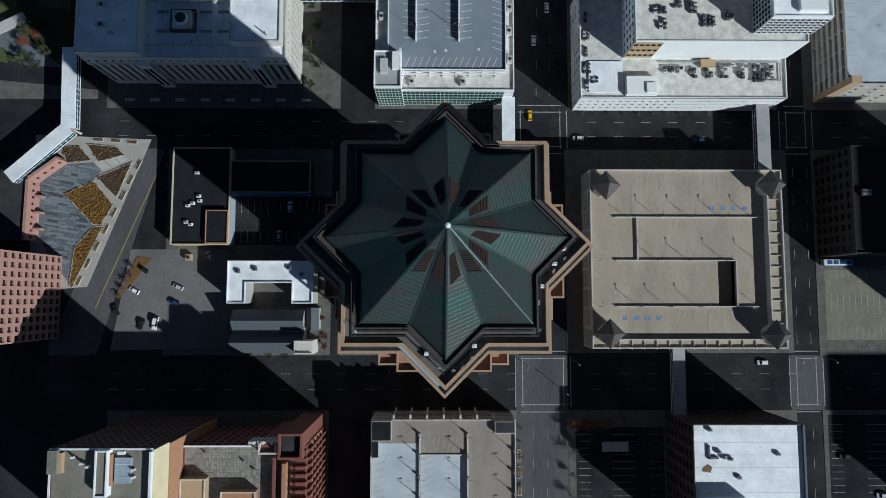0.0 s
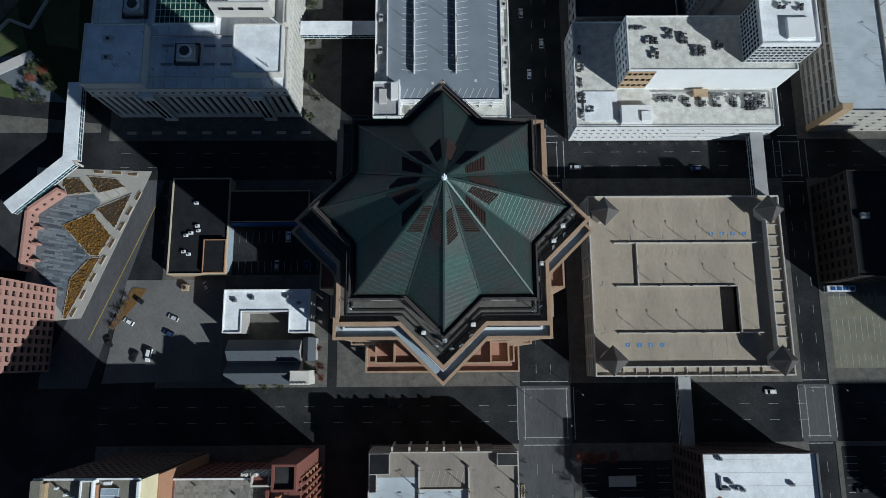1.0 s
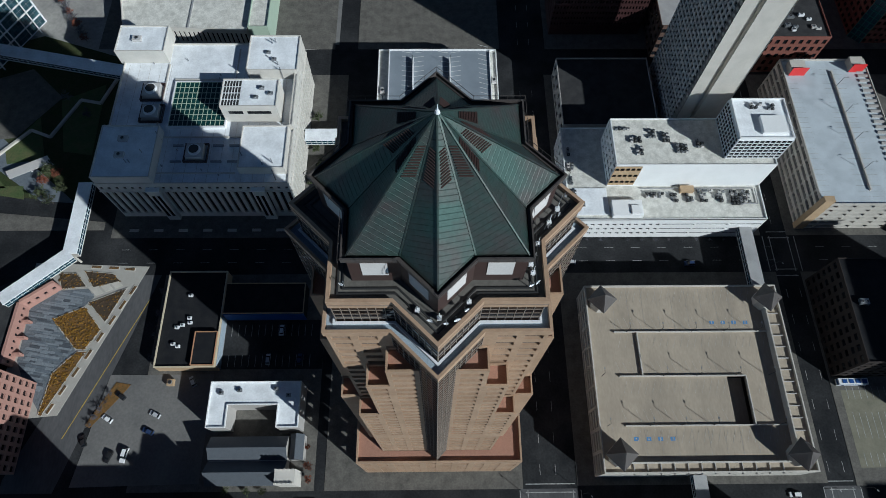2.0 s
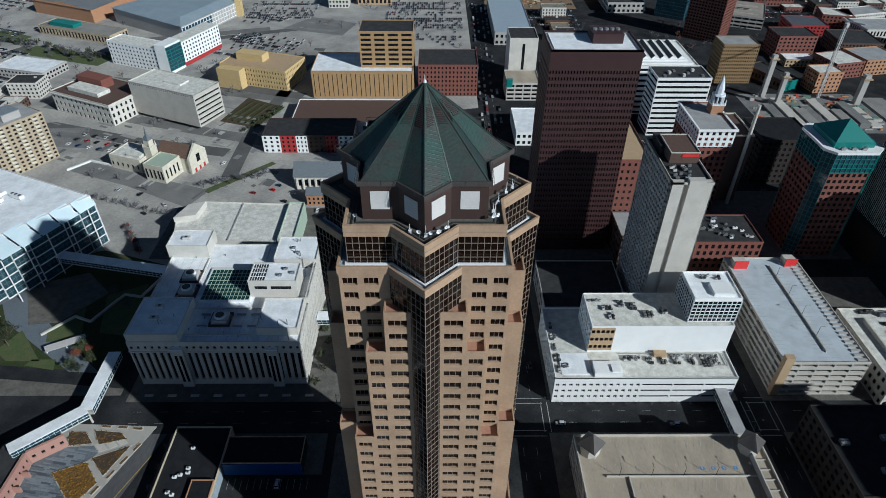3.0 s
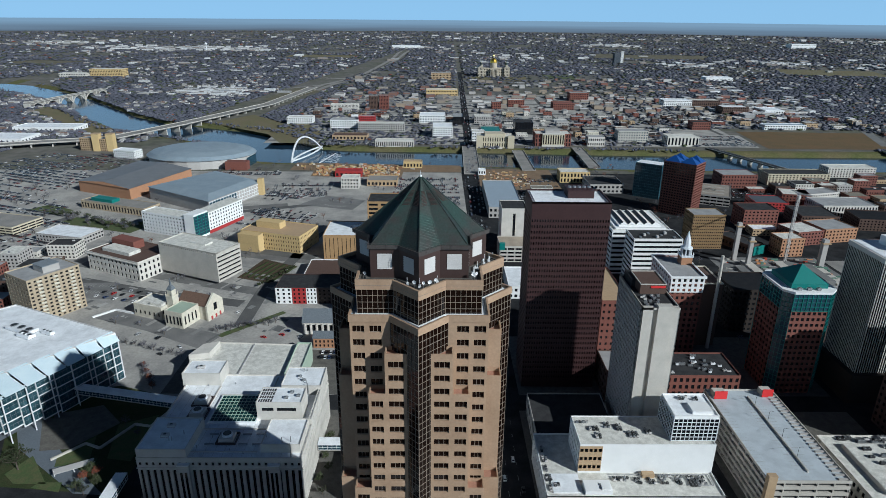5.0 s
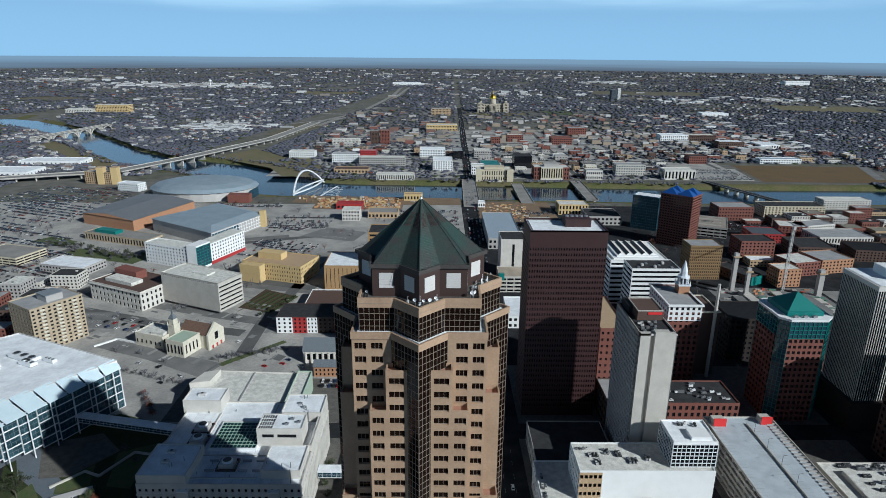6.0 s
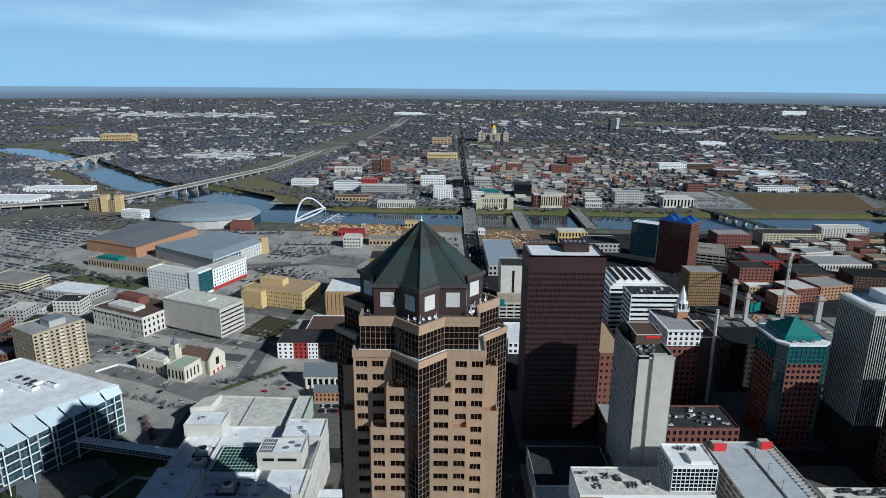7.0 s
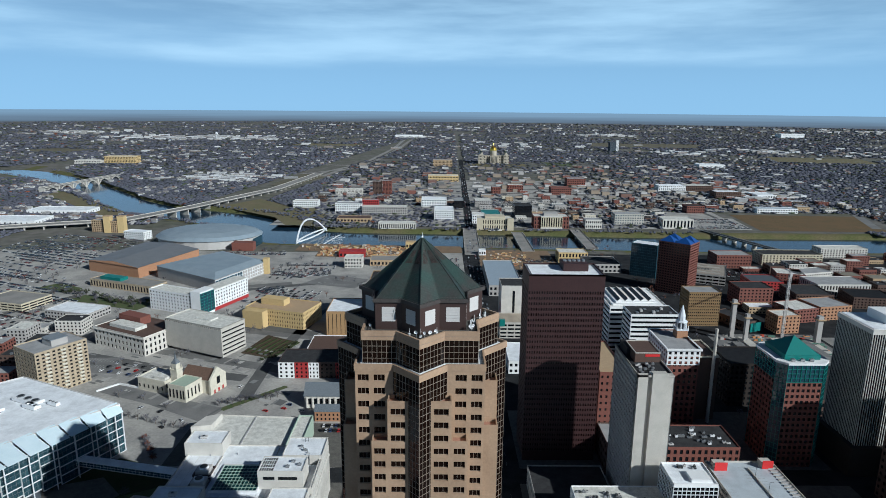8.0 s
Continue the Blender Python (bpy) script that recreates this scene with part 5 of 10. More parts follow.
def build_worn_ramp():
    r = build_ramp("parking_ramp", "weathered concrete parking ramp with pale sealed bays", -27.6, -135, 29.6, -56.6, 16.0, concrete, brown_deck, (), None, 3, False)
    part("sealed_bay", Shape().box(-27.1, -134, 16.0, -8.7, -66, 16.03, blue_deck), r, "pale blue-grey sealed deck")
    part("sealed_bay", Shape().box(-7.9, -134, 16.0, 10.2, -70.4, 16.03, blue_deck), r, "pale blue-grey sealed deck")
    part("divider", Shape().box(-8.6, -134, 16.0, -8.0, -62.6, 17.0, concrete), r)
    part("divider", Shape().box(10.3, -134, 16.0, 10.9, -70.4, 17.9, concrete).box(10.3, -70.4, 16.0, 10.9, -62.6, 16.9, concrete), r)
    part("divider", Shape().box(-7.9, -70.6, 16.0, 10.2, -70.2, 16.5, concrete), r)
    m = Shape()
    for i in range(24):
        y = -72 - i * 2.7
        for x0, x1, k in ((-27, -22, 1.6), (-13.6, -8.8, -1.6), (-7.8, -3, 1.6), (2, 6.6, -1.6)):
            m.poly([(x0, y, 16.05), (x1, y + k, 16.05), (x1, y + k + 0.22, 16.05), (x0, y + 0.22, 16.05)], deck_paint)
    for i in range(7):
        x = -6.8 + i * 2.3
        m.poly([(x, -69.6, 16.05), (x + 0.22, -69.6, 16.05), (x + 2, -63.4, 16.05), (x + 1.78, -63.4, 16.05)], deck_paint)
    part("stall_line", m, r, "white angled stall lines", kind="stuff")
    part("stair_head", Shape().box(21.3, -61.8, 15.5, 29.3, -57.2, 18.2, concrete).box(21.6, -61.5, 18.2, 29, -57.5, 18.3, dark_roof), r, "dark-roofed stair head")
    part("stair_head", Shape().box(-27, -64.4, 15.5, -19.3, -56.8, 19.4, grey_wall).box(-26.7, -64.1, 19.4, -19.6, -57.1, 19.5, tar_and_shade), r, "dark-roofed stair head")
    part("stair_head", Shape().box(-27, -71, 15.5, -24.3, -64.5, 18.6, grey_wall).box(-26.8, -70.8, 18.6, -24.5, -64.7, 18.7, tar_and_shade), r, "dark-roofed stair head")
    for i in range(6):
        part("facade_fin", Shape().box(-19 + i * 6.6, -56.6, 0, -18.2 + i * 6.6, -54.8, 16.8, concrete), r)
        for k in range(3):
            part("facade_louvre", Shape().box(-18.2 + i * 6.6, -55.9, 3 + 3.2 * k, -12.4 + i * 6.6, -55.6, 4.0 + 3.2 * k, grey_wall), r)
    for x, y0 in ((-8.3, -62.4), (10.6, -62.4), (29.2, -69)):
        for k in range(8):
            y = y0 - k * 8.1
            part("lamp_drum", Shape().cyl(x, y, 16.0, 17.9, 0.55, 0.5, concrete, 10), r)
            lamp_post(x, y, 17.9, 90, 4.5)
    for k in range(9):
        b = thing("planter_box", 33, -74.5 - k * 7, 0.03, "brown planter strip in the pavement", "planter", "street planters")
        q = rect(32.3, -77 - k * 7, 33.8, -72 - k * 7)
        part("kerb", Shape().ramp_wall(q, 0.03, 0.5, 0.18, concrete), b)
        part("soil", Shape().prism(inset(q, 0.18), 0.03, 0.44, planting), b)


build_worn_ramp()


# ---------------------------------------------------------------- white stepped building
def build_stepped():
    b = thing("stepped_building", 100, 92, 0, "white stepped office building with crowded rooftop equipment", "office building")
    ring = rect(57.5, 73.5, 143, 121)
    s, panes = Shape(), []
    mid = (98.5, 73.5)
    grid_wall(s, panes, ring[0], mid, 2, 14.5, 13, 3, 0.52, 0.42, 0.35, white_wall)
    grid_wall(s, panes, mid, ring[1], 2, 14.5, 3, 3, 0.95, 0.34, 0.35, white_wall)
    s.poly([(*ring[0], 0), (*ring[1], 0), (*ring[1], 2), (*ring[0], 2)], white_wall)
    s.poly([(*ring[0], 14.5), (*ring[1], 14.5), (*ring[1], 17.5), (*ring[0], 17.5)], white_wall)
    for i in (1, 2, 3):
        grid_wall(s, panes, ring[i], ring[(i + 1) % 4], 0, 17.5, 12, 4, 0.5, 0.42, 0.35, white_wall)
    s.ramp_wall(ring, 16.7, 17.5, 0.4, white_wall)
    part("wall", s, b)
    part("roof", Shape().prism(inset(ring, 0.4), 16.1, 16.7, cream_roof), b)
    up = Shape().prism(rect(75.5, 90.5, 143, 114), 16.5, 33.3, white_wall).ramp_wall(rect(75.5, 90.5, 143, 114), 33.3, 34, 0.4, white_wall)
    u = part("upper_storey", up, b)
    part("upper_roof", Shape().prism(rect(76, 91, 142.6, 113.5), 33.3, 33.45, cream_roof), u)
    p2 = []
    s = Shape()
    grid_wall(s, p2, (75.4, 90.3), (86.8, 90.3), 18, 33, 5, 3, 0.7, 0.4, 0.2, tan_brick)
    part("corner_wall", s, u)
    s = Shape()
    grid_wall(s, p2, (75.3, 114), (75.3, 90.4), 18, 33, 7, 4, 0.6, 0.45, 0.2, white_wall)
    part("side_wall", s, u)
    t = Shape().prism(rect(121.5, 94, 143.6, 113.4), 33, 47.6, white_wall).ramp_wall(rect(121.5, 94, 143.6, 113.4), 47.6, 48.5, 0.4, white_wall)
    tower = part("roof_tower", t, b)
    g, m = Shape(), Shape()
    for a, c in (((121.45, 93.9), (143.65, 93.9)), ((143.7, 93.9), (143.7, 113.4)), ((121.4, 113.4), (121.4, 93.9))):
        curtain(g, m, a, c, 34, 46.8, 10, 6, dark_glass, white_metal, 0.3)
    part("glazing", g, tower, "dark glass behind a white grid")
    pieces("white_mullion", m, tower)
    part("upper_roof", Shape().prism(rect(122, 94.5, 143.2, 113), 47.6, 47.75, white_roof), tower)
    part("roof_box", Shape().box(131, 96, 47.7, 141, 104, 49.6, white_wall), tower)
    part("plant_room", Shape().box(76, 74.5, 16.7, 89, 82, 19.6, white_wall), b)
    part("plant_room", Shape().box(84, 75, 19.6, 88, 79, 20.4, white_wall), b)
    part("canopy", Shape().box(61, 76, 16.7, 75, 89, 17.4, white_roof), b)
    set_panes(panes + p2, b, dark_glass, white_metal, 1, 160)
    rng = random.Random(3)
    for cx, cy, z, nx, ny in ((96, 85.5, 16.75, 5, 2), (104, 84.2, 16.75, 2, 3), (111, 84.2, 16.75, 2, 3), (117, 84.2, 16.75, 2, 3), (124, 84, 16.75, 2, 3), (131.5, 83.4, 16.75, 3, 4), (136, 84.6, 16.75, 2, 4), (128, 87.2, 16.75, 5, 1), (118, 87.5, 16.75, 4, 1),
                              (80, 108.5, 33.5, 4, 1), (85, 103, 33.5, 3, 2), (92, 106, 33.5, 2, 3), (98, 104, 33.5, 2, 3), (86, 97.5, 33.5, 2, 3), (104, 98.5, 33.5, 3, 3), (112, 101, 33.5, 2, 3),
                              (60, 79, 16.75, 1, 3), (60.2, 86, 16.75, 2, 3), (60, 93, 16.75, 1, 3), (60.2, 100, 16.75, 2, 3), (60, 108, 16.75, 1, 3), (63.5, 81, 16.75, 2, 2), (131, 109.6, 47.8, 3, 2), (137, 109, 47.8, 2, 2)):
        for a in range(nx):
            for b_ in range(ny):
                if rng.random() < 0.9:
                    roof_unit(cx + (a - (nx - 1) / 2) * 1.75 + rng.uniform(-0.2, 0.2), cy + (b_ - (ny - 1) / 2) * 1.55, z, rng.uniform(1.0, 1.35), 1.05, rng.uniform(0.9, 1.4), rng.choice((louvre_grey, black_paint_and_shade, black_paint_and_shade, steel)))
    for xa, ya, xb, yb in ((90, 88.8, 140, 88.8), (128, 81.2, 140.5, 81.2), (140.5, 81.2, 140.5, 88.8)):
        part("pipe_run", Shape().bar((xa, ya, 17.3), (xb, yb, 17.3), 0.35, grey_roof), b)
    part("duct", Shape().box(107, 86.6, 16.7, 113, 89.4, 18.9, tan_brick), b)


build_stepped()

# ---------------------------------------------------------------- west of the tower: church, white-roofed building, dark-roofed building, lots
b = thing("white_roofed_building", -70, -2, 0, "low building with a stained white roof round a dark courtyard", "building")
U = [(-87.5, -11), (-80, -11), (-80, -2.5), (-61, -2.5), (-61, -11), (-52.5, -11), (-52.5, 6.5), (-87.5, 6.5)]
part("wall", Shape().prism(U, 0, 11.2, grey_wall).ramp_wall(U, 11.2, 12.1, 0.4, white_wall), b)
part("roof", Shape().prism(inset(U, 0.41), 11.2, 11.4, white_roof), b)
for x, y in ((-83, 2), (-76, 3), (-62, 3.5), (-57, 1)):
    roof_unit(x, y, 11.4, 1.8, 1.4, 1.1, steel)


def build_church():
    c = thing("stone_church", -70, -24, 0, "dark slab_dark-roofed stone church with a crenellated corner tower", "church")
    part("wall", Shape().prism(rect(-86, -31, -57, -14), 0, 7, grey_wall), c)
    s = Shape()
    for ya, yb, zm in ((-31.4, -22.5, 11.5), (-22.5, -13.6, 10.5)):
        ym = (ya + yb) / 2
        s.poly([(-86.4, ya, 6.8), (-56.6, ya, 6.8), (-56.6, ym, zm), (-86.4, ym, zm)], slab_dark)
        s.poly([(-86.4, yb, 6.8), (-86.4, ym, zm), (-56.6, ym, zm), (-56.6, yb, 6.8)], slab_dark)
        s.poly([(-86.4, ya, 6.8), (-86.4, ym, zm), (-86.4, yb, 6.8)], grey_wall)
        s.poly([(-56.6, ya, 6.8), (-56.6, yb, 6.8), (-56.6, ym, zm)], grey_wall)
    part("roof", s, c, "dark gable roof")
    part("tower", Shape().box(-59.5, -31.5, 0, -52, -26, 12.5, limestone), c)
    for i in range(5):
        for y in (-31.4, -26.5):
            part("merlon", Shape().box(-59.4 + i * 1.55, y, 12.5, -58.6 + i * 1.55, y + 0.5, 13.4, limestone), c)
    part("porch", Shape().box(-56, -22, 0, -51, -13, 6, grey_wall).solid([(-56.2, -22.2, 6), (-50.8, -22.2, 6), (-50.8, -12.8, 6), (-56.2, -12.8, 6)], [(-53.6, -22.2, 9), (-53.4, -22.2, 9), (-53.4, -12.8, 9), (-53.6, -12.8, 9)], slab_dark), c)


build_church()
for x, y in ((-49.5, -24), (-50.5, -17), (-49, -29)):
    tree("russet", x, y, 0.55)
for x, y in ((-80, -33), (-72, -33), (-66, -33)):
    tree("green", x, y, 0.45)

b = thing("dark_roofed_building", -100, 34, 0, "single-storey building with a black roof and pale coping", "building")
part("wall", Shape().prism(rect(-113.5, 13.5, -89, 55), 0, 6, tan_brick).ramp_wall(rect(-113.5, 13.5, -89, 55), 6, 7, 0.4, beige_wall), b)
part("roof", Shape().prism(rect(-113, 14, -89.5, 54.5), 6, 6.2, tar_and_shade), b)
part("annex", Shape().prism(rect(-98.5, 14, -89.2, 28), 6, 7.6, tan_brick).ramp_wall(rect(-98.5, 14, -89.2, 28), 7.6, 8.2, 0.3, orange_brick), b)
part("annex_roof", Shape().prism(rect(-98.1, 14.4, -89.6, 27.6), 7.6, 7.7, tar_and_shade), b)
for x, y in ((-106.5, 30), (-104.5, 31), (-107, 23), (-105, 22), (-101.5, 32), (-102, 34), (-103, 44)):
    roof_unit(x, y, 6.2, 1.7, 1.2, 1.1, white_metal)
b = thing("black_roofed_block", -73, 42, 0, "plain block with a black roof, deep shade put into its wall colour", "building")
# Walls share the roof's black, which puts deep shade into their colour.
part("wall", Shape().prism(rect(-88.5, 35.5, -55, 49), 0, 7.6, tar_and_shade).ramp_wall(rect(-88.5, 35.5, -55, 49), 7.6, 8.2, 0.3, tan_brick), b)
part("mural_wall", Shape().box(-88.5, 35.1, 0, -55, 35.45, 7.4, blue_metal), b, "blue painted wall")
part("mural_wall", Shape().box(-89, 14.2, 0, -88.7, 35, 5.5, gutter_blue), b, "pale blue painted wall")
sheet("parking_lot", rect(-88.5, 14, -47, 35), 0.2, asphalt, "dark asphalt parking lot with white stall lines", "parking lot")
stripes("stall_marking", road_paint, "white stall lines on dark asphalt", [(-86 + i * 2.8, y, -86 + i * 2.8, y + 5, 0.14) for i in range(13) for y in (15, 28)], 0.22)
car(0, -65, 30.5, 0, 0.22), car(2, -69.5, 18, 0, 0.22), car(3, -56.5, 18, 0, 0.22)
sheet("parking_lot", [(-133, 12), (-91, 12), (-91, -30), (-140, -31)], 0.2, lot_asphalt, "pale worn concrete parking lot", "parking lot")
for k, x, y, a in ((1, -127, 3.5, 55), (0, -130.5, -5.5, 60), (2, -112, -4, 65), (3, -113.5, -10.5, 68), (5, -121, -19.5, 170), (1, -127, -20, 160), (2, -99, 9, 30), (1, -138, -14, 25)):
    car(k, x, y, a, 0.22)
sheet("planting_bed", [(-130, 9), (-124, 8), (-129, 1), (-137, -9), (-139, -8)], 0.4, planting, "russet planting island with a kerb", "planting bed", 0.3)
for i in range(5):
    tree("bare", -131 - i * 1.4, 4 - i * 3, 0.5)
roof_unit(-107.5, 8.5, 0.2, 2.6, 2.6, 2.2, tan_brick)

# ---------------------------------------------------------------- plaza and pink granite buildings
sheet("plaza", [(-176, 62), (-126, 60), (-151, -4), (-162, -5), (-176, 5)], 0.22, pale_walk, "pale concrete plaza walks between planting beds", "plaza", 0.3)


def inside(x, y, ring):
    hit = False
    for (ax, ay), (bx, by) in zip(ring, ring[1:] + ring[:1]):
        if (ay > y) != (by > y) and x < ax + (y - ay) * (bx - ax) / (by - ay):
            hit = not hit
    return hit


def build_plaza():
    rng = random.Random(31)
    beds = (("russet", [(-162.5, 36), (-149.5, 22.6), (-146, 22.5), (-141, 31.2), (-150, 41.6)]), ("russet", [(-158.6, -4), (-157, -4.3), (-145, 22), (-149, 22), (-157, 13)]),
            ("dry", [(-149, 43.4), (-140, 34.2), (-133.6, 50)]), ("dry", [(-154, 58), (-148.5, 50), (-137, 53), (-141, 56.8)]), ("dry", [(-165, 57), (-162, 49.5), (-151, 50.5), (-157, 57)]))
    for kind, ring in beds:
        bed = sheet("planting_bed", ring, 0.5, planting if kind == "russet" else dry_planting, "raised bed of russet autumn planting" if kind == "russet" else "bed of dry brown shrubs and leaf litter", "planting bed", 0.4)
        xs, ys = [q[0] for q in ring], [q[1] for q in ring]
        s = Shape()
        area = 0.5 * abs(sum(q[0] * w[1] - w[0] * q[1] for q, w in zip(ring, ring[1:] + ring[:1])))
        for k in range(int(area * (4.0 if kind == "russet" else 2.2))):
            x, y = rng.uniform(min(xs), max(xs)), rng.uniform(min(ys), max(ys))
            if inside(x, y, ring):
                r = rng.uniform(0.22, 0.5)
                clump(s, x, y, 0.5 + r * 0.4, r, shrub_leaf if rng.random() < (0.85 if kind == "russet" else 0.4) else dry_leaf, rng, 0.9)
        tagged(part("shrubs", s), "low clumps of russet and brown shrubs", "shrubs", kind="stuff")
        part("bed_kerb", Shape().ramp_wall(ring, 0.2, 0.62, 0.25, concrete), bed)
    court = thing("slate_court", -160, 28, 0.2, "court paved with dark blue-grey slate slabs in strips", "paved court")
    ring = [(-173, 41), (-172.6, 18), (-167, 8), (-159, -2), (-157.4, 13), (-149.7, 22.4), (-163, 36.2), (-150.2, 42), (-147, 46), (-150.5, 49.8), (-162, 49)]
    part("court_bed", Shape().prism(ring, 0.1, 0.3, slate), court)
    d, e = Vector((0.985, -0.17)), Vector((0.17, 0.985))
    o = Vector((-176, 0))
    row = -2.0
    while row < 58:
        along = -2 + rng.uniform(-3, 0)
        w = rng.choice((0.55, 0.8, 1.1))
        while along < 34:
            ln = rng.uniform(2.2, 6.5)
            c = o + d * (along + ln / 2) + e * row
            if all(inside(*(c + d * k * ln * 0.45), ring) for k in (-1, 0, 1)) and rng.random() < 0.93:
                q = [c - d * (ln / 2 - 0.06) - e * w / 2, c + d * (ln / 2 - 0.06) - e * w / 2, c + d * (ln / 2 - 0.06) + e * w / 2, c - d * (ln / 2 - 0.06) + e * w / 2]
                part("slab", Shape().prism([tuple(v) for v in q], 0.3, 0.36 + rng.random() * 0.16, rng.choice((slab_light, slab_light, slab_mid, slab_dark))), court)
            along += ln
        row += w + 0.1
    for x0, y0 in ((-146.5, 46.5), (-142.6, 48.2), (-138.8, 49.8)):
        sheet("paving_slab", [(x0, y0), (x0 + 3, y0 + 1.3), (x0 - 1.2, y0 + 5.2), (x0 - 4.2, y0 + 3.9)], 0.4, concrete, "large pale concrete paving slab between beds", "paving", 0.3)
    for x, y, t in ((-131, 48.9, 1), (-134.2, 42.2, 1), (-137.2, 35.4, 1), (-140.8, 28, 1), (-144, 20.7, 1), (-147.5, 13.3, 1), (-151.1, 6, 1), (-154.4, -1.4, 1), (-149, 59.9, 0), (-141.3, 59.4, 0), (-134.2, 58.7, 0)):
        u = Vector((0.42, 0.91)) if t else Vector((1, -0.06))
        n = Vector((-u.y, u.x))
        c = Vector((x, y))
        q = [tuple(c - u * 2.3 + n * 0.8), tuple(c - u * 2.3 - n * 0.8), tuple(c + u * 2.3 - n * 0.8), tuple(c + u * 2.3 + n * 0.8)]
        b = thing("planter_box", x, y, 0.2, "small brown planter strip set in the pavement", "planter", "planters along the diagonal street")
        part("kerb", Shape().ramp_wall(q, 0.2, 0.55, 0.2, concrete), b)
        part("soil", Shape().prism(inset(q, 0.2), 0.2, 0.48, planting), b)
        s = Shape()
        for k in range(12):
            v = c + u * rng.uniform(-1.9, 1.9) + n * rng.uniform(-0.4, 0.4)
            clump(s, v.x, v.y, 0.6, rng.uniform(0.2, 0.4), dry_leaf, rng, 0.9)
        part("shrub", s, b)
    b = thing("pink_granite_wing", -176, 30, 0, "low pink granite wing with small square window openings", "building")
    for a, c, cols in (((-173.6, 15.5), (-173.2, 41), 9), ((-173.2, 41), (-161.4, 49.8), 4)):
        s, panes = Shape(), []
        u = (Vector(c) - Vector(a)).normalized()
        n = Vector((-u.y, u.x)) * 1.2
        grid_wall(s, panes, a, c, 0.2, 7.5, cols, 1, 0.38, 0.26, 0.5, pink_granite, 0.5)
        q = [tuple(Vector(a)), tuple(Vector(c)), tuple(Vector(c) + n), tuple(Vector(a) + n)]
        s.solid([(*v, 7.5) for v in q], [(*v, 7.8) for v in q], pink_granite)
        s.poly([(*q[2], 0.2), (*q[3], 0.2), (*q[3], 7.5), (*q[2], 7.5)], pink_granite)
        part("wall", s, b)
        set_panes(panes, b, dark_glass, None, 0, 60)
    for y in (20, 27, 34):
        part("buttress", Shape().box(-173.2, y, 0.2, -170.4, y + 0.9, 3.4, pink_granite), b)
    part("rear_block", Shape().prism([(-186, 15.5), (-174.9, 15.5), (-174.5, 41.4), (-163, 50.2), (-168, 56), (-186, 48)], 0.2, 6.4, dark_roof), b, "dark roofed rear block")


build_plaza()
s, panes = Shape(), []
block("pink_granite_tower", "pink granite office tower with square punched windows", -205, -26, -162, 9, 46, pink_granite, grey_roof, 12, 11, 10, 0.6, 0.58, depth=0.7, single=220, category="office building")
for i in range(7):
    tree("bare", -117 + (i % 2) * 2, 18 + i * 5, 0.6)

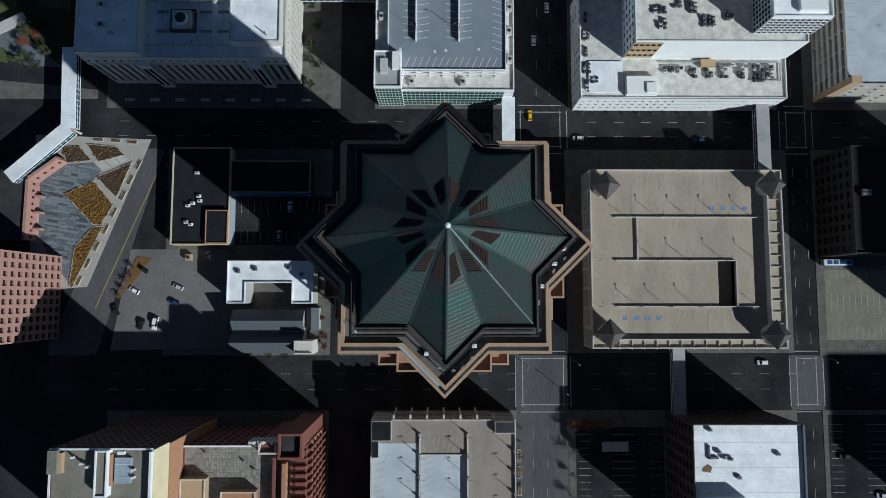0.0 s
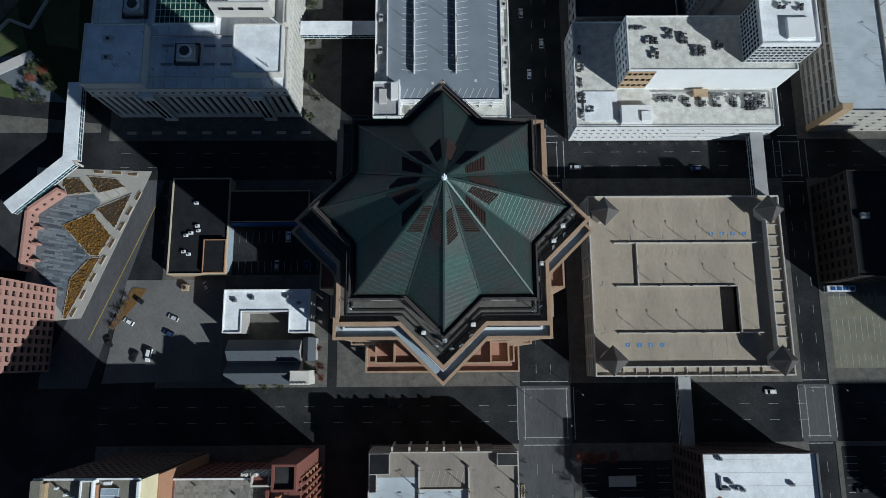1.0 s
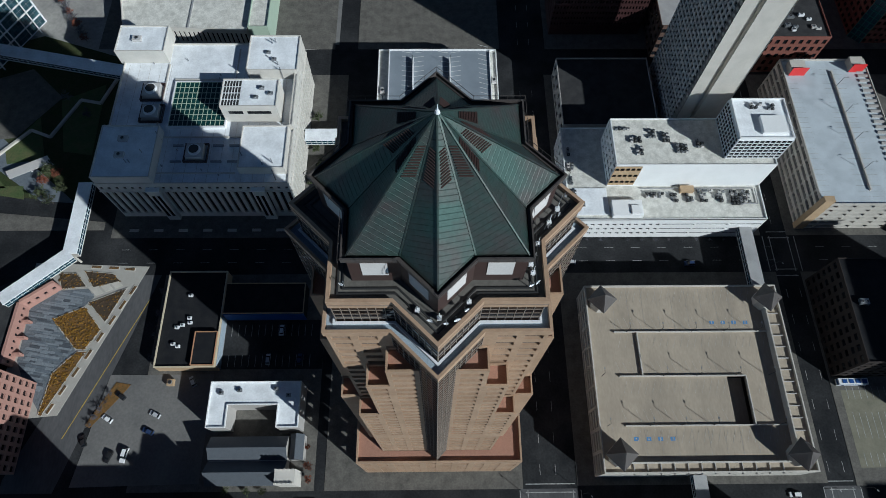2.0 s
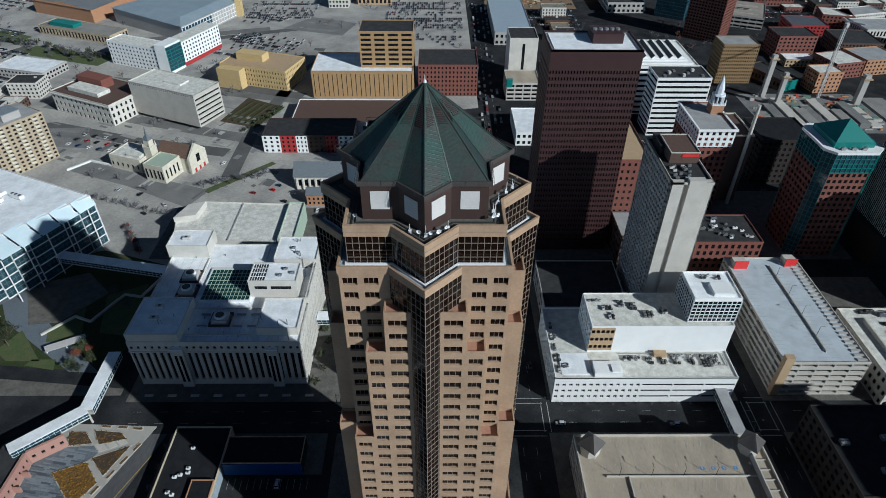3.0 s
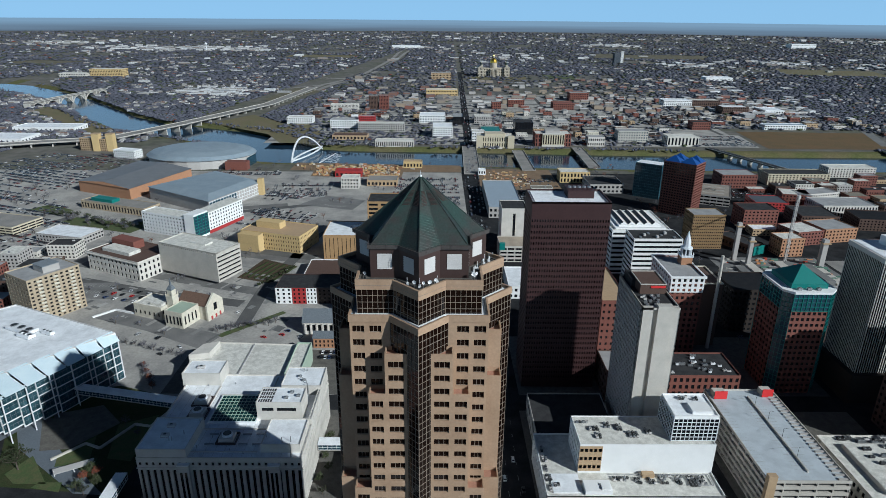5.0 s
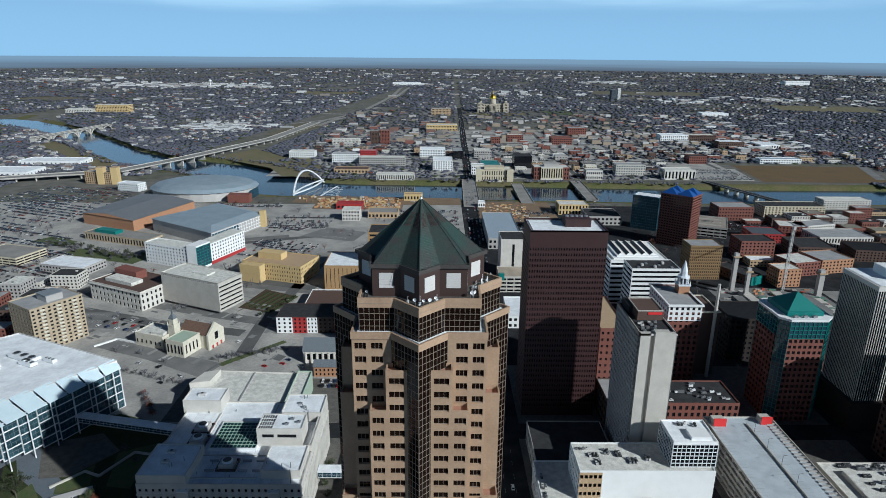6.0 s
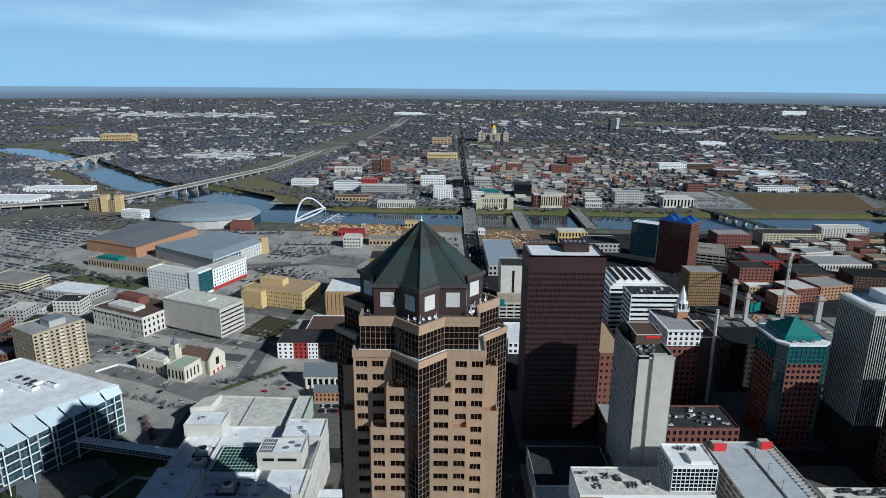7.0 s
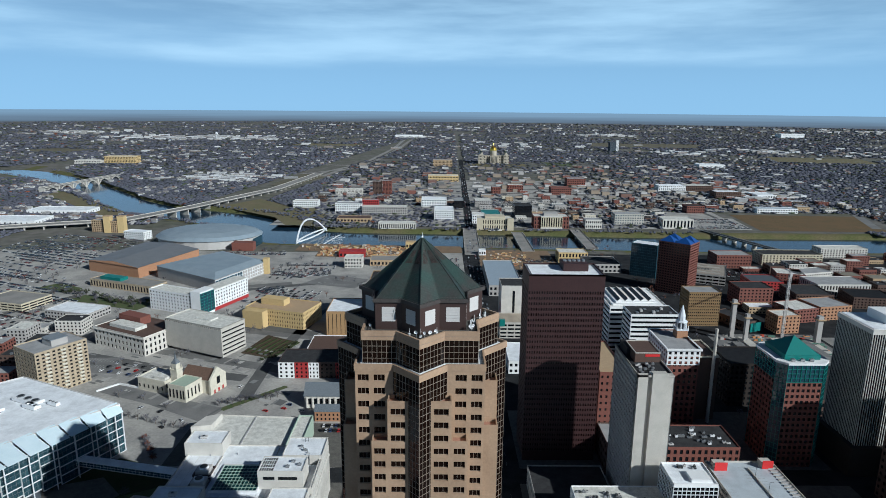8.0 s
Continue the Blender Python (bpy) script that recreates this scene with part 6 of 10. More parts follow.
# ---------------------------------------------------------------- buildings behind the start of the walk
def build_brick_pair():
    # Shade of the north face is put into the body's brown brick colour.
    b = block("cream_office_tower", "cream tower with grey roof, white copings and shade put into its brown walls", -128.5, -122, -95, -58.3, 57, brown_brick, olive_roof, 12, 14, 20, 0.5, 0.45, category="office building")
    part("coping", Shape().ramp_wall(rect(-128.7, -122, -94.8, -58.1), 57, 57.3, 0.6, white_wall), b)
    part("parapet", Shape().box(-95.4, -122, 56, -94.7, -59, 58.6, white_wall), b, "tall white parapet")
    part("penthouse", Shape().prism(rect(-112.4, -73, -108.7, -58.6), 56, 59, olive_roof).ramp_wall(rect(-112.6, -73.2, -108.5, -58.4), 56, 59.6, 0.45, white_wall), b)
    part("brick_band", Shape().box(-108.45, -70, 56, -107.9, -60, 58, orange_brick), b)
    k = part("skylight", Shape().box(-107.2, -69.3, 56, -101.8, -61.3, 57.2, gutter_blue), b, "pale blue glazed skylight")
    for i in range(5):
        part("glazing_bar", Shape().box(-107.2, -69.3 + i * 2, 57.2, -101.8, -69.18 + i * 2, 57.3, white_metal), k)
    part("roof_box", Shape().box(-128.3, -66, 56, -125.2, -58.5, 59, olive_roof), b)
    part("brick_band", Shape().box(-125.2, -66, 56, -124.2, -59.5, 58, tan_brick), b)
    part("lower_wing", Shape().prism(rect(-94.9, -122, -93.8, -59), 0, 46, orange_brick), b, "orange brick flank")
    part("upper_flank", Shape().box(-94.7, -122, 46.01, -94.2, -58.6, 57.1, cream_render), b, "cream rendered flank")
    for x, y in ((-121, -61), (-118, -63), (-116, -64), (-101, -65), (-101, -67.5), (-110.5, -62)):
        part("roof_vent", Shape().cyl(x, y, 56, 58.2, 0.45, 0.4, white_metal, 8), b)
    part("roof_vent", Shape().box(-106.5, -60.2, 56, -104.2, -59.2, 57.2, white_wall), b)
    b = block("red_brick_tower", "red brick building with ribbed flank and paved terrace roof", -93.7, -122, -49, -62.5, 35, red_brick, grey_roof, 14, 8, 21, 0.55, 0.5, category="office building")
    s = Shape()
    for i in range(36):
        for j in range(20):
            s.box(-92.9 + i * 1.02, -63.9 - j * 1.02, 34.1, -91.95 + i * 1.02, -62.95 - j * 1.02, 34.28, paver)
    part("roof_paver", s, b, "square grey roof pavers", kind="stuff")
    part("coping", Shape().box(-93.7, -62.9, 35, -64, -62.3, 35.3, white_wall), b)
    part("upper_storey", Shape().prism(rect(-93.6, -122, -84.5, -73.5), 34, 37.5, tan_brick).ramp_wall(rect(-93.6, -122, -84.5, -73.5), 37.5, 38, 0.4, limestone), b)
    part("upper_storey", Shape().prism(rect(-79, -122, -66.5, -78), 34, 37.5, orange_brick).ramp_wall(rect(-79, -122, -66.5, -78), 37.5, 38, 0.4, limestone), b)
    part("corner_turret", Shape().prism(rect(-58, -66, -49.4, -57), 0, 39, red_brick).ramp_wall(rect(-58, -66, -49.4, -57), 39, 41, 0.8, red_brick), b)
    part("turret_roof", Shape().prism(rect(-57, -65, -50.4, -58), 39, 39.4, dark_roof), b)
    part("corner_turret", Shape().prism(rect(-66, -65, -59.5, -60.5), 0, 36, red_brick).ramp_wall(rect(-66, -65, -59.5, -60.5), 36, 37.4, 0.6, limestone), b)
    for i in range(7):
        part("crown_pier", Shape().box(-69.5 + i * 1.6, -61.4, 30, -68.7 + i * 1.6, -60.3, 37.4 + (i % 2) * 0.8, limestone), b)
    part("spine_wall", Shape().box(-60.5, -122, 34, -59.5, -66, 38, red_brick), b)
    part("spine_wall", Shape().box(-57, -122, 34, -55.6, -68, 38.6, orange_brick), b)
    for i in range(21):
        y = -121 + i * 2.8
        part("buttress", Shape().box(-49.1, y, 0, -47.9, y + 1.0, 33 + (i % 2) * 1.4, red_brick), b)
        part("crown_pier", Shape().box(-52.5, y, 34, -48.8, y + 1.3, 37.2, red_brick).box(-54.6, y + 0.1, 34, -52.5, y + 1.2, 36.2, red_brick), b)
        for z in (8, 14, 20, 26):
            part("sill_block", Shape().box(-49.05, y + 1.0, z, -48.3, y + 2.8, z + 0.9, orange_brick), b)
    for x, y in ((-86, -65), (-72, -68), (-68, -71), (-62, -70)):
        part("roof_vent", Shape().cyl(x, y, 34, 35.4, 0.4, 0.35, steel, 8), b)


build_brick_pair()
b = block("white_roofed_building", "dark-walled building with a bright white roof", 94.9, -103.4, 136.8, -56.2, 29, bronze_clad, white_roof, 12, 8, 10, 0.6, 0.5)
part("penthouse", Shape().box(97.2, -103.2, 28, 114, -83, 32.5, white_wall).ramp_wall(rect(97.2, -103.2, 114, -83), 32.5, 33.1, 0.4, white_wall), b)
part("flue_pit", Shape().box(100.5, -69, 28.2, 104.3, -68.2, 29, slab_dark).box(100.5, -69, 28.2, 101.2, -64, 29, slab_dark), b)
part("roof_edge_band", Shape().box(136.4, -103.4, 28.4, 137.2, -56.4, 29.3, slab_dark), b, "dark roof edge trim")
for k in range(6):
    part("roof_seam", Shape().box(95.3, -81.5 + k * 4.6, 28.2, 136.4, -81.4 + k * 4.6, 28.23, louvre_grey), b)
part("roof_stain", Shape().poly([(98, -73.6, 28.24), (101.5, -74.2, 28.24), (102, -72, 28.24), (100.5, -71, 28.24), (98.6, -72.2, 28.24)], earth), b, "rust stain on the white roof")
for x, y in ((101.4, -58.2), (104.6, -66.4), (106.5, -68.4), (112, -75.8), (127, -67.2), (109, -69)):
    roof_unit(x, y, 28.2, 1.6, 1.2, 1.1, steel)
sheet("parking_lot", rect(57, -150, 94, -63), 0.2, asphalt, "dark asphalt parking lot with stall lines", "parking lot")
stripes("stall_marking", road_paint, "faded white stall lines", [(x, -66 - i * 2.8, x + 5, -66 - i * 2.8, 0.14) for i in range(24) for x in (58, 72, 77, 88)], 0.22)
sheet("planting_bed", rect(68, -73, 79, -69), 0.5, concrete, "concrete ramp kerb in a parking lot", "kerb", 0.3)
for i in range(9):
    tree("russet" if i < 4 else "bare", 56.5 + i * 4.2 if i < 4 else 55, -61 if i < 4 else -64 - (i - 4) * 9, 0.7)
for i in range(9):
    tree("bare", 32.5, -62 - i * 6, 0.5)
sheet("parking_lot", rect(165.5, -26.5, 262, 3.5), 0.2, olive_lot, "olive-grey concrete parking lot with white stall lines", "parking lot")
stripes("stall_marking", road_paint, "white stall lines on pale concrete", [(168 + i * 2.6, y, 168 + i * 2.6, y + 5, 0.2) for i in range(30) for y in (-26, -15.5, -10.3, 0)], 0.22)
sheet("parking_lot", rect(164, -150, 262, -58), 0.2, asphalt, "asphalt parking lot with marked stalls", "parking lot")
stripes("stall_marking", road_paint, "white stall lines on asphalt", [(x, -62 - i * 2.8, x + 5, -62 - i * 2.8, 0.14) for i in range(24) for x in (165, 180, 185)], 0.22)
car(2, 185, -91, 90, 0.22), car(1, 170, -75, 90, 0.22)
b = block("dark_office_block", "dark mid-rise block with a cluttered black roof", 163, 9, 215, 52, 25, dark_brick, tar_and_shade, 12, 6, 10, 0.6, 0.5)
for x, y in ((168, 33), (178, 20), (186, 35), (195, 27)):
    roof_unit(x, y, 24.3, 3.5, 2.4, 1.6, steel, 0, 2)
v = thing("bus", 170, 6.5, 0.2, "blue and white city bus parked at the kerb", "bus")
part("body", Shape().box(164, 5.3, 0.5, 176, 7.8, 3.1, white_metal), v)
part("side_band", Shape().box(163.95, 5.26, 1.5, 176.05, 7.84, 2.4, blue_metal), v)
for i in range(4):
    part("roof_hatch", Shape().box(165.5 + i * 2.7, 5.8, 3.1, 167.3 + i * 2.7, 7.3, 3.35, blue_metal), v)
for x in (166.5, 173.5):
    for y in (5.25, 7.6):
        ring = [(x + 0.5 * math.cos(a * 0.628), 0.75 + 0.5 * math.sin(a * 0.628)) for a in range(10)]
        part("wheel", Shape().solid([(p, y, z) for p, z in ring], [(p, y + 0.25, z) for p, z in ring], rubber, True, True), v)

# ---------------------------------------------------------------- streets round the tower: markings, cars, trees
lines = []
for y in (65, -44):
    for x in range(-140, 260, 12):
        if not (28 < x < 58 or 148 < x < 164):
            lines += [(x, y - 3.2, x + 4, y - 3.2, 0.15), (x, y + 3.2, x + 4, y + 3.2, 0.15)]
for cx in (43.5, 156):
    for y in list(range(-140, -60, 12)) + list(range(-28, 50, 12)) + list(range(80, 160, 12)) + list(range(186, 700, 12)):
        lines += [(cx + 0.018 * y - 3, y, cx + 0.018 * y - 3, y + 4, 0.15), (cx + 0.018 * y + 3, y, cx + 0.018 * y + 3, y + 4, 0.15)]
stripes("lane_marking", road_paint, "broken white lane lines on asphalt", lines)
lines = []
for cx, w in ((43.5, 9.5), (156, 5)):
    for cy, h in ((65, 8.5), (-44, 10.5)):
        for o in (-1, 1):
            lines += [(cx - w, cy + o * (h + 2.2), cx + w, cy + o * (h + 2.2), 0.35), (cx - w, cy + o * (h - 0.8), cx + w, cy + o * (h - 0.8), 0.35),
                      (cx + o * (w + 2.2), cy - h, cx + o * (w + 2.2), cy + h, 0.35), (cx + o * (w - 0.8), cy - h, cx + o * (w - 0.8), cy + h, 0.35)]
stripes("crossing_marking", road_paint, "white crossing lines at a junction", lines, 0.06)
stripes("centre_marking", yellow_paint, "double yellow centre line on a diagonal street", [(-123 - 24 * k / 6, 45 - 58 * k / 6, -123 - 24 * (k + 1) / 6, 45 - 58 * (k + 1) / 6, 0.3) for k in range(6)], 0.06)
for k, x, y, a in ((6, 39, 71, 0), (0, 47, 120, 0), (2, 38, 135, 0), (1, 50, 96, 180), (0, 41, 105, 0), (3, 113, 60, 90), (0, 137, -36, 90), (2, 60, 61, 90), (1, -20, -40, 90)):
    car(k, x, y, a)
for i in range(13):
    tree("bare", 62 + i * 6.2, 71.5, 0.28)
for x, y in ((35, -36), (51, -47), (-47.5, 58), (34, 58), (52, 71), (-45, 72), (149, 58), (163, -34), (149, -34), (56, -35)):
    lamp_post(x, y, 0.03, 45, 8)
for i in range(8):
    sheet("planter_box", rect(-138 + i * 11, 77, -134 + i * 11, 78.2), 0.7, concrete, "low concrete planter on the pavement", "planter", 0.5)
for i in range(7):
    tree("green", -57 + (i % 2) * 3, 84 + i * 9, 0.7)

# ---------------------------------------------------------------- towers south-east of the star tower
def build_rust_tower():
    b = thing("rust_steel_tower", 84, 208, 0, "dark red weathered-steel office tower with a white flat roof", "skyscraper")
    ring = rect(60.5, 193, 108, 223)
    s, panes = Shape(), []
    for i, n in enumerate((30, 18, 30, 18)):
        a, c = ring[i], ring[(i + 1) % 4]
        s.poly([(*a, 0), (*c, 0), (*c, 6), (*a, 6)], oxblood)
        grid_wall(s, panes, a, c, 6, 118, n, 31, 0.5, 0.52, 0.5, oxblood)
        s.poly([(*a, 118), (*c, 118), (*c, 128), (*a, 128)], oxblood)
    s.ramp_wall(ring, 127, 128, 0.6, oxblood)
    part("wall", s, b)
    set_panes(panes, b, dark_glass, None, 0, 0)
    part("roof", Shape().prism(inset(ring, 0.6), 126.4, 127, white_roof), b)
    part("plant_room", Shape().box(84, 205, 127, 100, 219, 132, oxblood), b)
    for i in range(5):
        part("cooling_fan", Shape().cyl(86 + i * 3, 212, 132, 133, 1.2, 1.1, steel, 10), b)
    part("roof_rail", Shape().ramp_wall(inset(ring, 2.0), 127, 127.5, 0.15, grey_roof), b)


build_rust_tower()


def build_slab():
    b = thing("slab_hotel", 118, 143, 0, "pale concrete slab tower with blank end wall and gridded side", "hotel")
    x0, x1, y0, y1, h = 109, 128, 121.5, 166, 93.5
    s, panes = Shape(), []
    grid_wall(s, panes, (x0, y1), (x0, y0), 6, h - 2, 16, 28, 0.62, 0.6, 0.5, grey_wall)
    grid_wall(s, panes, (x1, y0), (x1, y1), 6, h - 2, 16, 28, 0.62, 0.6, 0.5, grey_wall)
    for a, c in (((x0, y1), (x0, y0)), ((x1, y0), (x1, y1))):
        s.poly([(*a, 0), (*c, 0), (*c, 6), (*a, 6)], concrete)
        s.poly([(*a, h - 2), (*c, h - 2), (*c, h), (*a, h)], concrete)
    s.poly([(x0, y1, 0), (x1, y1, 0), (x1, y1, h), (x0, y1, h)], concrete)
    s.ramp_wall(rect(x0, y0, x1, y1), h - 1, h, 0.4, concrete)
    part("wall", s, b)
    set_panes(panes, b, dark_glass, None, 0, 0)
    # blank end in upright strips, the middle one set back
    for xa, xb, dy in ((x0, 114.2, 0.0), (114.2, 116.4, 1.6), (116.4, 124.0, -0.5), (124.0, x1, 0.3)):
        part("end_panel", Shape().box(xa, y0 + dy, 0, xb, y0 + 3, h + (1.2 if dy < 0 else 0), concrete), b)
    part("roof", Shape().prism(rect(x0 + 0.4, y0 + 3, x1 - 0.4, y1 - 0.4), h - 1.6, h - 1, dark_roof), b)
    part("plant_room", Shape().box(113, 141, h - 1, 127, 160, h + 4.2, brown_brick).ramp_wall(rect(113, 141, 127, 160), h + 4.2, h + 4.7, 0.4, concrete), b)
    part("lift_room", Shape().box(111, 150, h - 1, 120, 164, h + 3.5, dark_roof), b)
    part("sign_band", Shape().box(118.5, 140.7, h + 2.4, 126.3, 140.98, h + 3.7, red_paint), b, "plain red sign band")
    rng = random.Random(8)
    for i in range(14):
        roof_unit(rng.uniform(111, 126), rng.uniform(126, 138), h - 1, 1.6, 1.2, rng.uniform(0.8, 1.6), rng.choice((steel, louvre_grey)))


build_slab()


def build_green_tower():
    b = thing("green_roofed_tower", 237, 205, 0, "red brick tower with teal glass corners and teal pyramid roof", "skyscraper")
    ring = [(221, 192), (226, 187), (249, 187), (254, 192), (254, 218), (249, 223), (226, 223), (221, 218)]
    panes = []
    g, m = Shape(), Shape()
    for i in range(8):
        a, c = ring[i], ring[(i + 1) % 8]
        if i % 2:
            s = Shape()
            grid_wall(s, panes, a, c, 0, 60, 7, 15, 0.6, 0.55, 0.4, red_brick)
            part("wall", s, b)
            curtain(g, m, a, c, 60, 71.5, 8, 4, blue_glass, teal_metal, 0.35)
        else:
            curtain(g, m, a, c, 0, 71.5, 3, 22, blue_glass, teal_metal, 0.3)
    part("wall_cap", Shape().prism(inset(ring, 0.6), 59.6, 60, red_brick), b)
    set_panes(panes, b, dark_glass, None, 0, 0)
    part("glazing", g, b, "teal glazing")
    part("mullion_grid", m, b, "teal metal grid")
    part("roof", Shape().prism(inset(ring, -0.5), 71.5, 73, white_wall), b)
    base, top = rect(226.5, 193, 248.5, 217), (237.5, 205, 85)
    s = Shape().prism(rect(226, 192.5, 249, 217.5), 73, 76, teal_metal)
    for i in range(4):
        s.poly([(*base[i], 76), (*base[(i + 1) % 4], 76), top], teal_metal)
    part("pyramid_roof", s, b, "teal metal pyramid")
    for x in (230, 236, 242):
        roof_unit(x, 190, 73, 2.6, 1.6, 1.6, steel)


build_green_tower()


def build_striped():
    b = thing("striped_tower", 292, 200, 0, "tall tower with close white vertical ribs over black glass", "skyscraper")
    x0, y0, x1, y1, h = 271, 180, 318, 214, 98
    ring = rect(x0, y0, x1, y1)
    part("glazing", Shape().prism(ring, 20, h - 3, black_glass), b, "black glass")
    for i in range(4):
        a, c = Vector(ring[i]), Vector(ring[(i + 1) % 4])
        u = (c - a).normalized()
        n = Vector((u.y, -u.x))
        k = int((c - a).length / 1.45)
        s = Shape()
        for j in range(k + 1):
            p = a + (c - a) * j / k
            q = [p - u * 0.17, p + u * 0.17, p + u * 0.17 + n * 0.35, p - u * 0.17 + n * 0.35]
            s.prism([tuple(v) for v in q], 20, h - 3, limestone)
        part("rib", s, b, "white stone ribs", kind="stuff")
    part("top_band", Shape().prism(inset(ring, -0.7), h - 3, h, limestone, True), b)
    part("roof", Shape().prism(inset(ring, 1), h, h + 0.3, white_roof), b)
    part("plant_room", Shape().box(285, 190, h + 0.3, 310, 208, h + 6, white_wall), b)
    part("podium", Shape().prism(inset(ring, -4), 0, 20, dark_brick), b, "dark podium storeys")


build_striped()


def build_clock_block():
    b = block("ornate_office_block", "dark brick office block with white terracotta crown and spire tower", 168, 236, 191, 277, 62, red_brick, grey_roof, 6, 14, 10, 0.5, 0.55)
    s, panes = Shape(), []
    ring = rect(167.7, 235.7, 191.3, 277.3)
    for i in range(4):
        grid_wall(s, panes, ring[i], ring[(i + 1) % 4], 50, 61, 6 if i % 2 == 0 else 10, 3, 0.5, 0.6, 0.4, white_wall)
    part("crown_band", s, b, "white terracotta upper storeys")
    set_panes(panes, b, dark_glass, None, 0, 80)
    part("cornice", Shape().ramp_wall(inset(ring, -0.9), 61, 62.4, 1.3, white_wall), b)
    x, y = 187, 264
    part("tower", Shape().box(x - 4, y - 4, 55, x + 4, y + 4, 67, orange_brick), b)
    part("belfry", Shape().box(x - 4.4, y - 4.4, 67, x + 4.4, y + 4.4, 68, spire_white).cyl(x, y, 68, 73, 2.6, 2.6, slab_dark, 8), b)
    for k in range(8):
        a = k * math.pi / 4 + 0.39
        part("belfry_column", Shape().cyl(x + 3.6 * math.cos(a), y + 3.6 * math.sin(a), 68, 73, 0.6, 0.5, spire_white, 6), b)
    part("belfry_cap", Shape().cyl(x, y, 73, 74, 4.6, 4.2, spire_white, 8), b)
    part("lantern", Shape().cyl(x, y, 74, 77.5, 2.9, 2.6, spire_white, 8), b)
    part("spire", Shape().cyl(x, y, 77.5, 86, 2.8, 0.2, spire_white, 8), b, "white spire")
    for sx in (-4, 4):
        for sy in (-4, 4):
            part("pinnacle", Shape().cyl(x + sx, y + sy, 68, 71.5, 0.6, 0.05, white_wall, 6), b)
    part("rear_wing", Shape().prism(rect(191.3, 250, 212, 284), 0, 50, brown_brick).ramp_wall(rect(191.3, 250, 212, 284), 50, 51, 0.6, cream_stone), b)
    part("chimney", Shape().cyl(206, 246, 0, 74, 1.3, 1.1, concrete, 10), b)


build_clock_block()
b = block("triangle_roofed_block", "tan and red brick block with a wedge-shaped roof", 112, 205, 130, 262, 58, red_brick, tan_brick, 5, 12, 14, 0.4, 0.4)
b = block("red_brick_block", "red brick block with dark roof plant", 146, 168, 192, 196, 25, red_brick, dark_roof, 12, 5, 7, 0.5, 0.6)
rng = random.Random(12)
for i in range(24):
    roof_unit(rng.uniform(149, 189), rng.uniform(171, 193), 24.2, rng.uniform(1.5, 4), rng.uniform(1, 2), rng.uniform(0.8, 1.8), rng.choice((steel, white_metal, louvre_grey)))
block("low_dark_block", "low dark building between towers", 60, 125, 105, 165, 14, grey_wall, dark_roof, 8, 2)
block("podium_block", "low grey podium building beside the towers", 112, 178, 145, 204, 22, brown_brick, grey_roof, 8, 4)
b = block("white_plant_roof_block", "white-roofed block crowded with rooftop machines", 213.5, 70, 262, 121, 17, limestone, cream_roof, 12, 3, 14, 0.5, 0.5)
part("raised_roof", Shape().box(222, 76, 16, 261, 112, 18.4, limestone).box(222.4, 76.4, 18.4, 260.6, 111.6, 18.5, cream_roof), b)
for i in range(34):
    roof_unit(rng.uniform(225, 258), rng.uniform(79, 109) if i % 2 else rng.uniform(114, 119), 18.5 if i % 2 else 16.2, rng.uniform(1.8, 5), rng.uniform(1.2, 2.4), rng.uniform(1, 2), rng.choice((steel, dark_roof, louvre_grey)), 0, 2)
b = block("striped_office", "white and dark banded office block with a dark roof", 176, 348, 219, 374, 50, white_wall, dark_roof, 1, 11, 1, 0.97, 0.45)
rng = random.Random(21)
for i in range(7):
    part("roof_box", Shape().box(182 + i * 5, 352 + (i % 3) * 5, 49, 184 + i * 5, 355 + (i % 3) * 5, 50.2 + (i % 2), (steel, louvre_grey)[i % 2]), b)
b = block("striped_office", "broad white banded office block with a stepped ridged roof", 168, 388, 224, 452, 44, white_wall, cream_roof, 1, 9, 1, 0.97, 0.45)
for k in range(2):
    part("roof_step", Shape().box(172 + k * 4, 393 + k * 4, 43 + k * 1.6, 220 - k * 4, 448 - k * 4, 44.6 + k * 1.6, white_wall), b)
for i in range(5):
    x = 178 + i * 7.6
    s = Shape().poly([(x, 399, 46.2), (x + 2.6, 399, 48.6), (x + 2.6, 441, 48.6), (x, 441, 46.2)], slab_dark)
    s.poly([(x + 2.6, 399, 48.6), (x + 7.2, 399, 46.2), (x + 7.2, 441, 46.2), (x + 2.6, 441, 48.6)], cream_roof)
    s.poly([(x, 399, 46.2), (x + 7.2, 399, 46.2), (x + 2.6, 399, 48.6)], white_wall)
    s.poly([(x, 441, 46.2), (x + 2.6, 441, 48.6), (x + 7.2, 441, 46.2)], white_wall)
    part("sawtooth_ridge", s, b, "sawtooth roof ridge, dark steep side and pale gentle side")
block("brown_brick_hotel", "brown brick hotel block with many small windows", 272, 457, 306, 482, 38, golden_brick, grey_roof, 16, 11, 9, 0.5, 0.5, category="hotel")
block("red_brick_hotel", "pinkish red brick block with regular windows", 358, 522, 398, 552, 24, red_brick, dark_roof, 9, 6, 6, 0.45, 0.5)
b = block("twin_tower", "dark red brick tower with blue pointed roofs", 292.4, 568.5, 322.4, 608.5, 66, red_brick, dark_roof, 9, 20, 12, 0.74, 0.62, depth=1.0, turn=48, category="apartment tower")
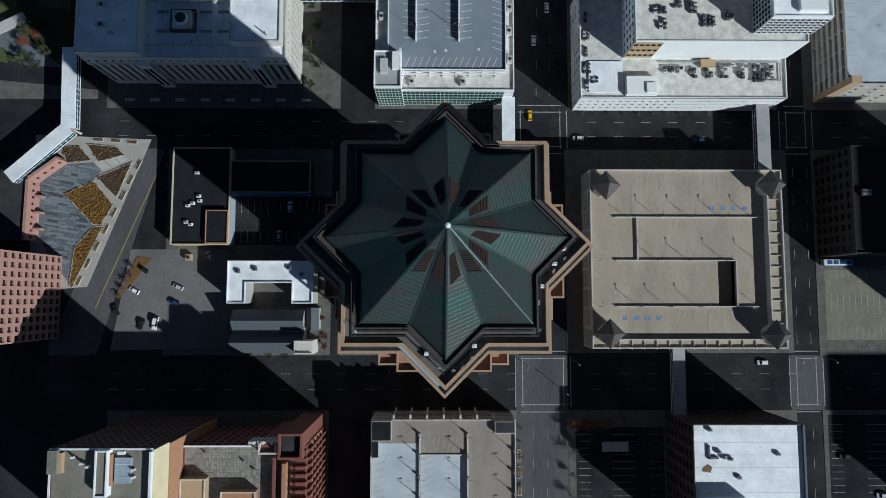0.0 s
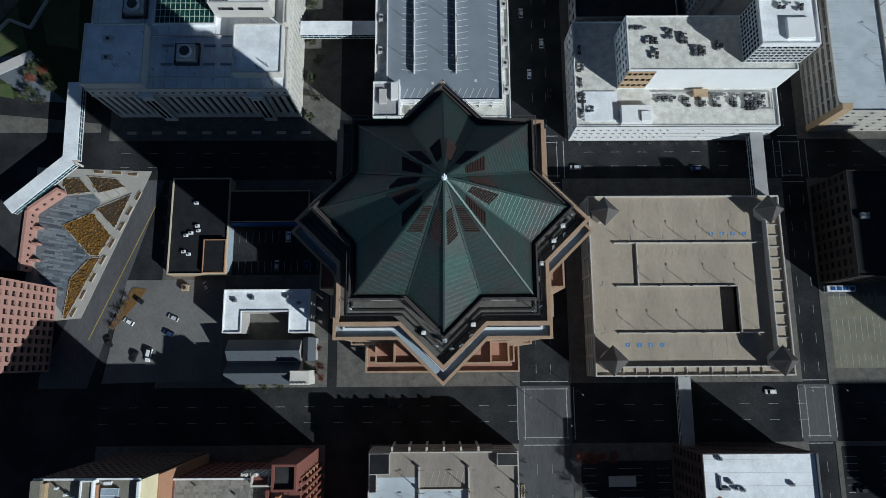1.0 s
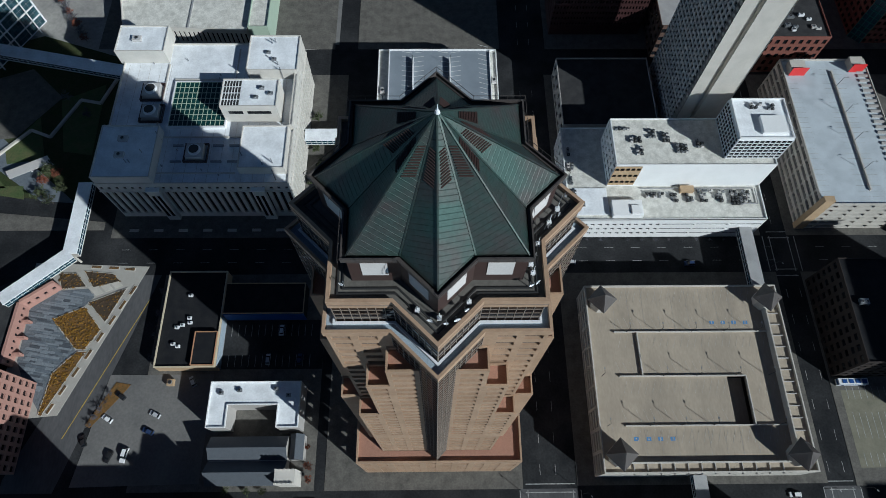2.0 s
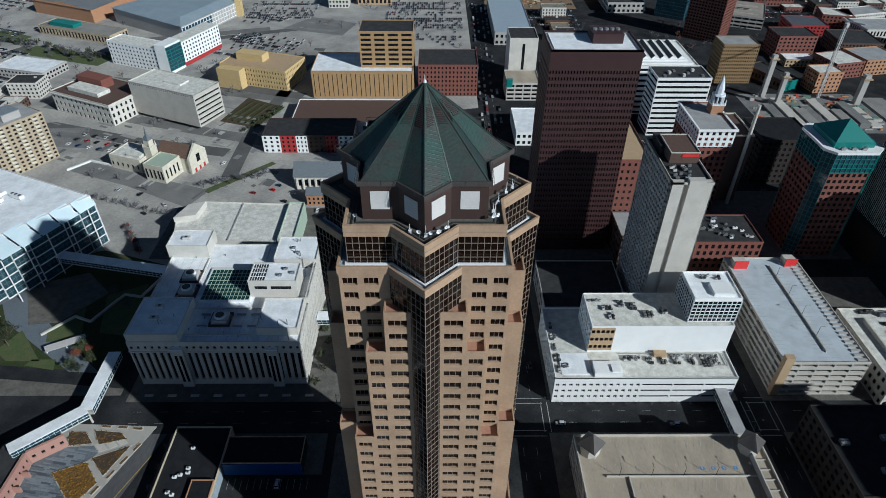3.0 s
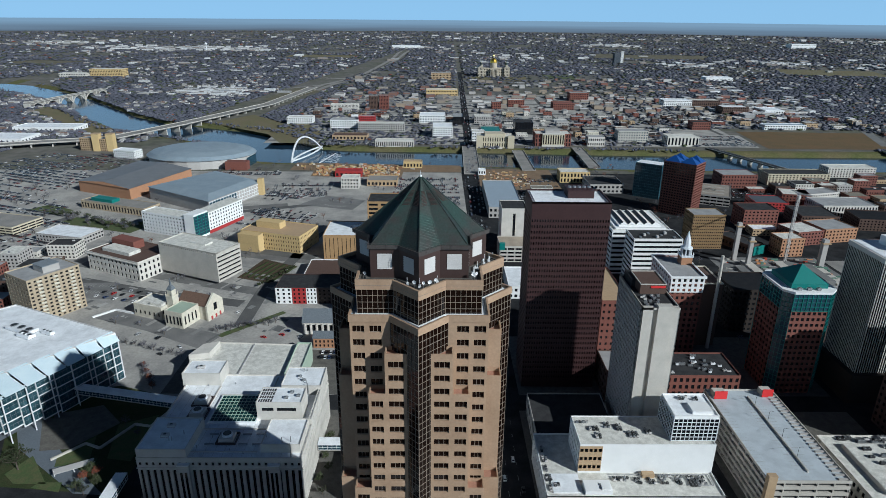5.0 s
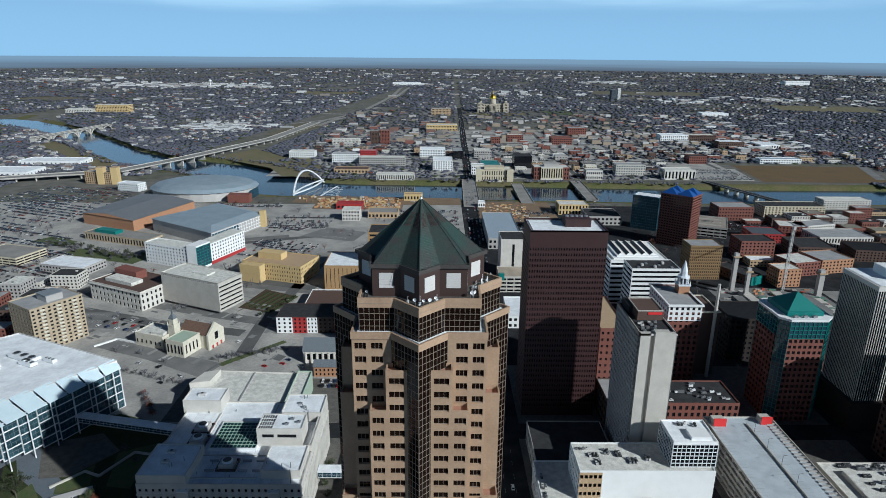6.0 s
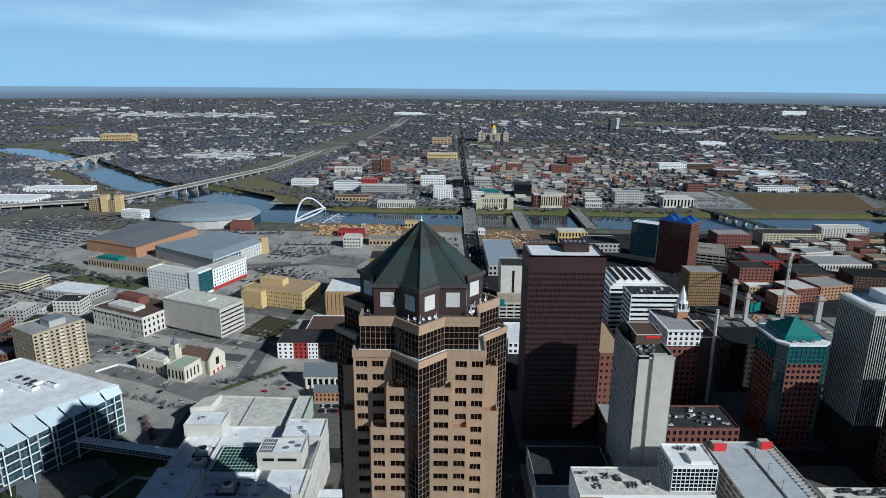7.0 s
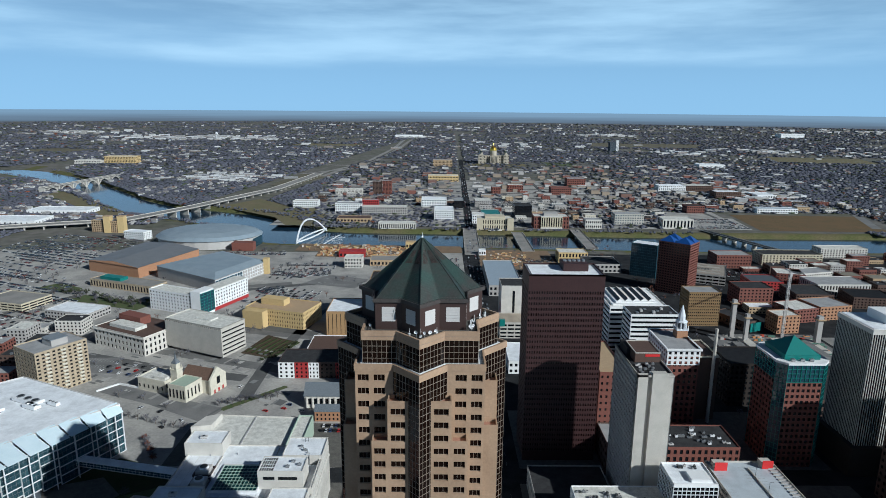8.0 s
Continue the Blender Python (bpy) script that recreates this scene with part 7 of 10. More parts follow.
for x, y in ((300, 578.6), (314.8, 578.6), (300, 598.4), (314.8, 598.4)):
    s = Shape()
    c = [turned(px, py, 48, 307.4, 588.5) for px, py in rect(x - 7.3, y - 9.8, x + 7.3, y + 9.8)]
    top = turned(x, y, 48, 307.4, 588.5)
    for k in range(4):
        s.poly([(*c[k], 66), (*c[(k + 1) % 4], 66), (*top, 73.5)], blue_metal)
    part("roof_peak", s, b, "blue metal peak")
b = block("glass_office", "blue-green glass office block with white roof", 281.1, 647.2, 305.1, 683.2, 47, hall_glass, white_roof, 9, 12, 14, 0.9, 0.85, glass=blue_glass, turn=55)
block("city_offices", "buff stone civic building with columns", 184, 733, 228, 760, 16, yellow_brick, cream_roof, 9, 2, 6, 0.5, 0.7)
block("red_brick_warehouse", "red brick warehouse block with flat roof", 412, 707, 463, 740, 20, red_brick, grey_roof, 12, 4, 8, 0.45, 0.5)
block("apartment_block", "beige and dark five-storey apartment block", 489, 727, 580, 760, 17, beige_wall, dark_roof, 18, 5, 7, 0.5, 0.55, category="apartment building")
block("apartment_block", "white and beige apartment block by the river", 606, 775, 680, 800, 16, limestone, cream_roof, 16, 5, 6, 0.5, 0.55, category="apartment building")
b = block("white_tower_block", "pale windowless block with a strip of windows", 70, 449, 96, 480, 46, limestone, dark_roof, 1, 1, 1, 0.1, 0.8, sides="w")
b = block("parking_ramp", "pale parking ramp with a green corner", 66, 416, 96, 447, 17, concrete, deck, 4, 4, 4, 0.85, 0.5, category="parking garage")
part("green_corner", Shape().box(65.6, 415.6, 13, 71, 419, 20, teal_metal), b)
b = block("light_well_block", "small building with a blue-white roof in shade", 66, 330, 88, 375, 12, white_wall, white_roof, 5, 2)
block("grey_market_hall", "long hall with a blue-grey roof", 66, 560, 108, 690, 14, grey_wall, gutter_blue, 8, 2)


def concrete_core(x, y, w, h):
    c = thing("concrete_core", x, y, 0, "unfinished concrete lift core on a building site", "building core", "building cores")
    part("shaft", Shape().box(x - w / 2, y - w / 2, 0, x + w / 2, y + w / 2, h, grey_wall), c)
    part("top_platform", Shape().box(x - w / 2 - 1.5, y - w / 2 - 1.5, h - 4, x + w / 2 + 1.5, y + w / 2 + 1.5, h - 3, tan_brick), c)


concrete_core(306, 426, 4, 40), concrete_core(311, 407, 3.6, 31), concrete_core(384, 408, 5, 29)
k = thing("tower_crane", 357, 423, 0, "slim grey tower crane on a building site", "crane")
s = Shape()
for dx, dy in ((-1, -1), (1, -1), (1, 1), (-1, 1)):
    s.bar((357 + dx, 423 + dy, 0), (357 + dx, 423 + dy, 70), 0.4, louvre_grey)
for i in range(35):
    s.bar((356, 422, i * 2), (358, 422, i * 2 + 2), 0.2, louvre_grey)
    s.bar((356, 424, i * 2 + 2), (356, 422, i * 2), 0.2, louvre_grey)
part("mast", s, k)
part("cab", Shape().box(355.8, 420.6, 66, 358.2, 422, 69, louvre_grey), k)
part("jib", Shape().bar((357, 423, 70.5), (351, 390, 78), 0.9, louvre_grey), k)
part("counter_jib", Shape().bar((357, 423, 70.5), (360, 436, 69.5), 1.2, louvre_grey), k)
sheet("building_site", rect(282, 352, 392, 432), 0.2, worn_street, "bare earth building site with debris", "building site")
site = Shape()
rng = random.Random(64)
for i in range(150):
    x, y = rng.uniform(284, 388), rng.uniform(354, 428)
    w, d, h = rng.uniform(1, 8), rng.uniform(0.8, 2.5), rng.uniform(0.3, 2.2)
    site.box(x - w / 2, y - d / 2, 0.2, x + w / 2, y + d / 2, 0.2 + h, site_mix)
tagged(part("site_material", site), "red steel, formwork and stores on a building site", "building material", kind="stuff")
for i in range(9):
    part_slab = tagged(part("site_slab", Shape().box(286 + i * 11, 362, 0.2, 295 + i * 11, 392 + (i % 3) * 12, 1.6 + (i % 4), (pale_lot, worn_street, concrete)[i % 3])), "raw concrete floor slab of an unfinished building", "floor slab", "unfinished slabs")
block("dark_flat_block", "tall plain dark block with a black flat roof", 232, 272, 270, 308, 36, dark_brick, tar_and_shade, 10, 8, 9, 0.5, 0.5)
sheet("parking_lot", rect(396, 376, 418, 424), 0.2, pale_lot, "pale concrete lot beside a building site", "parking lot")
block("shaded_retail_block", "long low dark-roofed block in the shade", 275, 255, 340, 300, 14, brown_brick, dark_roof, 16, 2)
fblock("orange_brick_block", "orange brick corner block with a white roof", 357, 434, 382, 437, 20, 20, orange_brick, cream_roof, cols=6, rows=5, cols2=6, ww=0.4, wh=0.5)
fblock("brick_block", "brown brick block with a white membrane roof", 392, 466, 424, 474, 32, 16, red_brick, cream_roof, cols=8, rows=4, cols2=8, ww=0.45, wh=0.5)
fblock("brick_block", "red brick block with a pale blue flank and grey roof", 427, 476, 467, 484, 34, 16, orange_brick, grey_roof, cols=9, rows=4, cols2=8, ww=0.45, wh=0.5)
b = fblock("green_gabled_hall", "long dark-roofed hall with a green end wall", 328, 441, 346, 449, 44, 10, brown_brick, dark_roof, cols=4, rows=1, cols2=10, ww=0.5, wh=0.4)
part("green_end", Shape().prism([turned(x, y, 24, 337, 445) for x, y in rect(329, 440.5, 345, 441.5)], 0, 9.5, teal_metal), b)
fblock("low_block", "low white-roofed shop block", 360, 500, 391, 499, 18, 8, tan_brick, white_roof, cols=8, rows=2, ww=0.5, wh=0.5)
fblock("grey_block", "broad block with a dark grey roof", 428, 526, 471, 523, 44, 16, brown_brick, dark_roof, cols=12, rows=4, ww=0.5, wh=0.5)
fblock("pale_windowed_block", "grey block with tall white-framed windows", 478, 568, 546, 569, 40, 16, limestone, grey_roof, cols=18, rows=2, cols2=10, ww=0.5, wh=0.7)
fblock("dark_block", "dark-roofed brick warehouse block", 494, 522, 540, 515, 40, 14, brown_brick, tar_and_shade, cols=12, rows=4, ww=0.45, wh=0.5)
fblock("coloured_block", "teal-roofed block with coloured panels", 408, 596, 449, 592, 36, 12, red_panel, slab_dark, cols=10, rows=3, ww=0.5, wh=0.5)
fblock("brick_block", "red brick corner block with a white roof", 455, 622, 488, 613, 32, 16, red_brick, cream_roof, cols=8, rows=4, ww=0.45, wh=0.5)
fblock("pale_windowed_block", "pale grey flats with rows of windows", 484, 618, 536, 632, 26, 16, limestone, grey_roof, cols=14, rows=4, ww=0.45, wh=0.5)
b = block("parking_ramp", "brown-grey concrete parking ramp on several levels", 334, 622, 398, 684, 14, grey_wall, brown_deck, 8, 3, 8, 0.9, 0.5, category="parking garage", turn=-24)
# No opening is cut; a raised dark slab carries the well's shade.
part("light_well", Shape().prism([turned(x, y, -24, 366, 653) for x, y in rect(352, 650, 380, 656)], 13.3, 13.9, dark_roof), b)
for i in range(3):
    part("ramp_wall", Shape().prism([turned(x, y, -24, 366, 653) for x, y in rect(342, 634 + i * 16, 390, 634.6 + i * 16)], 13, 14.3, concrete), b)
block("pale_retail_block", "long pale low block with a stepped roof", 215, 675, 262, 725, 13, grey_wall, dark_roof, 8, 2)

# ---------------------------------------------------------------- north-east: convention hall, civic buildings, church
GH = [(-207, 202), (-298, 243), (-335, 205), (-330, 95), (-256, 103)]


def build_glass_hall():
    b = thing("glass_convention_hall", -280, 170, 0, "angular white-framed glass hall with sloping white glass roof edge", "convention hall")
    g, m = Shape(), Shape()
    for i in range(4):
        a, c = GH[i], GH[(i + 1) % 5]
        n = max(4, round((Vector(c) - Vector(a)).length / 11))
        curtain(g, m, a, c, 0, 31, n, 5, hall_glass, white_metal, 0.55)
        curtain(g, m, a, c, 0, 31, n * 4, 10, hall_glass, slab_light, 0.14)
    for k in range(10):
        p, q = Vector(GH[4]).lerp(Vector(GH[0]), k / 10), Vector(GH[4]).lerp(Vector(GH[0]), (k + 1) / 10)
        low = max(0.0, 13 - k * 2.2)
        curtain(g, m, p, q, low, 29.3, 1, max(3, round((29.3 - low) / 6)), hall_glass, white_metal, 0.55)
        curtain(g, m, p, q, low, 29.3, 4, max(6, round((29.3 - low) / 3)), hall_glass, slab_light, 0.12)
    part("undercroft", Shape().prism([(-258, 112), (-213, 201), (-224, 208), (-268, 116)], 0.1, 14, slab_dark), b, "solid dark block filling the undercroft")
    part("glazing", g, b, "blue-green glass storeys")
    part("white_frame", m, b, "white steel frame")
    a, c = Vector(GH[4]), Vector(GH[0])
    back = Vector(((c - a).y, -(c - a).x)).normalized() * 24
    top = inset([GH[0], GH[1], GH[2], GH[3], tuple(a - back)], 0.2)
    part("roof", Shape().prism(top, 31, 34, white_roof, True).ramp_wall(top, 34, 34.7, 0.5, louvre_grey), b)
    u = (c - a).normalized()
    n = Vector((u.y, -u.x))
    for i in range(9):
        p, q = a + (c - a) * (i / 9), a + (c - a) * ((i + 0.93) / 9)
        k = 1 - i / 9
        s = Shape().solid([(*(p - n * 24 * k), 34.9), (*(q - n * 24 * k), 34.9), (*(q + n * 3.5), 29.5), (*(p + n * 3.5), 29.5)],
                          [(*(p - n * 24 * k), 35.1), (*(q - n * 24 * k), 35.1), (*(q + n * 3.5), 29.8), (*(p + n * 3.5), 29.8)], canopy_glass, True, True)
        part("canopy_panel", s, b, "white glass canopy panel")
    for i in range(8):
        p = a + (c - a) * ((i + 0.5) / 8) + n * 3.2
        part("column", Shape().cyl(p.x, p.y, 0, 29.5, 0.35, 0.35, white_metal, 8), b)
    for x, y, w, d in ((-270, 205, 22, 8), (-262, 196, 12, 5), (-285, 190, 14, 10), (-250, 200, 9, 3)):
        roof_unit(x, y, 34.05, w, d, 2.4, white_metal, -24, 3)
    part("courtyard_wall", Shape().box(-318, 165, 34, -292, 192, 35.5, white_wall), b)


build_glass_hall()
sheet("road_west_quarter", [(-760, 470), (-345, 186), (-50, 186), (-48, 790), (-760, 790)], 0.05, worn_street, "worn pale grey streets of the west quarter", "road")
sheet("plaza", [(-262, 170), (-226, 98), (-160, 92), (-158, 176), (-205, 192)], 0.12, dark_lawn, "lawn before the convention hall, shade put into its dark colour", "lawn")
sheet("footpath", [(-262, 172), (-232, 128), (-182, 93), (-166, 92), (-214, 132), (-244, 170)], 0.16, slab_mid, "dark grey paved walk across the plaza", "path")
for ring in ([(-247, 168), (-236, 170), (-228, 156), (-240, 158)], [(-206, 121), (-203, 113), (-186, 116), (-194, 140)], [(-226, 107), (-217, 100), (-200, 100), (-220, 122)], [(-206, 97), (-190, 94), (-192, 101), (-204, 101)], [(-186, 150), (-178, 120), (-164, 118), (-166, 160)]):
    sheet("lawn", ring, 0.25, grass, "triangular lawn between plaza paths", "lawn", 0.2)
sheet("plaza", [(-236, 158), (-219, 126), (-203, 128), (-186, 152), (-205, 170)], 0.2, pavement_mat, "concrete plaza between lawns", "plaza", 0.15)
c = thing("lattice_canopy", -190, 110, 0, "low white lattice canopy over a plaza path", "canopy")
part("canopy_roof", Shape().solid([(-200, 107, 3.2), (-197, 103, 3.2), (-179, 111, 4.4), (-182, 115, 4.4)], [(-200, 107, 3.5), (-197, 103, 3.5), (-179, 111, 4.7), (-182, 115, 4.7)], louvre_grey, True, True), c)
for x, y in ((-198.5, 105.5), (-190, 109), (-181, 112.5)):
    part("post", Shape().box(x - 0.2, y - 0.2, 0.1, x + 0.2, y + 0.2, 3.6, white_metal), c)
tree("green", -221, 110.5, 1.9), tree("green", -179, 107, 1.1), tree("russet", -181, 102, 0.7), tree("russet", -176, 106, 0.7), tree("bare", -170, 140, 0.9), tree("bare", -182, 150, 0.8)
sheet("pavement", [(-230, 90), (-232, 78), (-150, 78), (-150, 82)], 0.25, pavement_mat, "pale concrete pavement along the street", "pavement", 0.2)
for x, y in ((-176, 92), (-172, 98), (-181, 95), (-243, 96), (-247, 90), (-240, 90), (-236, 98)):
    tree("green", x, y, 0.9)
for i in range(10):
    tree("russet" if i % 3 == 0 else "bare", -200 + i * 2, 215 - i * 3, 0.7)
part_wall = thing("garden_wall", -180, 120, 0, "low zigzag concrete garden wall on the lawn", "wall")
for (ax, ay), (bx, by) in zip([(-208, 118), (-196, 132), (-186, 128), (-176, 150), (-166, 148)], [(-196, 132), (-186, 128), (-176, 150), (-166, 148), (-160, 166)]):
    part("segment", Shape().bar((ax, ay, 0.7), (bx, by, 0.7), 1.2, concrete), part_wall)

# streets and lots of the turned quarter
sheet("parking_lot", [(-345, 250), (-170, 175), (-60, 183), (-45, 330), (-140, 355), (-330, 430)], 0.08, bleached_lot, "bleached grey concrete lots and streets", "parking lot")
sheet("parking_lot", [(-275, 290), (-222, 268), (-170, 240), (-160, 262), (-215, 283), (-262, 302)], 0.14, worn_street, "sunlit worn asphalt church lot", "parking lot")
sheet("road_quarter", [(-700, 480), (-345, 335), (-140, 360), (40, 400), (40, 790), (-700, 790)], 0.07, bleached_lot, "pale worn concrete streets and lots", "road")
for a, c in (((-345, 405), (-120, 330)), ((-350, 470), (-60, 400)), ((-360, 560), (-190, 610))):
    d = Vector((c[0] - a[0], c[1] - a[1])).normalized()
    n = Vector((-d.y, d.x)) * 7
    sheet("road_street", [tuple(Vector(a) - n), tuple(Vector(c) - n), tuple(Vector(c) + n), tuple(Vector(a) + n)], 0.1, lot_asphalt, "asphalt cross street of the turned quarter", "road")
for pts, w in (([(-358, 344), (-323, 364), (-243, 336), (-162, 317)], 13), ([(-151, 280), (-151, 346), (-137, 449), (-123, 548)], 12), ([(-480, 480), (-442, 543), (-351, 522)], 12), ([(-291, 407), (-202, 448), (-120, 424)], 14), ([(-311, 523), (-236, 581), (-128, 622)], 11)):
    ribbon("road_street", pts, w, 0.115, street_dull, "asphalt street of the turned quarter")
low = thing("low_retaining_wall", -245, 292, 0, "low white retaining wall round a parking lot", "wall")
part("coping", Shape().bar((-274, 289, 0.8), (-262, 303, 0.8), 1.3, white_wall), low)
part("coping", Shape().bar((-262, 303, 0.8), (-205, 283, 0.8), 1.3, white_wall), low)

sheet("parking_lot", [(-205, 508), (-132, 494), (-112, 536), (-192, 566)], 0.12, pale_lot, "broad empty pale concrete lot", "parking lot")
sheet("parking_lot", [(-176, 612), (-104, 588), (-92, 632), (-148, 654)], 0.12, worn_street, "worn asphalt lot with faded stalls", "parking lot")
sheet("parking_lot", [(-328, 358), (-306, 326), (-272, 324), (-288, 360)], 0.12, worn_street, "grey asphalt lot behind the apartments", "parking lot")
sheet("lawn", [(-506, 582), (-458, 560), (-448, 580), (-492, 602)], 0.2, grass, "green lawn beside the museum street", "lawn")
lines = []
for cx, cy, n, turn in ((-300, 350, 12, -6), (-295, 336, 11, -6), (-160, 528, 20, -18), (-165, 548, 20, -18), (-135, 606, 16, -18), (-128, 624, 16, -18), (-425, 448, 20, -24), (-415, 468, 20, -24)):
    for k in range(n):
        p, q = turned(cx + (k - n / 2) * 2.8, cy, turn, cx, cy), turned(cx + (k - n / 2) * 2.8, cy + 5, turn, cx, cy)
        lines.append((*p, *q, 0.16))
stripes("stall_marking", bay_line, "white stall lines on worn lots", lines, 0.15)
fblock("apartment_tower", "tan brick apartment tower with rows of balconies", -339, 293, -311, 276, 41, 38, tan_panel, grey_roof, cols=7, rows=12, cols2=10, ww=0.5, wh=0.5, single=200, category="apartment building")


def build_apartment_extras():
    """Roof house and stacked balconies of the tan apartment tower."""
    a, b = Vector((-339, 293)), Vector((-311, 276))
    u = (b - a).normalized()
    n = Vector((-u.y, u.x))
    home = thing("apartment_roof_house", -316, 300, 37.2, "blue-grey roof house on the apartment tower", "roof house")
    o = a + u * 13 + n * 16
    ring = [tuple(o), tuple(o + u * 14), tuple(o + u * 14 + n * 13), tuple(o + n * 13)]
    part("wall", Shape().prism(ring, 37.0, 42.5, grey_wall), home)
    part("roof", Shape().prism(inset(ring, -0.4), 42.5, 43, slab_light), home)
    for k in range(3):
        for f in range(11):
            p = b + n * (7 + k * 12.5)
            z = 3.6 + f * 3.05
            q = [p, p + u * 1.3, p + u * 1.3 + n * 3.6, p + n * 3.6]
            d = thing("balcony", p.x, p.y, z, "small pale balcony with a solid front", "balcony", "balconies of the apartments")
            part("tray", Shape().prism([tuple(v) for v in q], z, z + 0.2, concrete, True).ramp_wall([tuple(v) for v in q], z + 0.2, z + 1.1, 0.12, cream_stone), d)


build_apartment_extras()


def build_courthouse():
    b = fblock("civic_courthouse", "pale stone civic building with pilasters and a brown roof terrace", -330, 392, -268, 362, 44, 19, limestone, brown_brick, cols=13, rows=3, cols2=9, ww=0.4, wh=0.6, single=120, category="courthouse")
    part("roof_house", Shape().prism([turned(x, y, -25.8, -289, 397) for x, y in rect(-316, 397, -286, 409)], 18, 26, red_brick), b)
    part("attic_roof", Shape().prism([turned(x, y, -25.8, -289, 397) for x, y in rect(-312, 383, -276, 396)], 18, 21.5, cream_roof), b)
    part("cornice", Shape().ramp_wall([turned(x, y, -25.8, -289.5, 396.8) for x, y in rect(-325.3, 374, -254, 420)], 16.4, 17.4, 1.2, limestone), b)


build_courthouse()


def build_office_slab():
    b = thing("concrete_office_block", -218, 382, 0, "pale concrete office block, blank front and banded end", "office building")
    turn = -24.6
    c = (-219, 383)
    ring = [turned(x, y, turn, *c) for x, y in rect(-254, 368, -184, 399)]
    s, panes = Shape(), []
    for i in range(4):
        a, d = ring[i], ring[(i + 1) % 4]
        if i == 1 or i == 3:
            grid_wall(s, panes, a, d, 3, 28, 1, 6, 0.94, 0.42, 1.0, concrete)
        else:
            s.poly([(*a, 3), (*d, 3), (*d, 28), (*a, 28)], concrete)
            grid_wall(s, panes, a, d, 28, 30, 30, 1, 0.5, 0.6, 0.4, concrete)
        s.poly([(*a, 30 if i % 2 == 0 else 28), (*d, 30 if i % 2 == 0 else 28), (*d, 31), (*a, 31)], concrete)
    s.prism(inset(ring, 4), 0, 3.1, grey_wall)
    s.poly([(*p, 3.05) for p in ring][::-1], concrete)
    s.ramp_wall(ring, 30.2, 31, 0.4, concrete)
    part("wall", s, b)
    set_panes(panes, b, dark_glass, None, 0, 60)
    part("roof", Shape().prism(inset(ring, 0.4), 29.8, 30.2, cream_roof), b)
    part("plant_room", Shape().prism([turned(x, y, turn, *c) for x, y in rect(-226, 380, -208, 390)], 30.2, 31.6, cream_roof), b)


build_office_slab()
sheet("garden", [(-183, 372), (-150, 360), (-133, 400), (-170, 420)], 0.2, dry_planting, "terraced garden with dark hedges", "garden")
for i in range(6):
    sheet("hedge", [(-179 + i * 6, 375 - i * 2.2), (-177.6 + i * 6, 374.4 - i * 2.2), (-163 + i * 6, 410 - i * 2.2), (-164.6 + i * 6, 410.6 - i * 2.2)], 1.2, dark_lawn, "clipped dark hedge row in a garden", "hedge", 1.1)
rng = random.Random(31)
for i in range(14):
    tree("green", -152 + rng.uniform(-5, 5) + i * 1.3, 352 + i * 3.4, 0.6)
b = fblock("beige_office_block", "yellow-beige panelled office block in stepped wings", -203, 456, -137, 435, 40, 19, yellow_brick, tan_brick, cols=24, rows=4, cols2=14, ww=0.35, wh=0.5, single=100)
part("plant_room", Shape().prism([turned(x, y, -17.6, -172, 462) for x, y in rect(-190, 462, -162, 474)], 18, 25, yellow_brick), b)
part("wing", Shape().prism([turned(x, y, -17.6, -172, 462) for x, y in rect(-196, 436, -172, 446)], 0, 18.5, yellow_brick), b)


def build_white_hotel():
    b = fblock("white_hotel", "white-gridded hotel in two wings with a glass lobby tower", -327, 503, -270, 479, 20, 24, white_wall, cream_roof, cols=14, rows=6, cols2=4, ww=0.45, wh=0.5, single=150, category="hotel")
    w = Shape()
    panes = []
    a, c = Vector((-258, 476)), Vector((-229, 550))
    n = Vector(((c - a).y, -(c - a).x)).normalized()
    ring = [tuple(a), tuple(c), tuple(c - n * 18), tuple(a - n * 18)]
    for i in range(4):
        grid_wall(w, panes, ring[i], ring[(i + 1) % 4], 4, 24, 18 if i % 2 == 0 else 4, 5, 0.42, 0.5, 0.3, white_wall)
        w.poly([(*ring[i], 0), (*ring[(i + 1) % 4], 0), (*ring[(i + 1) % 4], 4), (*ring[i], 4)], red_panel)
    part("wing", w, b)
    part("wing_roof", Shape().prism(ring, 24, 24.8, cream_roof, True), b)
    set_panes(panes, b, dark_glass, None, 0, 0)
    g, m = Shape(), Shape()
    t = [(-270, 478), (-258, 474), (-250, 494), (-262, 500)]
    part("lobby_tower", Shape().prism(t, 0, 28, white_wall), b)
    curtain(g, m, (-257.9, 474.2), (-250, 493.8), 3, 26, 4, 7, blue_glass, teal_metal, 0.4)
    part("lobby_glass", g, b, "dark teal lobby glazing")
    part("mullion_grid", m, b)


build_white_hotel()
b = fblock("brown_department_block", "tan brick block with ribbed walls", -110, 420, -18, 420, 46, 26, ochre_brick, white_roof, cols=22, rows=1, ww=0.14, wh=0.85)
block("brown_brick_tower", "tan brick tower with dark window bands", -66, 430, -18, 462, 58, ochre_brick, dark_roof, 4, 13, 4, 0.75, 0.5, category="office building")
block("red_brick_hotel", "red brick hotel with regular windows and black roof", -14, 425, 40, 465, 30, red_brick, dark_roof, 16, 7, 10, 0.4, 0.5, category="hotel", single=110)
b = block("low_banded_block", "low building with a brown roof and white coping", -118, 352, -22, 398, 9, white_wall, brown_brick, 10, 1)


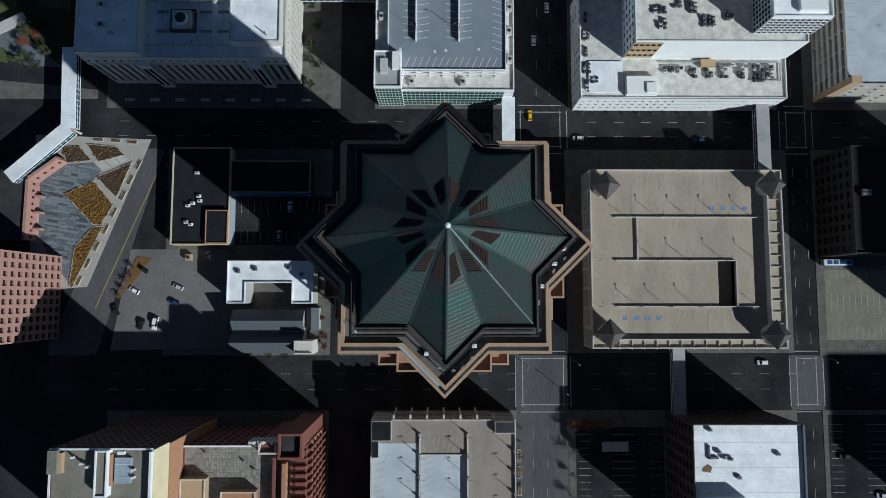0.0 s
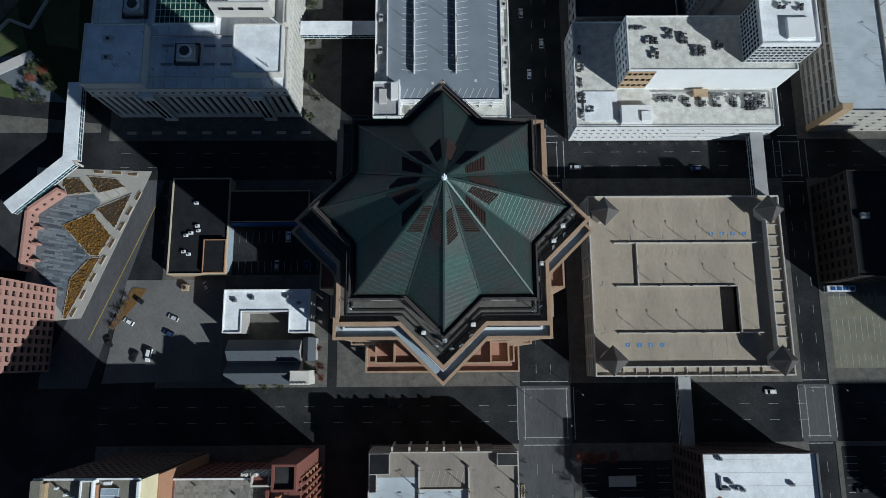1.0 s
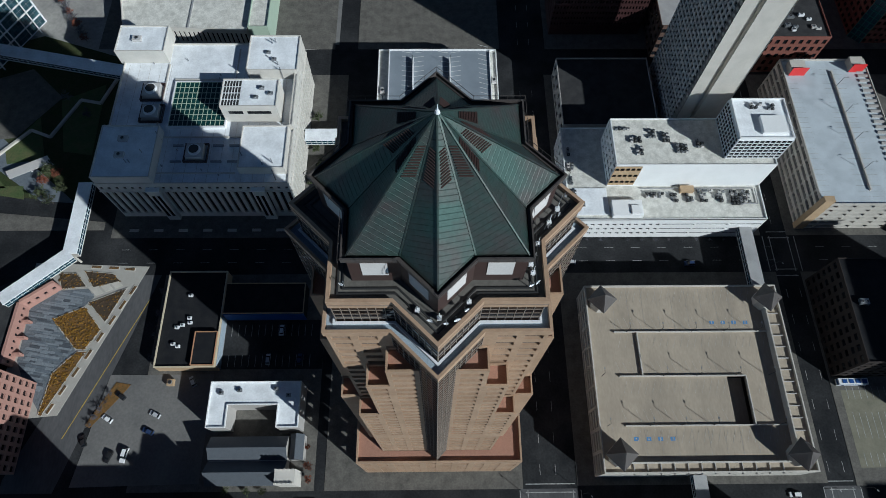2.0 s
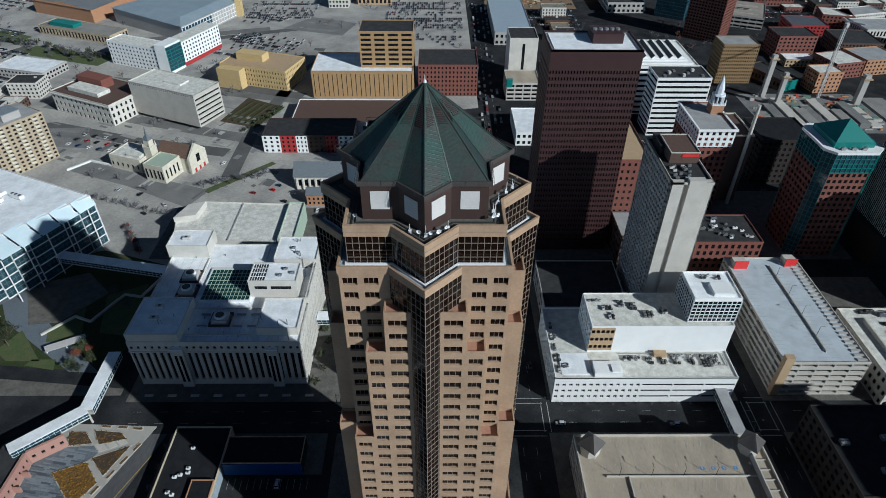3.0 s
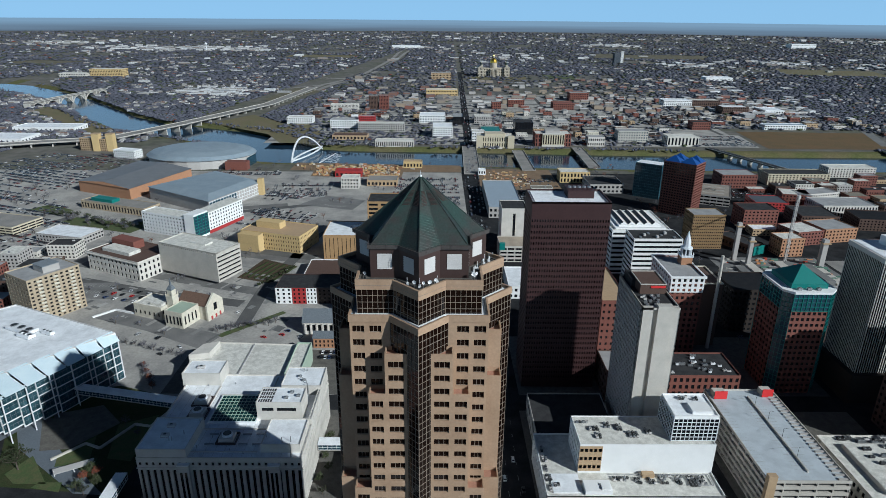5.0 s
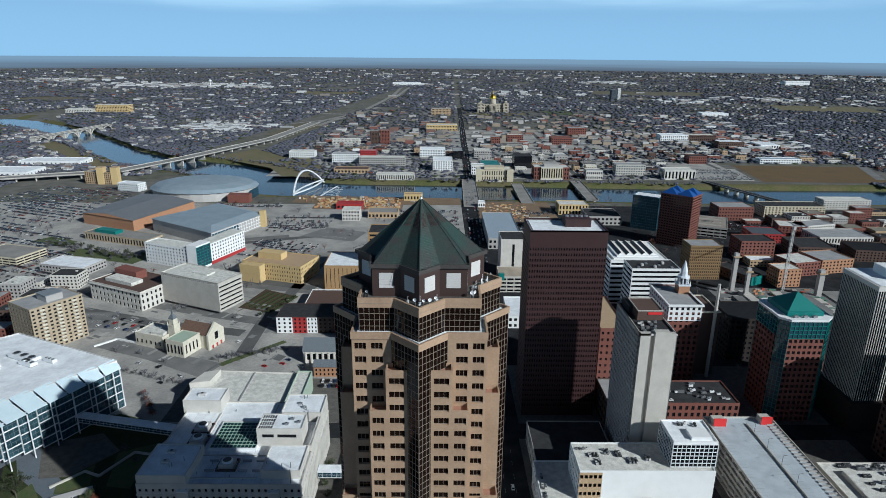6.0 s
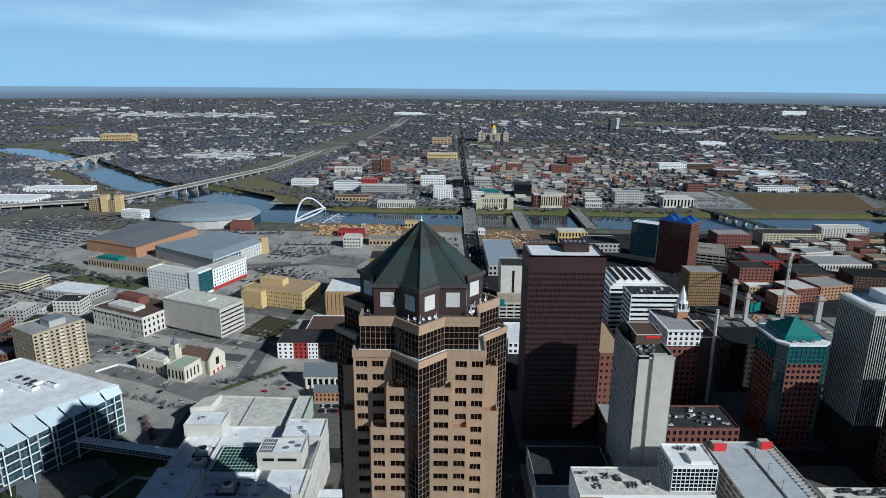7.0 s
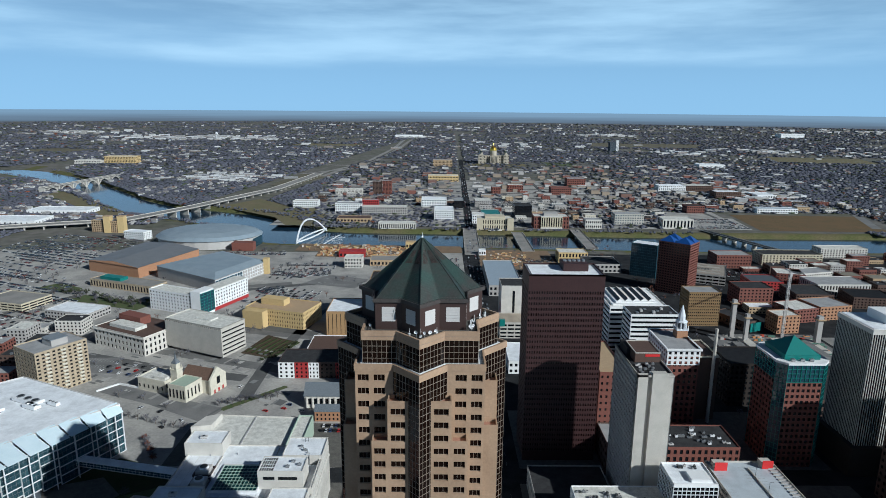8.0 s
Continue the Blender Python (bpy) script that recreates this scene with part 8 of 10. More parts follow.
def build_art_flats():
    b = block("apartment_row", "white, red and black apartment row with a dark roof", -133, 318, -62, 348, 15, bronze_clad, dark_roof, 18, 4, 6, 0.45, 0.5, category="apartment building")
    for xa, xb, m in ((-133, -119, white_wall), (-119, -107, red_panel), (-107, -98, white_wall), (-84, -74, red_panel), (-74, -62, white_wall)):
        s, p = Shape(), []
        grid_wall(s, p, (xa + 0.1, 317.6), (xb - 0.1, 317.6), 0, 14.6, 3, 4, 0.4, 0.55, 0.35, m)
        part("bay", s, b)
        set_panes(p, b, dark_glass, None, 0, 40)


build_art_flats()


def gable(s, ring, z, h, roof, wall, along=0):
    """A gable roof over a four-cornered ring; along: 0 if the ridge runs with the first side."""
    r = ring if along == 0 else ring[1:] + ring[:1]
    m0 = ((r[1][0] + r[2][0]) / 2, (r[1][1] + r[2][1]) / 2, z + h)
    m1 = ((r[3][0] + r[0][0]) / 2, (r[3][1] + r[0][1]) / 2, z + h)
    p = [(*q, z) for q in r]
    s.poly([p[0], p[1], m0, m1], roof)
    s.poly([p[2], p[3], m1, m0], roof)
    s.poly([p[1], p[2], m0], wall)
    s.poly([p[3], p[0], m1], wall)
    return s


def build_churches():
    c = thing("pale_stone_church", -208, 297, 0, "pale stone church with brown roof, bell tower and flat-roofed wings", "church")
    turn, o = -20, (-208, 295)
    q = lambda ring: [turned(x, y, turn, *o) for x, y in ring]
    part("nave", gable(Shape().prism(q(rect(-206, 296, -178, 312)), 0, 12, cream_stone), q(rect(-206.4, 295.5, -177.6, 312.5)), 12, 7, brown_shingle, cream_stone, 0), c, "nave with brown gable roof")
    fr = q(rect(-178.2, 294.5, -176.6, 313.5))
    m0, m1 = [((fr[a][0] + fr[b][0]) / 2, (fr[a][1] + fr[b][1]) / 2) for a, b in ((0, 3), (1, 2))]
    s = Shape().prism(fr, 0, 13, cream_stone)
    s.solid([(*fr[0], 13), (*fr[1], 13), (*fr[2], 13), (*fr[3], 13)], [(*m0, 21.5), (*m1, 21.5), (*m1, 21.5), (*m0, 21.5)], cream_stone)
    part("gable_front", s, c)
    for y in (299, 304, 309):
        part("door", Shape().prism(q(rect(-176.55, y - 0.9, -176.35, y + 0.9)), 0, 3.2, red_panel), c, "red church door")
    part("rose_window", Shape().prism(q(rect(-176.55, 302.2, -176.35, 305.8)), 7, 13, dark_glass), c)
    wing = q(rect(-203, 277, -186, 296))
    part("side_wing", Shape().prism(wing, 0, 13, cream_stone).ramp_wall(wing, 13, 13.8, 0.5, cream_stone), c)
    part("wing_roof", Shape().prism(inset(wing, 0.5), 13, 13.2, sage_wall), c, "faded green roof")
    hall = q(rect(-240, 283, -212, 304))
    part("hall", Shape().prism(hall, 0, 10.5, cream_stone).ramp_wall(hall, 10.5, 11.3, 0.5, cream_stone), c)
    part("hall_roof", Shape().prism(inset(hall, 0.5), 10.5, 10.7, cream_roof), c)
    part("hall_attic", Shape().prism(q(rect(-226, 286, -214, 302)), 10.5, 12.6, cream_roof), c)
    part("cloister", Shape().prism(q(rect(-212, 284, -203, 290)), 0, 5, cream_stone), c)
    tw = q(rect(-212, 290, -205.5, 296.5))
    mid = (sum(v[0] for v in tw) / 4, sum(v[1] for v in tw) / 4)
    at = lambda k: [(mid[0] + (v[0] - mid[0]) * k, mid[1] + (v[1] - mid[1]) * k) for v in tw]
    part("tower", Shape().prism(tw, 0, 19, cream_stone).ramp_wall(at(1.08), 18.2, 19.4, 0.4, cream_stone), c)
    s = Shape().prism(at(0.72), 19, 24, cream_stone)
    s.solid([(*v, 24) for v in at(0.8)], [(*v, 27.5) for v in at(0.3)], slate)
    s.solid([(*v, 27.5) for v in at(0.2)], [(*v, 34) for v in at(0.02)], slate)
    part("spire", s, c, "grey stepped spire")
    for v in at(0.95):
        part("pinnacle", Shape().cyl(v[0], v[1], 19.4, 22.4, 0.5, 0.05, cream_stone, 6), c)
    for x in (-201, -197.5, -194, -190.5, -187.8):
        part("window", Shape().prism(q(rect(x - 0.6, 276.8, x + 0.6, 277.2)), 3, 10, dark_glass), c)
    for y in (280, 284, 288, 292):
        part("window", Shape().prism(q(rect(-186.2, y - 0.6, -185.8, y + 0.6)), 3, 10, dark_glass), c)
    for k in range(6):
        part("window", Shape().prism(q(rect(-212.2, 285 + k * 3 - 0.5, -211.8, 285 + k * 3 + 0.5)), 2.5, 8.5, dark_glass), c)
        part("window", Shape().prism(q(rect(-238 + k * 4.6 - 0.5, 282.8, -238 + k * 4.6 + 0.5, 283.2)), 3, 6, dark_glass), c)
    c = thing("slate_roofed_cathedral", -80, 272, 0, "buttressed stone church with a long grey slate roof", "church")
    part("nave", gable(Shape().prism(rect(-99, 264, -60, 281), 0, 10, limestone), rect(-99.6, 263.4, -59.5, 281.6), 10, 8, slate, limestone, 0), c, "grey slate gable roof")
    for i in range(9):
        part("buttress", Shape().box(-97.5 + i * 4.4, 262.6, 0, -96.7 + i * 4.4, 264, 9, limestone), c)
        if i < 8:
            part("window", Shape().box(-96 + i * 4.4, 263.9, 3, -93.9 + i * 4.4, 264.1, 8, dark_glass), c)
    part("tower", Shape().box(-62, 268, 0, -56, 275, 20, limestone), c)
    part("spire", Shape().cyl(-59, 271.5, 20, 30, 3.0, 0.1, slate, 8), c)
    c = thing("brick_rectory", -75, 249, 0, "red brick rectory with a blue-grey pitched roof", "house")
    part("wall", Shape().prism(rect(-87, 243, -62, 254), 0, 8, orange_brick), c)
    part("roof", gable(Shape(), rect(-87.6, 242.5, -61.4, 254.5), 8, 3.5, slate, orange_brick, 0), c)
    for i in range(8):
        for z in (1.2, 4.6):
            part("window", Shape().box(-85.6 + i * 3, 242.92, z, -84.4 + i * 3, 243.05, z + 1.8, dark_glass), c)


build_churches()


def build_theatre():
    b = thing("low_theatre", -128, 207, 0, "low building with a broad weathered white roof and green wing", "theatre")
    ring = [(-158, 187), (-95, 184), (-92, 226), (-150, 229), (-165, 215)]
    s, panes = Shape(), []
    for i in range(5):
        n = max(3, round((Vector(ring[(i + 1) % 5]) - Vector(ring[i])).length / 2.4))
        grid_wall(s, panes, ring[i], ring[(i + 1) % 5], 2, 11, n, 1, 0.4, 0.8, 0.6, limestone)
        s.poly([(*ring[i], 0), (*ring[(i + 1) % 5], 0), (*ring[(i + 1) % 5], 2), (*ring[i], 2)], limestone)
    s.ramp_wall(ring, 11, 12.6, 0.5, limestone)
    part("wall", s, b)
    set_panes(panes, b, dark_glass, None, 0, 80)
    part("roof", Shape().prism(inset(ring, 0.5), 11, 11.8, cream_roof), b)
    part("roof_joint", Shape().box(-125.4, 186, 11.8, -124.6, 227, 12.4, grey_roof), b)
    part("stair_block", Shape().prism([(-163, 205), (-150, 208), (-148, 224), (-158, 220)], 0, 16, limestone), b)
    part("green_wing", Shape().prism(rect(-94, 184.5, -84, 225), 0, 13.6, sage_wall).ramp_wall(rect(-94, 184.5, -84, 225), 13.6, 14.8, 0.4, sage_wall), b, "pale sage green wing")
    part("wing_roof", Shape().prism(rect(-93.6, 184.9, -84.4, 224.6), 13.6, 13.7, cream_roof), b)


build_theatre()
# ---------------------------------------------------------------- arenas
def build_arenas():
    b = thing("exhibition_hall", -430, 715, 0, "brown brick exhibition hall with a grey metal roof", "exhibition hall")
    ring = [(-488, 668), (-400, 628), (-362, 742), (-462, 790)]
    part("wall", Shape().prism(ring, 0, 15, orange_brick), b)
    s = Shape()
    m0, m1 = Vector(((ring[0][0] + ring[1][0]) / 2, (ring[0][1] + ring[1][1]) / 2, 19)), Vector(((ring[2][0] + ring[3][0]) / 2, (ring[2][1] + ring[3][1]) / 2, 19))
    r = [(*p, 15) for p in inset(ring, -1)]
    s.poly([r[0], m0, m1, r[3]], hall_metal)
    s.poly([r[1], r[2], m1, m0], hall_metal)
    s.poly([r[0], r[1], m0], orange_brick)
    s.poly([r[2], r[3], m1], orange_brick)
    part("roof", s, b, "broad grey metal roof")
    b = thing("convention_arena", -300, 640, 0, "wide grey-roofed hall with a glazed corner", "arena")
    ring = [(-376, 632), (-275, 566), (-237, 662), (-318, 720)]
    part("wall", Shape().prism(ring, 0, 17, grey_wall), b)
    s = Shape().solid([(*p, 17) for p in inset(ring, -1.2)], [(*p, 21) for p in inset(ring, 13)], arena_metal)
    part("roof", s, b, "pale blue-grey metal roof")
    g, m = Shape(), Shape()
    curtain(g, m, (-274.5, 566.5), (-237.5, 661.5), 2, 15, 20, 3, blue_glass, white_metal, 0.5)
    part("glazing", g, b)
    part("mullion_grid", m, b)
    part("corner_pylon", Shape().box(-240, 655, 0, -233, 664, 22, yellow_brick), b)
    b = thing("domed_arena", -385, 850, 0, "rounded pale grey arena roof beside the river", "arena")
    n = 28
    el = lambda a, c, z: [(-388 + a * math.cos(i * 6.2832 / n), 862 + c * math.sin(i * 6.2832 / n), z) for i in range(n)]
    part("wall", Shape().solid(el(84, 66, 0), el(86, 68, 14), louvre_grey), b)
    s = Shape()
    for (a0, c0, z0), (a1, c1, z1) in zip([(88, 70, 14), (80, 63, 19), (60, 46, 23.5)], [(80, 63, 19), (60, 46, 23.5), (25, 20, 26)]):
        s.solid(el(a0, c0, z0), el(a1, c1, z1), arena_metal, cap=(a1 == 25))
    part("roof", s, b, "smooth grey metal roof")
    part("entrance_block", Shape().box(-330, 795, 0, -296, 812, 13, red_brick), b)
    g, m = Shape(), Shape()
    curtain(g, m, (-300, 812), (-296, 850), 1, 16, 8, 4, blue_glass, white_metal, 0.5)
    part("glazing", g, b)
    b = fblock("sandstone_museum", "low sandstone museum with a colonnade and green roof", -445, 592, -350, 556, 26, 10, tan_panel, pale_lot, cols=22, rows=1, cols2=6, ww=0.55, wh=0.7, single=60, category="museum")
    part("green_roof", Shape().prism([turned(x, y, -21, -397, 586) for x, y in rect(-432, 580, -398, 592)], 9, 13, teal_metal), b)
    fblock("white_flat_block", "two-storey block with a white flat roof", -428, 470, -372, 455, 32, 9, grey_wall, white_roof, cols=14, rows=2, ww=0.6, wh=0.5)
    fblock("parking_ramp", "beige open parking ramp on three levels", -520, 500, -462, 484, 40, 10, beige_wall, pale_lot, cols=6, rows=3, ww=0.92, wh=0.5, category="parking garage")
    sheet("lawn", [(-440, 530), (-340, 495), (-330, 520), (-430, 552)], 0.2, grass, "green lawn before the museum", "lawn")
    for i in range(34):
        k = i / 33
        tree("bare" if i % 3 else "green", -470 + 130 * k + TREE_RNG.uniform(-5, 5), 560 - 48 * k + TREE_RNG.uniform(-9, 9), 1.1)


build_arenas()
fblock("tan_hotel", "tan hotel block with two yellow towers", -632, 938, -583, 930, 22, 22, tan_brick, grey_roof, cols=12, rows=6, ww=0.5, wh=0.6, category="hotel")
fblock("white_blue_motel", "white and blue motel block", -545, 880, -505, 868, 20, 14, white_wall, white_roof, cols=10, rows=4, ww=0.5, wh=0.5, category="hotel")
for x in (-600, -575):
    b = thing("yellow_tower", x, 938, 0, "yellow rendered stair tower", "tower")
    part("shaft", Shape().box(x - 6, 930, 0, x + 6, 942, 30, yellow_brick), b)
    part("coping", Shape().box(x - 6.3, 929.7, 30, x + 6.3, 942.3, 31, tan_brick), b)
block("stone_corner_block", "small pale stone block with a flat roof", -133, 691, -108, 712, 16, limestone, cream_roof, 6, 3)
block("red_shed", "dark red shed with a flat roof", -152, 757, -112, 778, 9, red_panel, red_panel, 6, 1)
block("yellow_shed", "yellow rendered shed on the riverside site", -52, 818, -22, 832, 11, yellow_brick, tan_brick, 6, 1)
block("low_flat_block", "low pale flat-roofed shop block", -98, 705, -55, 735, 9, tan_brick, pale_lot, 8, 1)
block("white_tent_house", "small white shed by the bridge", 66, 776, 77, 786, 9, white_wall, white_roof, 3, 1)
sheet("building_site", [(-230, 800), (-60, 790), (40, 792), (40, 838), (-120, 845), (-230, 852)], 0.3, earth, "ochre riverside building site", "building site")
sheet("building_site", [(75, 690), (180, 690), (180, 812), (75, 815)], 0.3, earth, "brown riverside building site", "building site")
rng = random.Random(77)
for i in range(46):
    x, y, w = rng.uniform(-225, -30), rng.uniform(803, 840), rng.uniform(3, 9)
    t = thing("site_stack", x, y, 0.3, "stack of pale timber and formwork on a building site", "timber stack", "timber stacks")
    part("stack", Shape().prism([turned(px, py, rng.uniform(0, 180), x, y) for px, py in rect(x - w / 2, y - 1.5, x + w / 2, y + 1.5)], 0.3, rng.uniform(1.5, 4), rng.choice((yellow_brick, tan_brick, concrete, orange_brick))), t)
# parked cars in the near lots
for i in range(18):
    car((0, 1, 2, 3, 4, 1)[i % 6], -292 + i * 3.1, 330 + (i % 3) * 9 - i * 0.9, -24, 0.16)
for i in range(16):
    car((0, 1, 2, 3, 1, 4, 2)[i % 7], -79 + (i % 8) * 3, 236 if i < 8 else 229, 0, 0.18)
for k, x, y, a in ((4, -115, 262, 65), (0, -100, 258, 65), (3, -112, 268, 65), (1, -104, 247, 65), (1, -207, 256, -20), (2, -186, 243, 40), (0, -160, 300, -24), (1, -196, 232, 60), (2, -225, 262, -24), (4, -128, 258, 66)):
    car(k, x, y, a, 0.18)
for i in range(10):
    tree("bare", -165 + i * 4.5, 265 + (i % 2) * 3 + i * 1.5, 0.9)
for i in range(8):
    tree("bare", -235 + i * 8, 250 - i * 3, 0.8)
sheet("grass_strip", [(-165, 262), (-160, 258), (-120, 300), (-124, 303)], 0.2, grass, "narrow grass strip beside a lot", "lawn")

s = Shape()
rng = random.Random(55)
for i in range(170):
    x, y = rng.uniform(-330, -60), rng.uniform(235, 400)
    if x < -60 and 0.45 * x + y > 175:
        w, d, a = rng.uniform(3, 16), rng.uniform(1.5, 5), rng.choice((-24, 66))
        s.poly([(*turned(u, v, a, x, y), 0.17 + i * 0.0006) for u, v in rect(x - w / 2, y - d / 2, x + w / 2, y + d / 2)], patch_mix)
tagged(part("asphalt_patches", s), "darker and paler repair patches on worn lots", "road patches", kind="stuff")
# ---------------------------------------------------------------- towers beyond the view whose shade falls into it
block("shading_tower", "plain brick tower whose shade falls on the streets", 272, 118, 312, 158, 72, brown_brick, grey_roof, 10, 16, 10, 0.5, 0.5, category="office building")
block("shading_tower", "plain brick tower whose shade falls on a junction", 266, -68, 306, -20, 95, brown_brick, grey_roof, 10, 20, 12, 0.5, 0.5, category="office building")
block("shading_tower", "plain concrete tower whose shade falls on a lot", 284, -163, 330, -126, 84, concrete, grey_roof, 10, 18, 12, 0.5, 0.5, category="office building")

# ---------------------------------------------------------------- bridges
def road_bridge(points, w, z, piers, label, mat=None, name="road_bridge"):
    b = thing(name, points[0][0], points[0][1], z, label, "bridge")
    for (ax, ay), (bx, by) in zip(points, points[1:]):
        a, c = Vector((ax, ay)), Vector((bx, by))
        d = (c - a).normalized()
        n = Vector((-d.y, d.x))
        ring = [tuple(a - n * w / 2), tuple(c - n * w / 2), tuple(c + n * w / 2), tuple(a + n * w / 2)]
        part("deck", Shape().prism(ring, z - 1.4, z, mat or pale_lot, True), b)
        for s in (-1, 1):
            e = [tuple(a + n * s * (w / 2 - 0.5)), tuple(c + n * s * (w / 2 - 0.5)), tuple(c + n * s * w / 2), tuple(a + n * s * w / 2)]
            part("parapet", Shape().prism(e if s > 0 else e[::-1], z, z + 1.1, concrete), b)
        k = max(1, round((c - a).length / piers))
        for i in range(k):
            p = a.lerp(c, (i + 0.5) / k)
            part("pier", Shape().prism([tuple(p - n * w * 0.4 - d), tuple(p + n * w * 0.4 - d), tuple(p + n * w * 0.4 + d), tuple(p - n * w * 0.4 + d)][::-1], -11, z - 1.4, concrete), b)
    return b


road_bridge([(AX(780) - 0.5, 780), (AX(995) - 0.5, 995)], 26, 1.2, 36, "wide pale concrete avenue bridge over the river")
road_bridge([(148, 805), (148, 960)], 21, 1.0, 30, "concrete bridge under repair over the river")
road_bridge([(258, 828), (262, 990)], 20, 1.0, 34, "concrete road bridge over the river")
road_bridge([(574, 790), (508, 990)], 12, 2.0, 24, "dark steel railway bridge over the river", black_paint_and_shade, "rail_bridge")
road_bridge([(-860, 905), (-722, 972), (-615, 1015), (-548, 1180), (-443, 1500), (-403, 1901)], 30, 8, 34, "long pale highway viaduct across the river", pale_lot, "highway_viaduct")


def arched_bridge(a, c, w, z, spans):
    """A concrete road bridge on open-spandrel arches."""
    b = thing("arched_bridge", a[0], a[1], z, "pale concrete road bridge on open arches over the river bend", "bridge")
    a, c = Vector(a), Vector(c)
    d = (c - a).normalized()
    n = Vector((-d.y, d.x))
    ring = [tuple(a - n * w / 2), tuple(c - n * w / 2), tuple(c + n * w / 2), tuple(a + n * w / 2)]
    part("deck", Shape().prism(ring, z - 1.3, z, pale_lot, True), b)
    long = (c - a).length
    for side in (-1, 1):
        e = [a + n * side * (w / 2 - 0.6), c + n * side * (w / 2 - 0.6), c + n * side * w / 2, a + n * side * w / 2]
        part("parapet", Shape().prism([tuple(p) for p in (e if side > 0 else e[::-1])], z, z + 1.2, concrete), b)
    for k in range(spans):
        for side in (-1, 1):
            s, pts = Shape(), []
            for i in range(13):
                f = i / 12
                p = a + d * long * (k + 0.04 + 0.92 * f) / spans + n * side * (w / 2 - 2)
                pts.append(Vector((p.x, p.y, -5 + (z + 2.6) * (1 - (2 * f - 1) ** 2))))
            for p, q in zip(pts, pts[1:]):
                s.bar(p, q, 2.0, concrete)
            part("arch_rib", s, b)
            for i in (1, 2, 3, 9, 10, 11):
                part("spandrel_post", Shape().bar(pts[i], (pts[i].x, pts[i].y, z - 1.3), 0.9, concrete), b)
        p = a + d * long * k / spans
        part("pier", Shape().prism([tuple(p - n * w * 0.45 - d * 2.4), tuple(p + n * w * 0.45 - d * 2.4), tuple(p + n * w * 0.45 + d * 2.4), tuple(p - n * w * 0.45 + d * 2.4)][::-1], -11, z - 1.3, concrete), b)


arched_bridge((-1037, 1440), (-1008, 1775), 18, 13, 6)


def arch_bridge():
    b = thing("white_arch_footbridge", -236, 920, 0, "white steel footbridge with a tall leaning arch", "footbridge")
    a, c = Vector((-240, 855, 0)), Vector((-212, 985, 0))
    s = Shape()
    pts = []
    for i in range(25):
        k = i / 24
        p = a.lerp(c, k)
        h = 4 * k * (1 - k)
        pts.append(p + Vector((-9 * h, 2 * h, -4 + 33 * h)))
    for p, q in zip(pts, pts[1:]):
        s.bar(p, q, 2.2, white_metal)
    part("arch", s, b)
    for side in (-1, 1):
        s = Shape()
        prev = None
        for i in range(17):
            k = i / 16
            p = a.lerp(c, k) + Vector((side * 8 * 4 * k * (1 - k), 0, 1.2))
            if prev:
                s.bar(prev, p, 2.0, white_metal)
            prev = p
        part("deck", s, b)
        for i in range(3, 22, 2):
            k = i / 24
            q = a.lerp(c, k) + Vector((side * 8 * 4 * k * (1 - k), 0, 1.6))
            part("cable", Shape().bar(pts[i], q, 0.14, steel), b)


arch_bridge()
s = Shape()
for i in range(7):
    s.bar((-200 + i * 2.5, 866 + i * 13, -6.2), (-197.5 + i * 2.5, 879 + i * 13, -6.2), 1.6, white_metal)
foam = random.Random(2)
for i in range(90):
    x, y = foam.uniform(-200, -172), foam.uniform(866, 950)
    s.box(x, y, -6.1, x + foam.uniform(2, 7), y + foam.uniform(0.5, 1.4), -5.93, white_metal)
setting("weir", s, "low weir with white broken water", "weir")

# ---------------------------------------------------------------- east bank: landmark buildings
def far(name, label, x0, x1, y, h, deep, wall, roof, cols=8, rows=3, **more):
    return block(name, label, x0, y, x1, y + deep, h, wall, roof, cols, rows, **more)


b = far("city_hall", "buff limestone civic hall with tall windows by the river", 76, 142, 985, 22, 34, beige_wall, cream_roof, 15, 2, ww=0.4, wh=0.7, single=60)
for x0, x1 in ((74, 86), (132, 144)):
    part("end_wing", Shape().prism(rect(x0, 981, x1, 985), 0, 23.2, beige_wall), b)
part("attic", Shape().prism(rect(90, 990, 128, 1014), 21.5, 25.5, beige_wall), b)
part("entrance_steps", Shape().prism(rect(96, 976, 122, 984.9), 0, 1.2, limestone).prism(rect(98, 979, 120, 984.9), 1.2, 2.4, limestone), b)
far("teal_roofed_hall", "hall with a broad teal roof", 90, 128, 1072, 16, 60, grey_wall, teal_metal, 8, 2)
b = far("limestone_office", "red brick office with a tall limestone pillared front", 186, 253, 1003, 24, 36, red_brick, cream_roof, 13, 3, ww=0.45, wh=0.7, single=60)
s, panes = Shape(), []
grid_wall(s, panes, (199, 1000), (240, 1000), 3, 23, 9, 1, 0.5, 0.86, 0.9, beige_wall)
s.prism(rect(199, 1001, 240, 1002.9), 0, 24.6, beige_wall).prism(rect(198.4, 999.6, 240.6, 1002.9), 23, 25.4, limestone).prism(rect(198.4, 999.4, 240.6, 1002.9), 0, 3, limestone)
part("pillared_front", s, b, "tall pale limestone front with dark window slots")
set_panes(panes, b, dark_glass, None, 0, 0)
part("penthouse", Shape().prism(rect(206, 1014, 234, 1030), 23, 28, grey_wall), b)
far("stone_hall", "pale stone hall by the river", 286, 318, 1006, 18, 24, limestone, grey_roof, 8, 2)
far("stone_library", "long pale stone hall with columns by the river", -114, -42, 988, 12, 22, limestone, cream_roof, 18, 1, ww=0.5, wh=0.7)
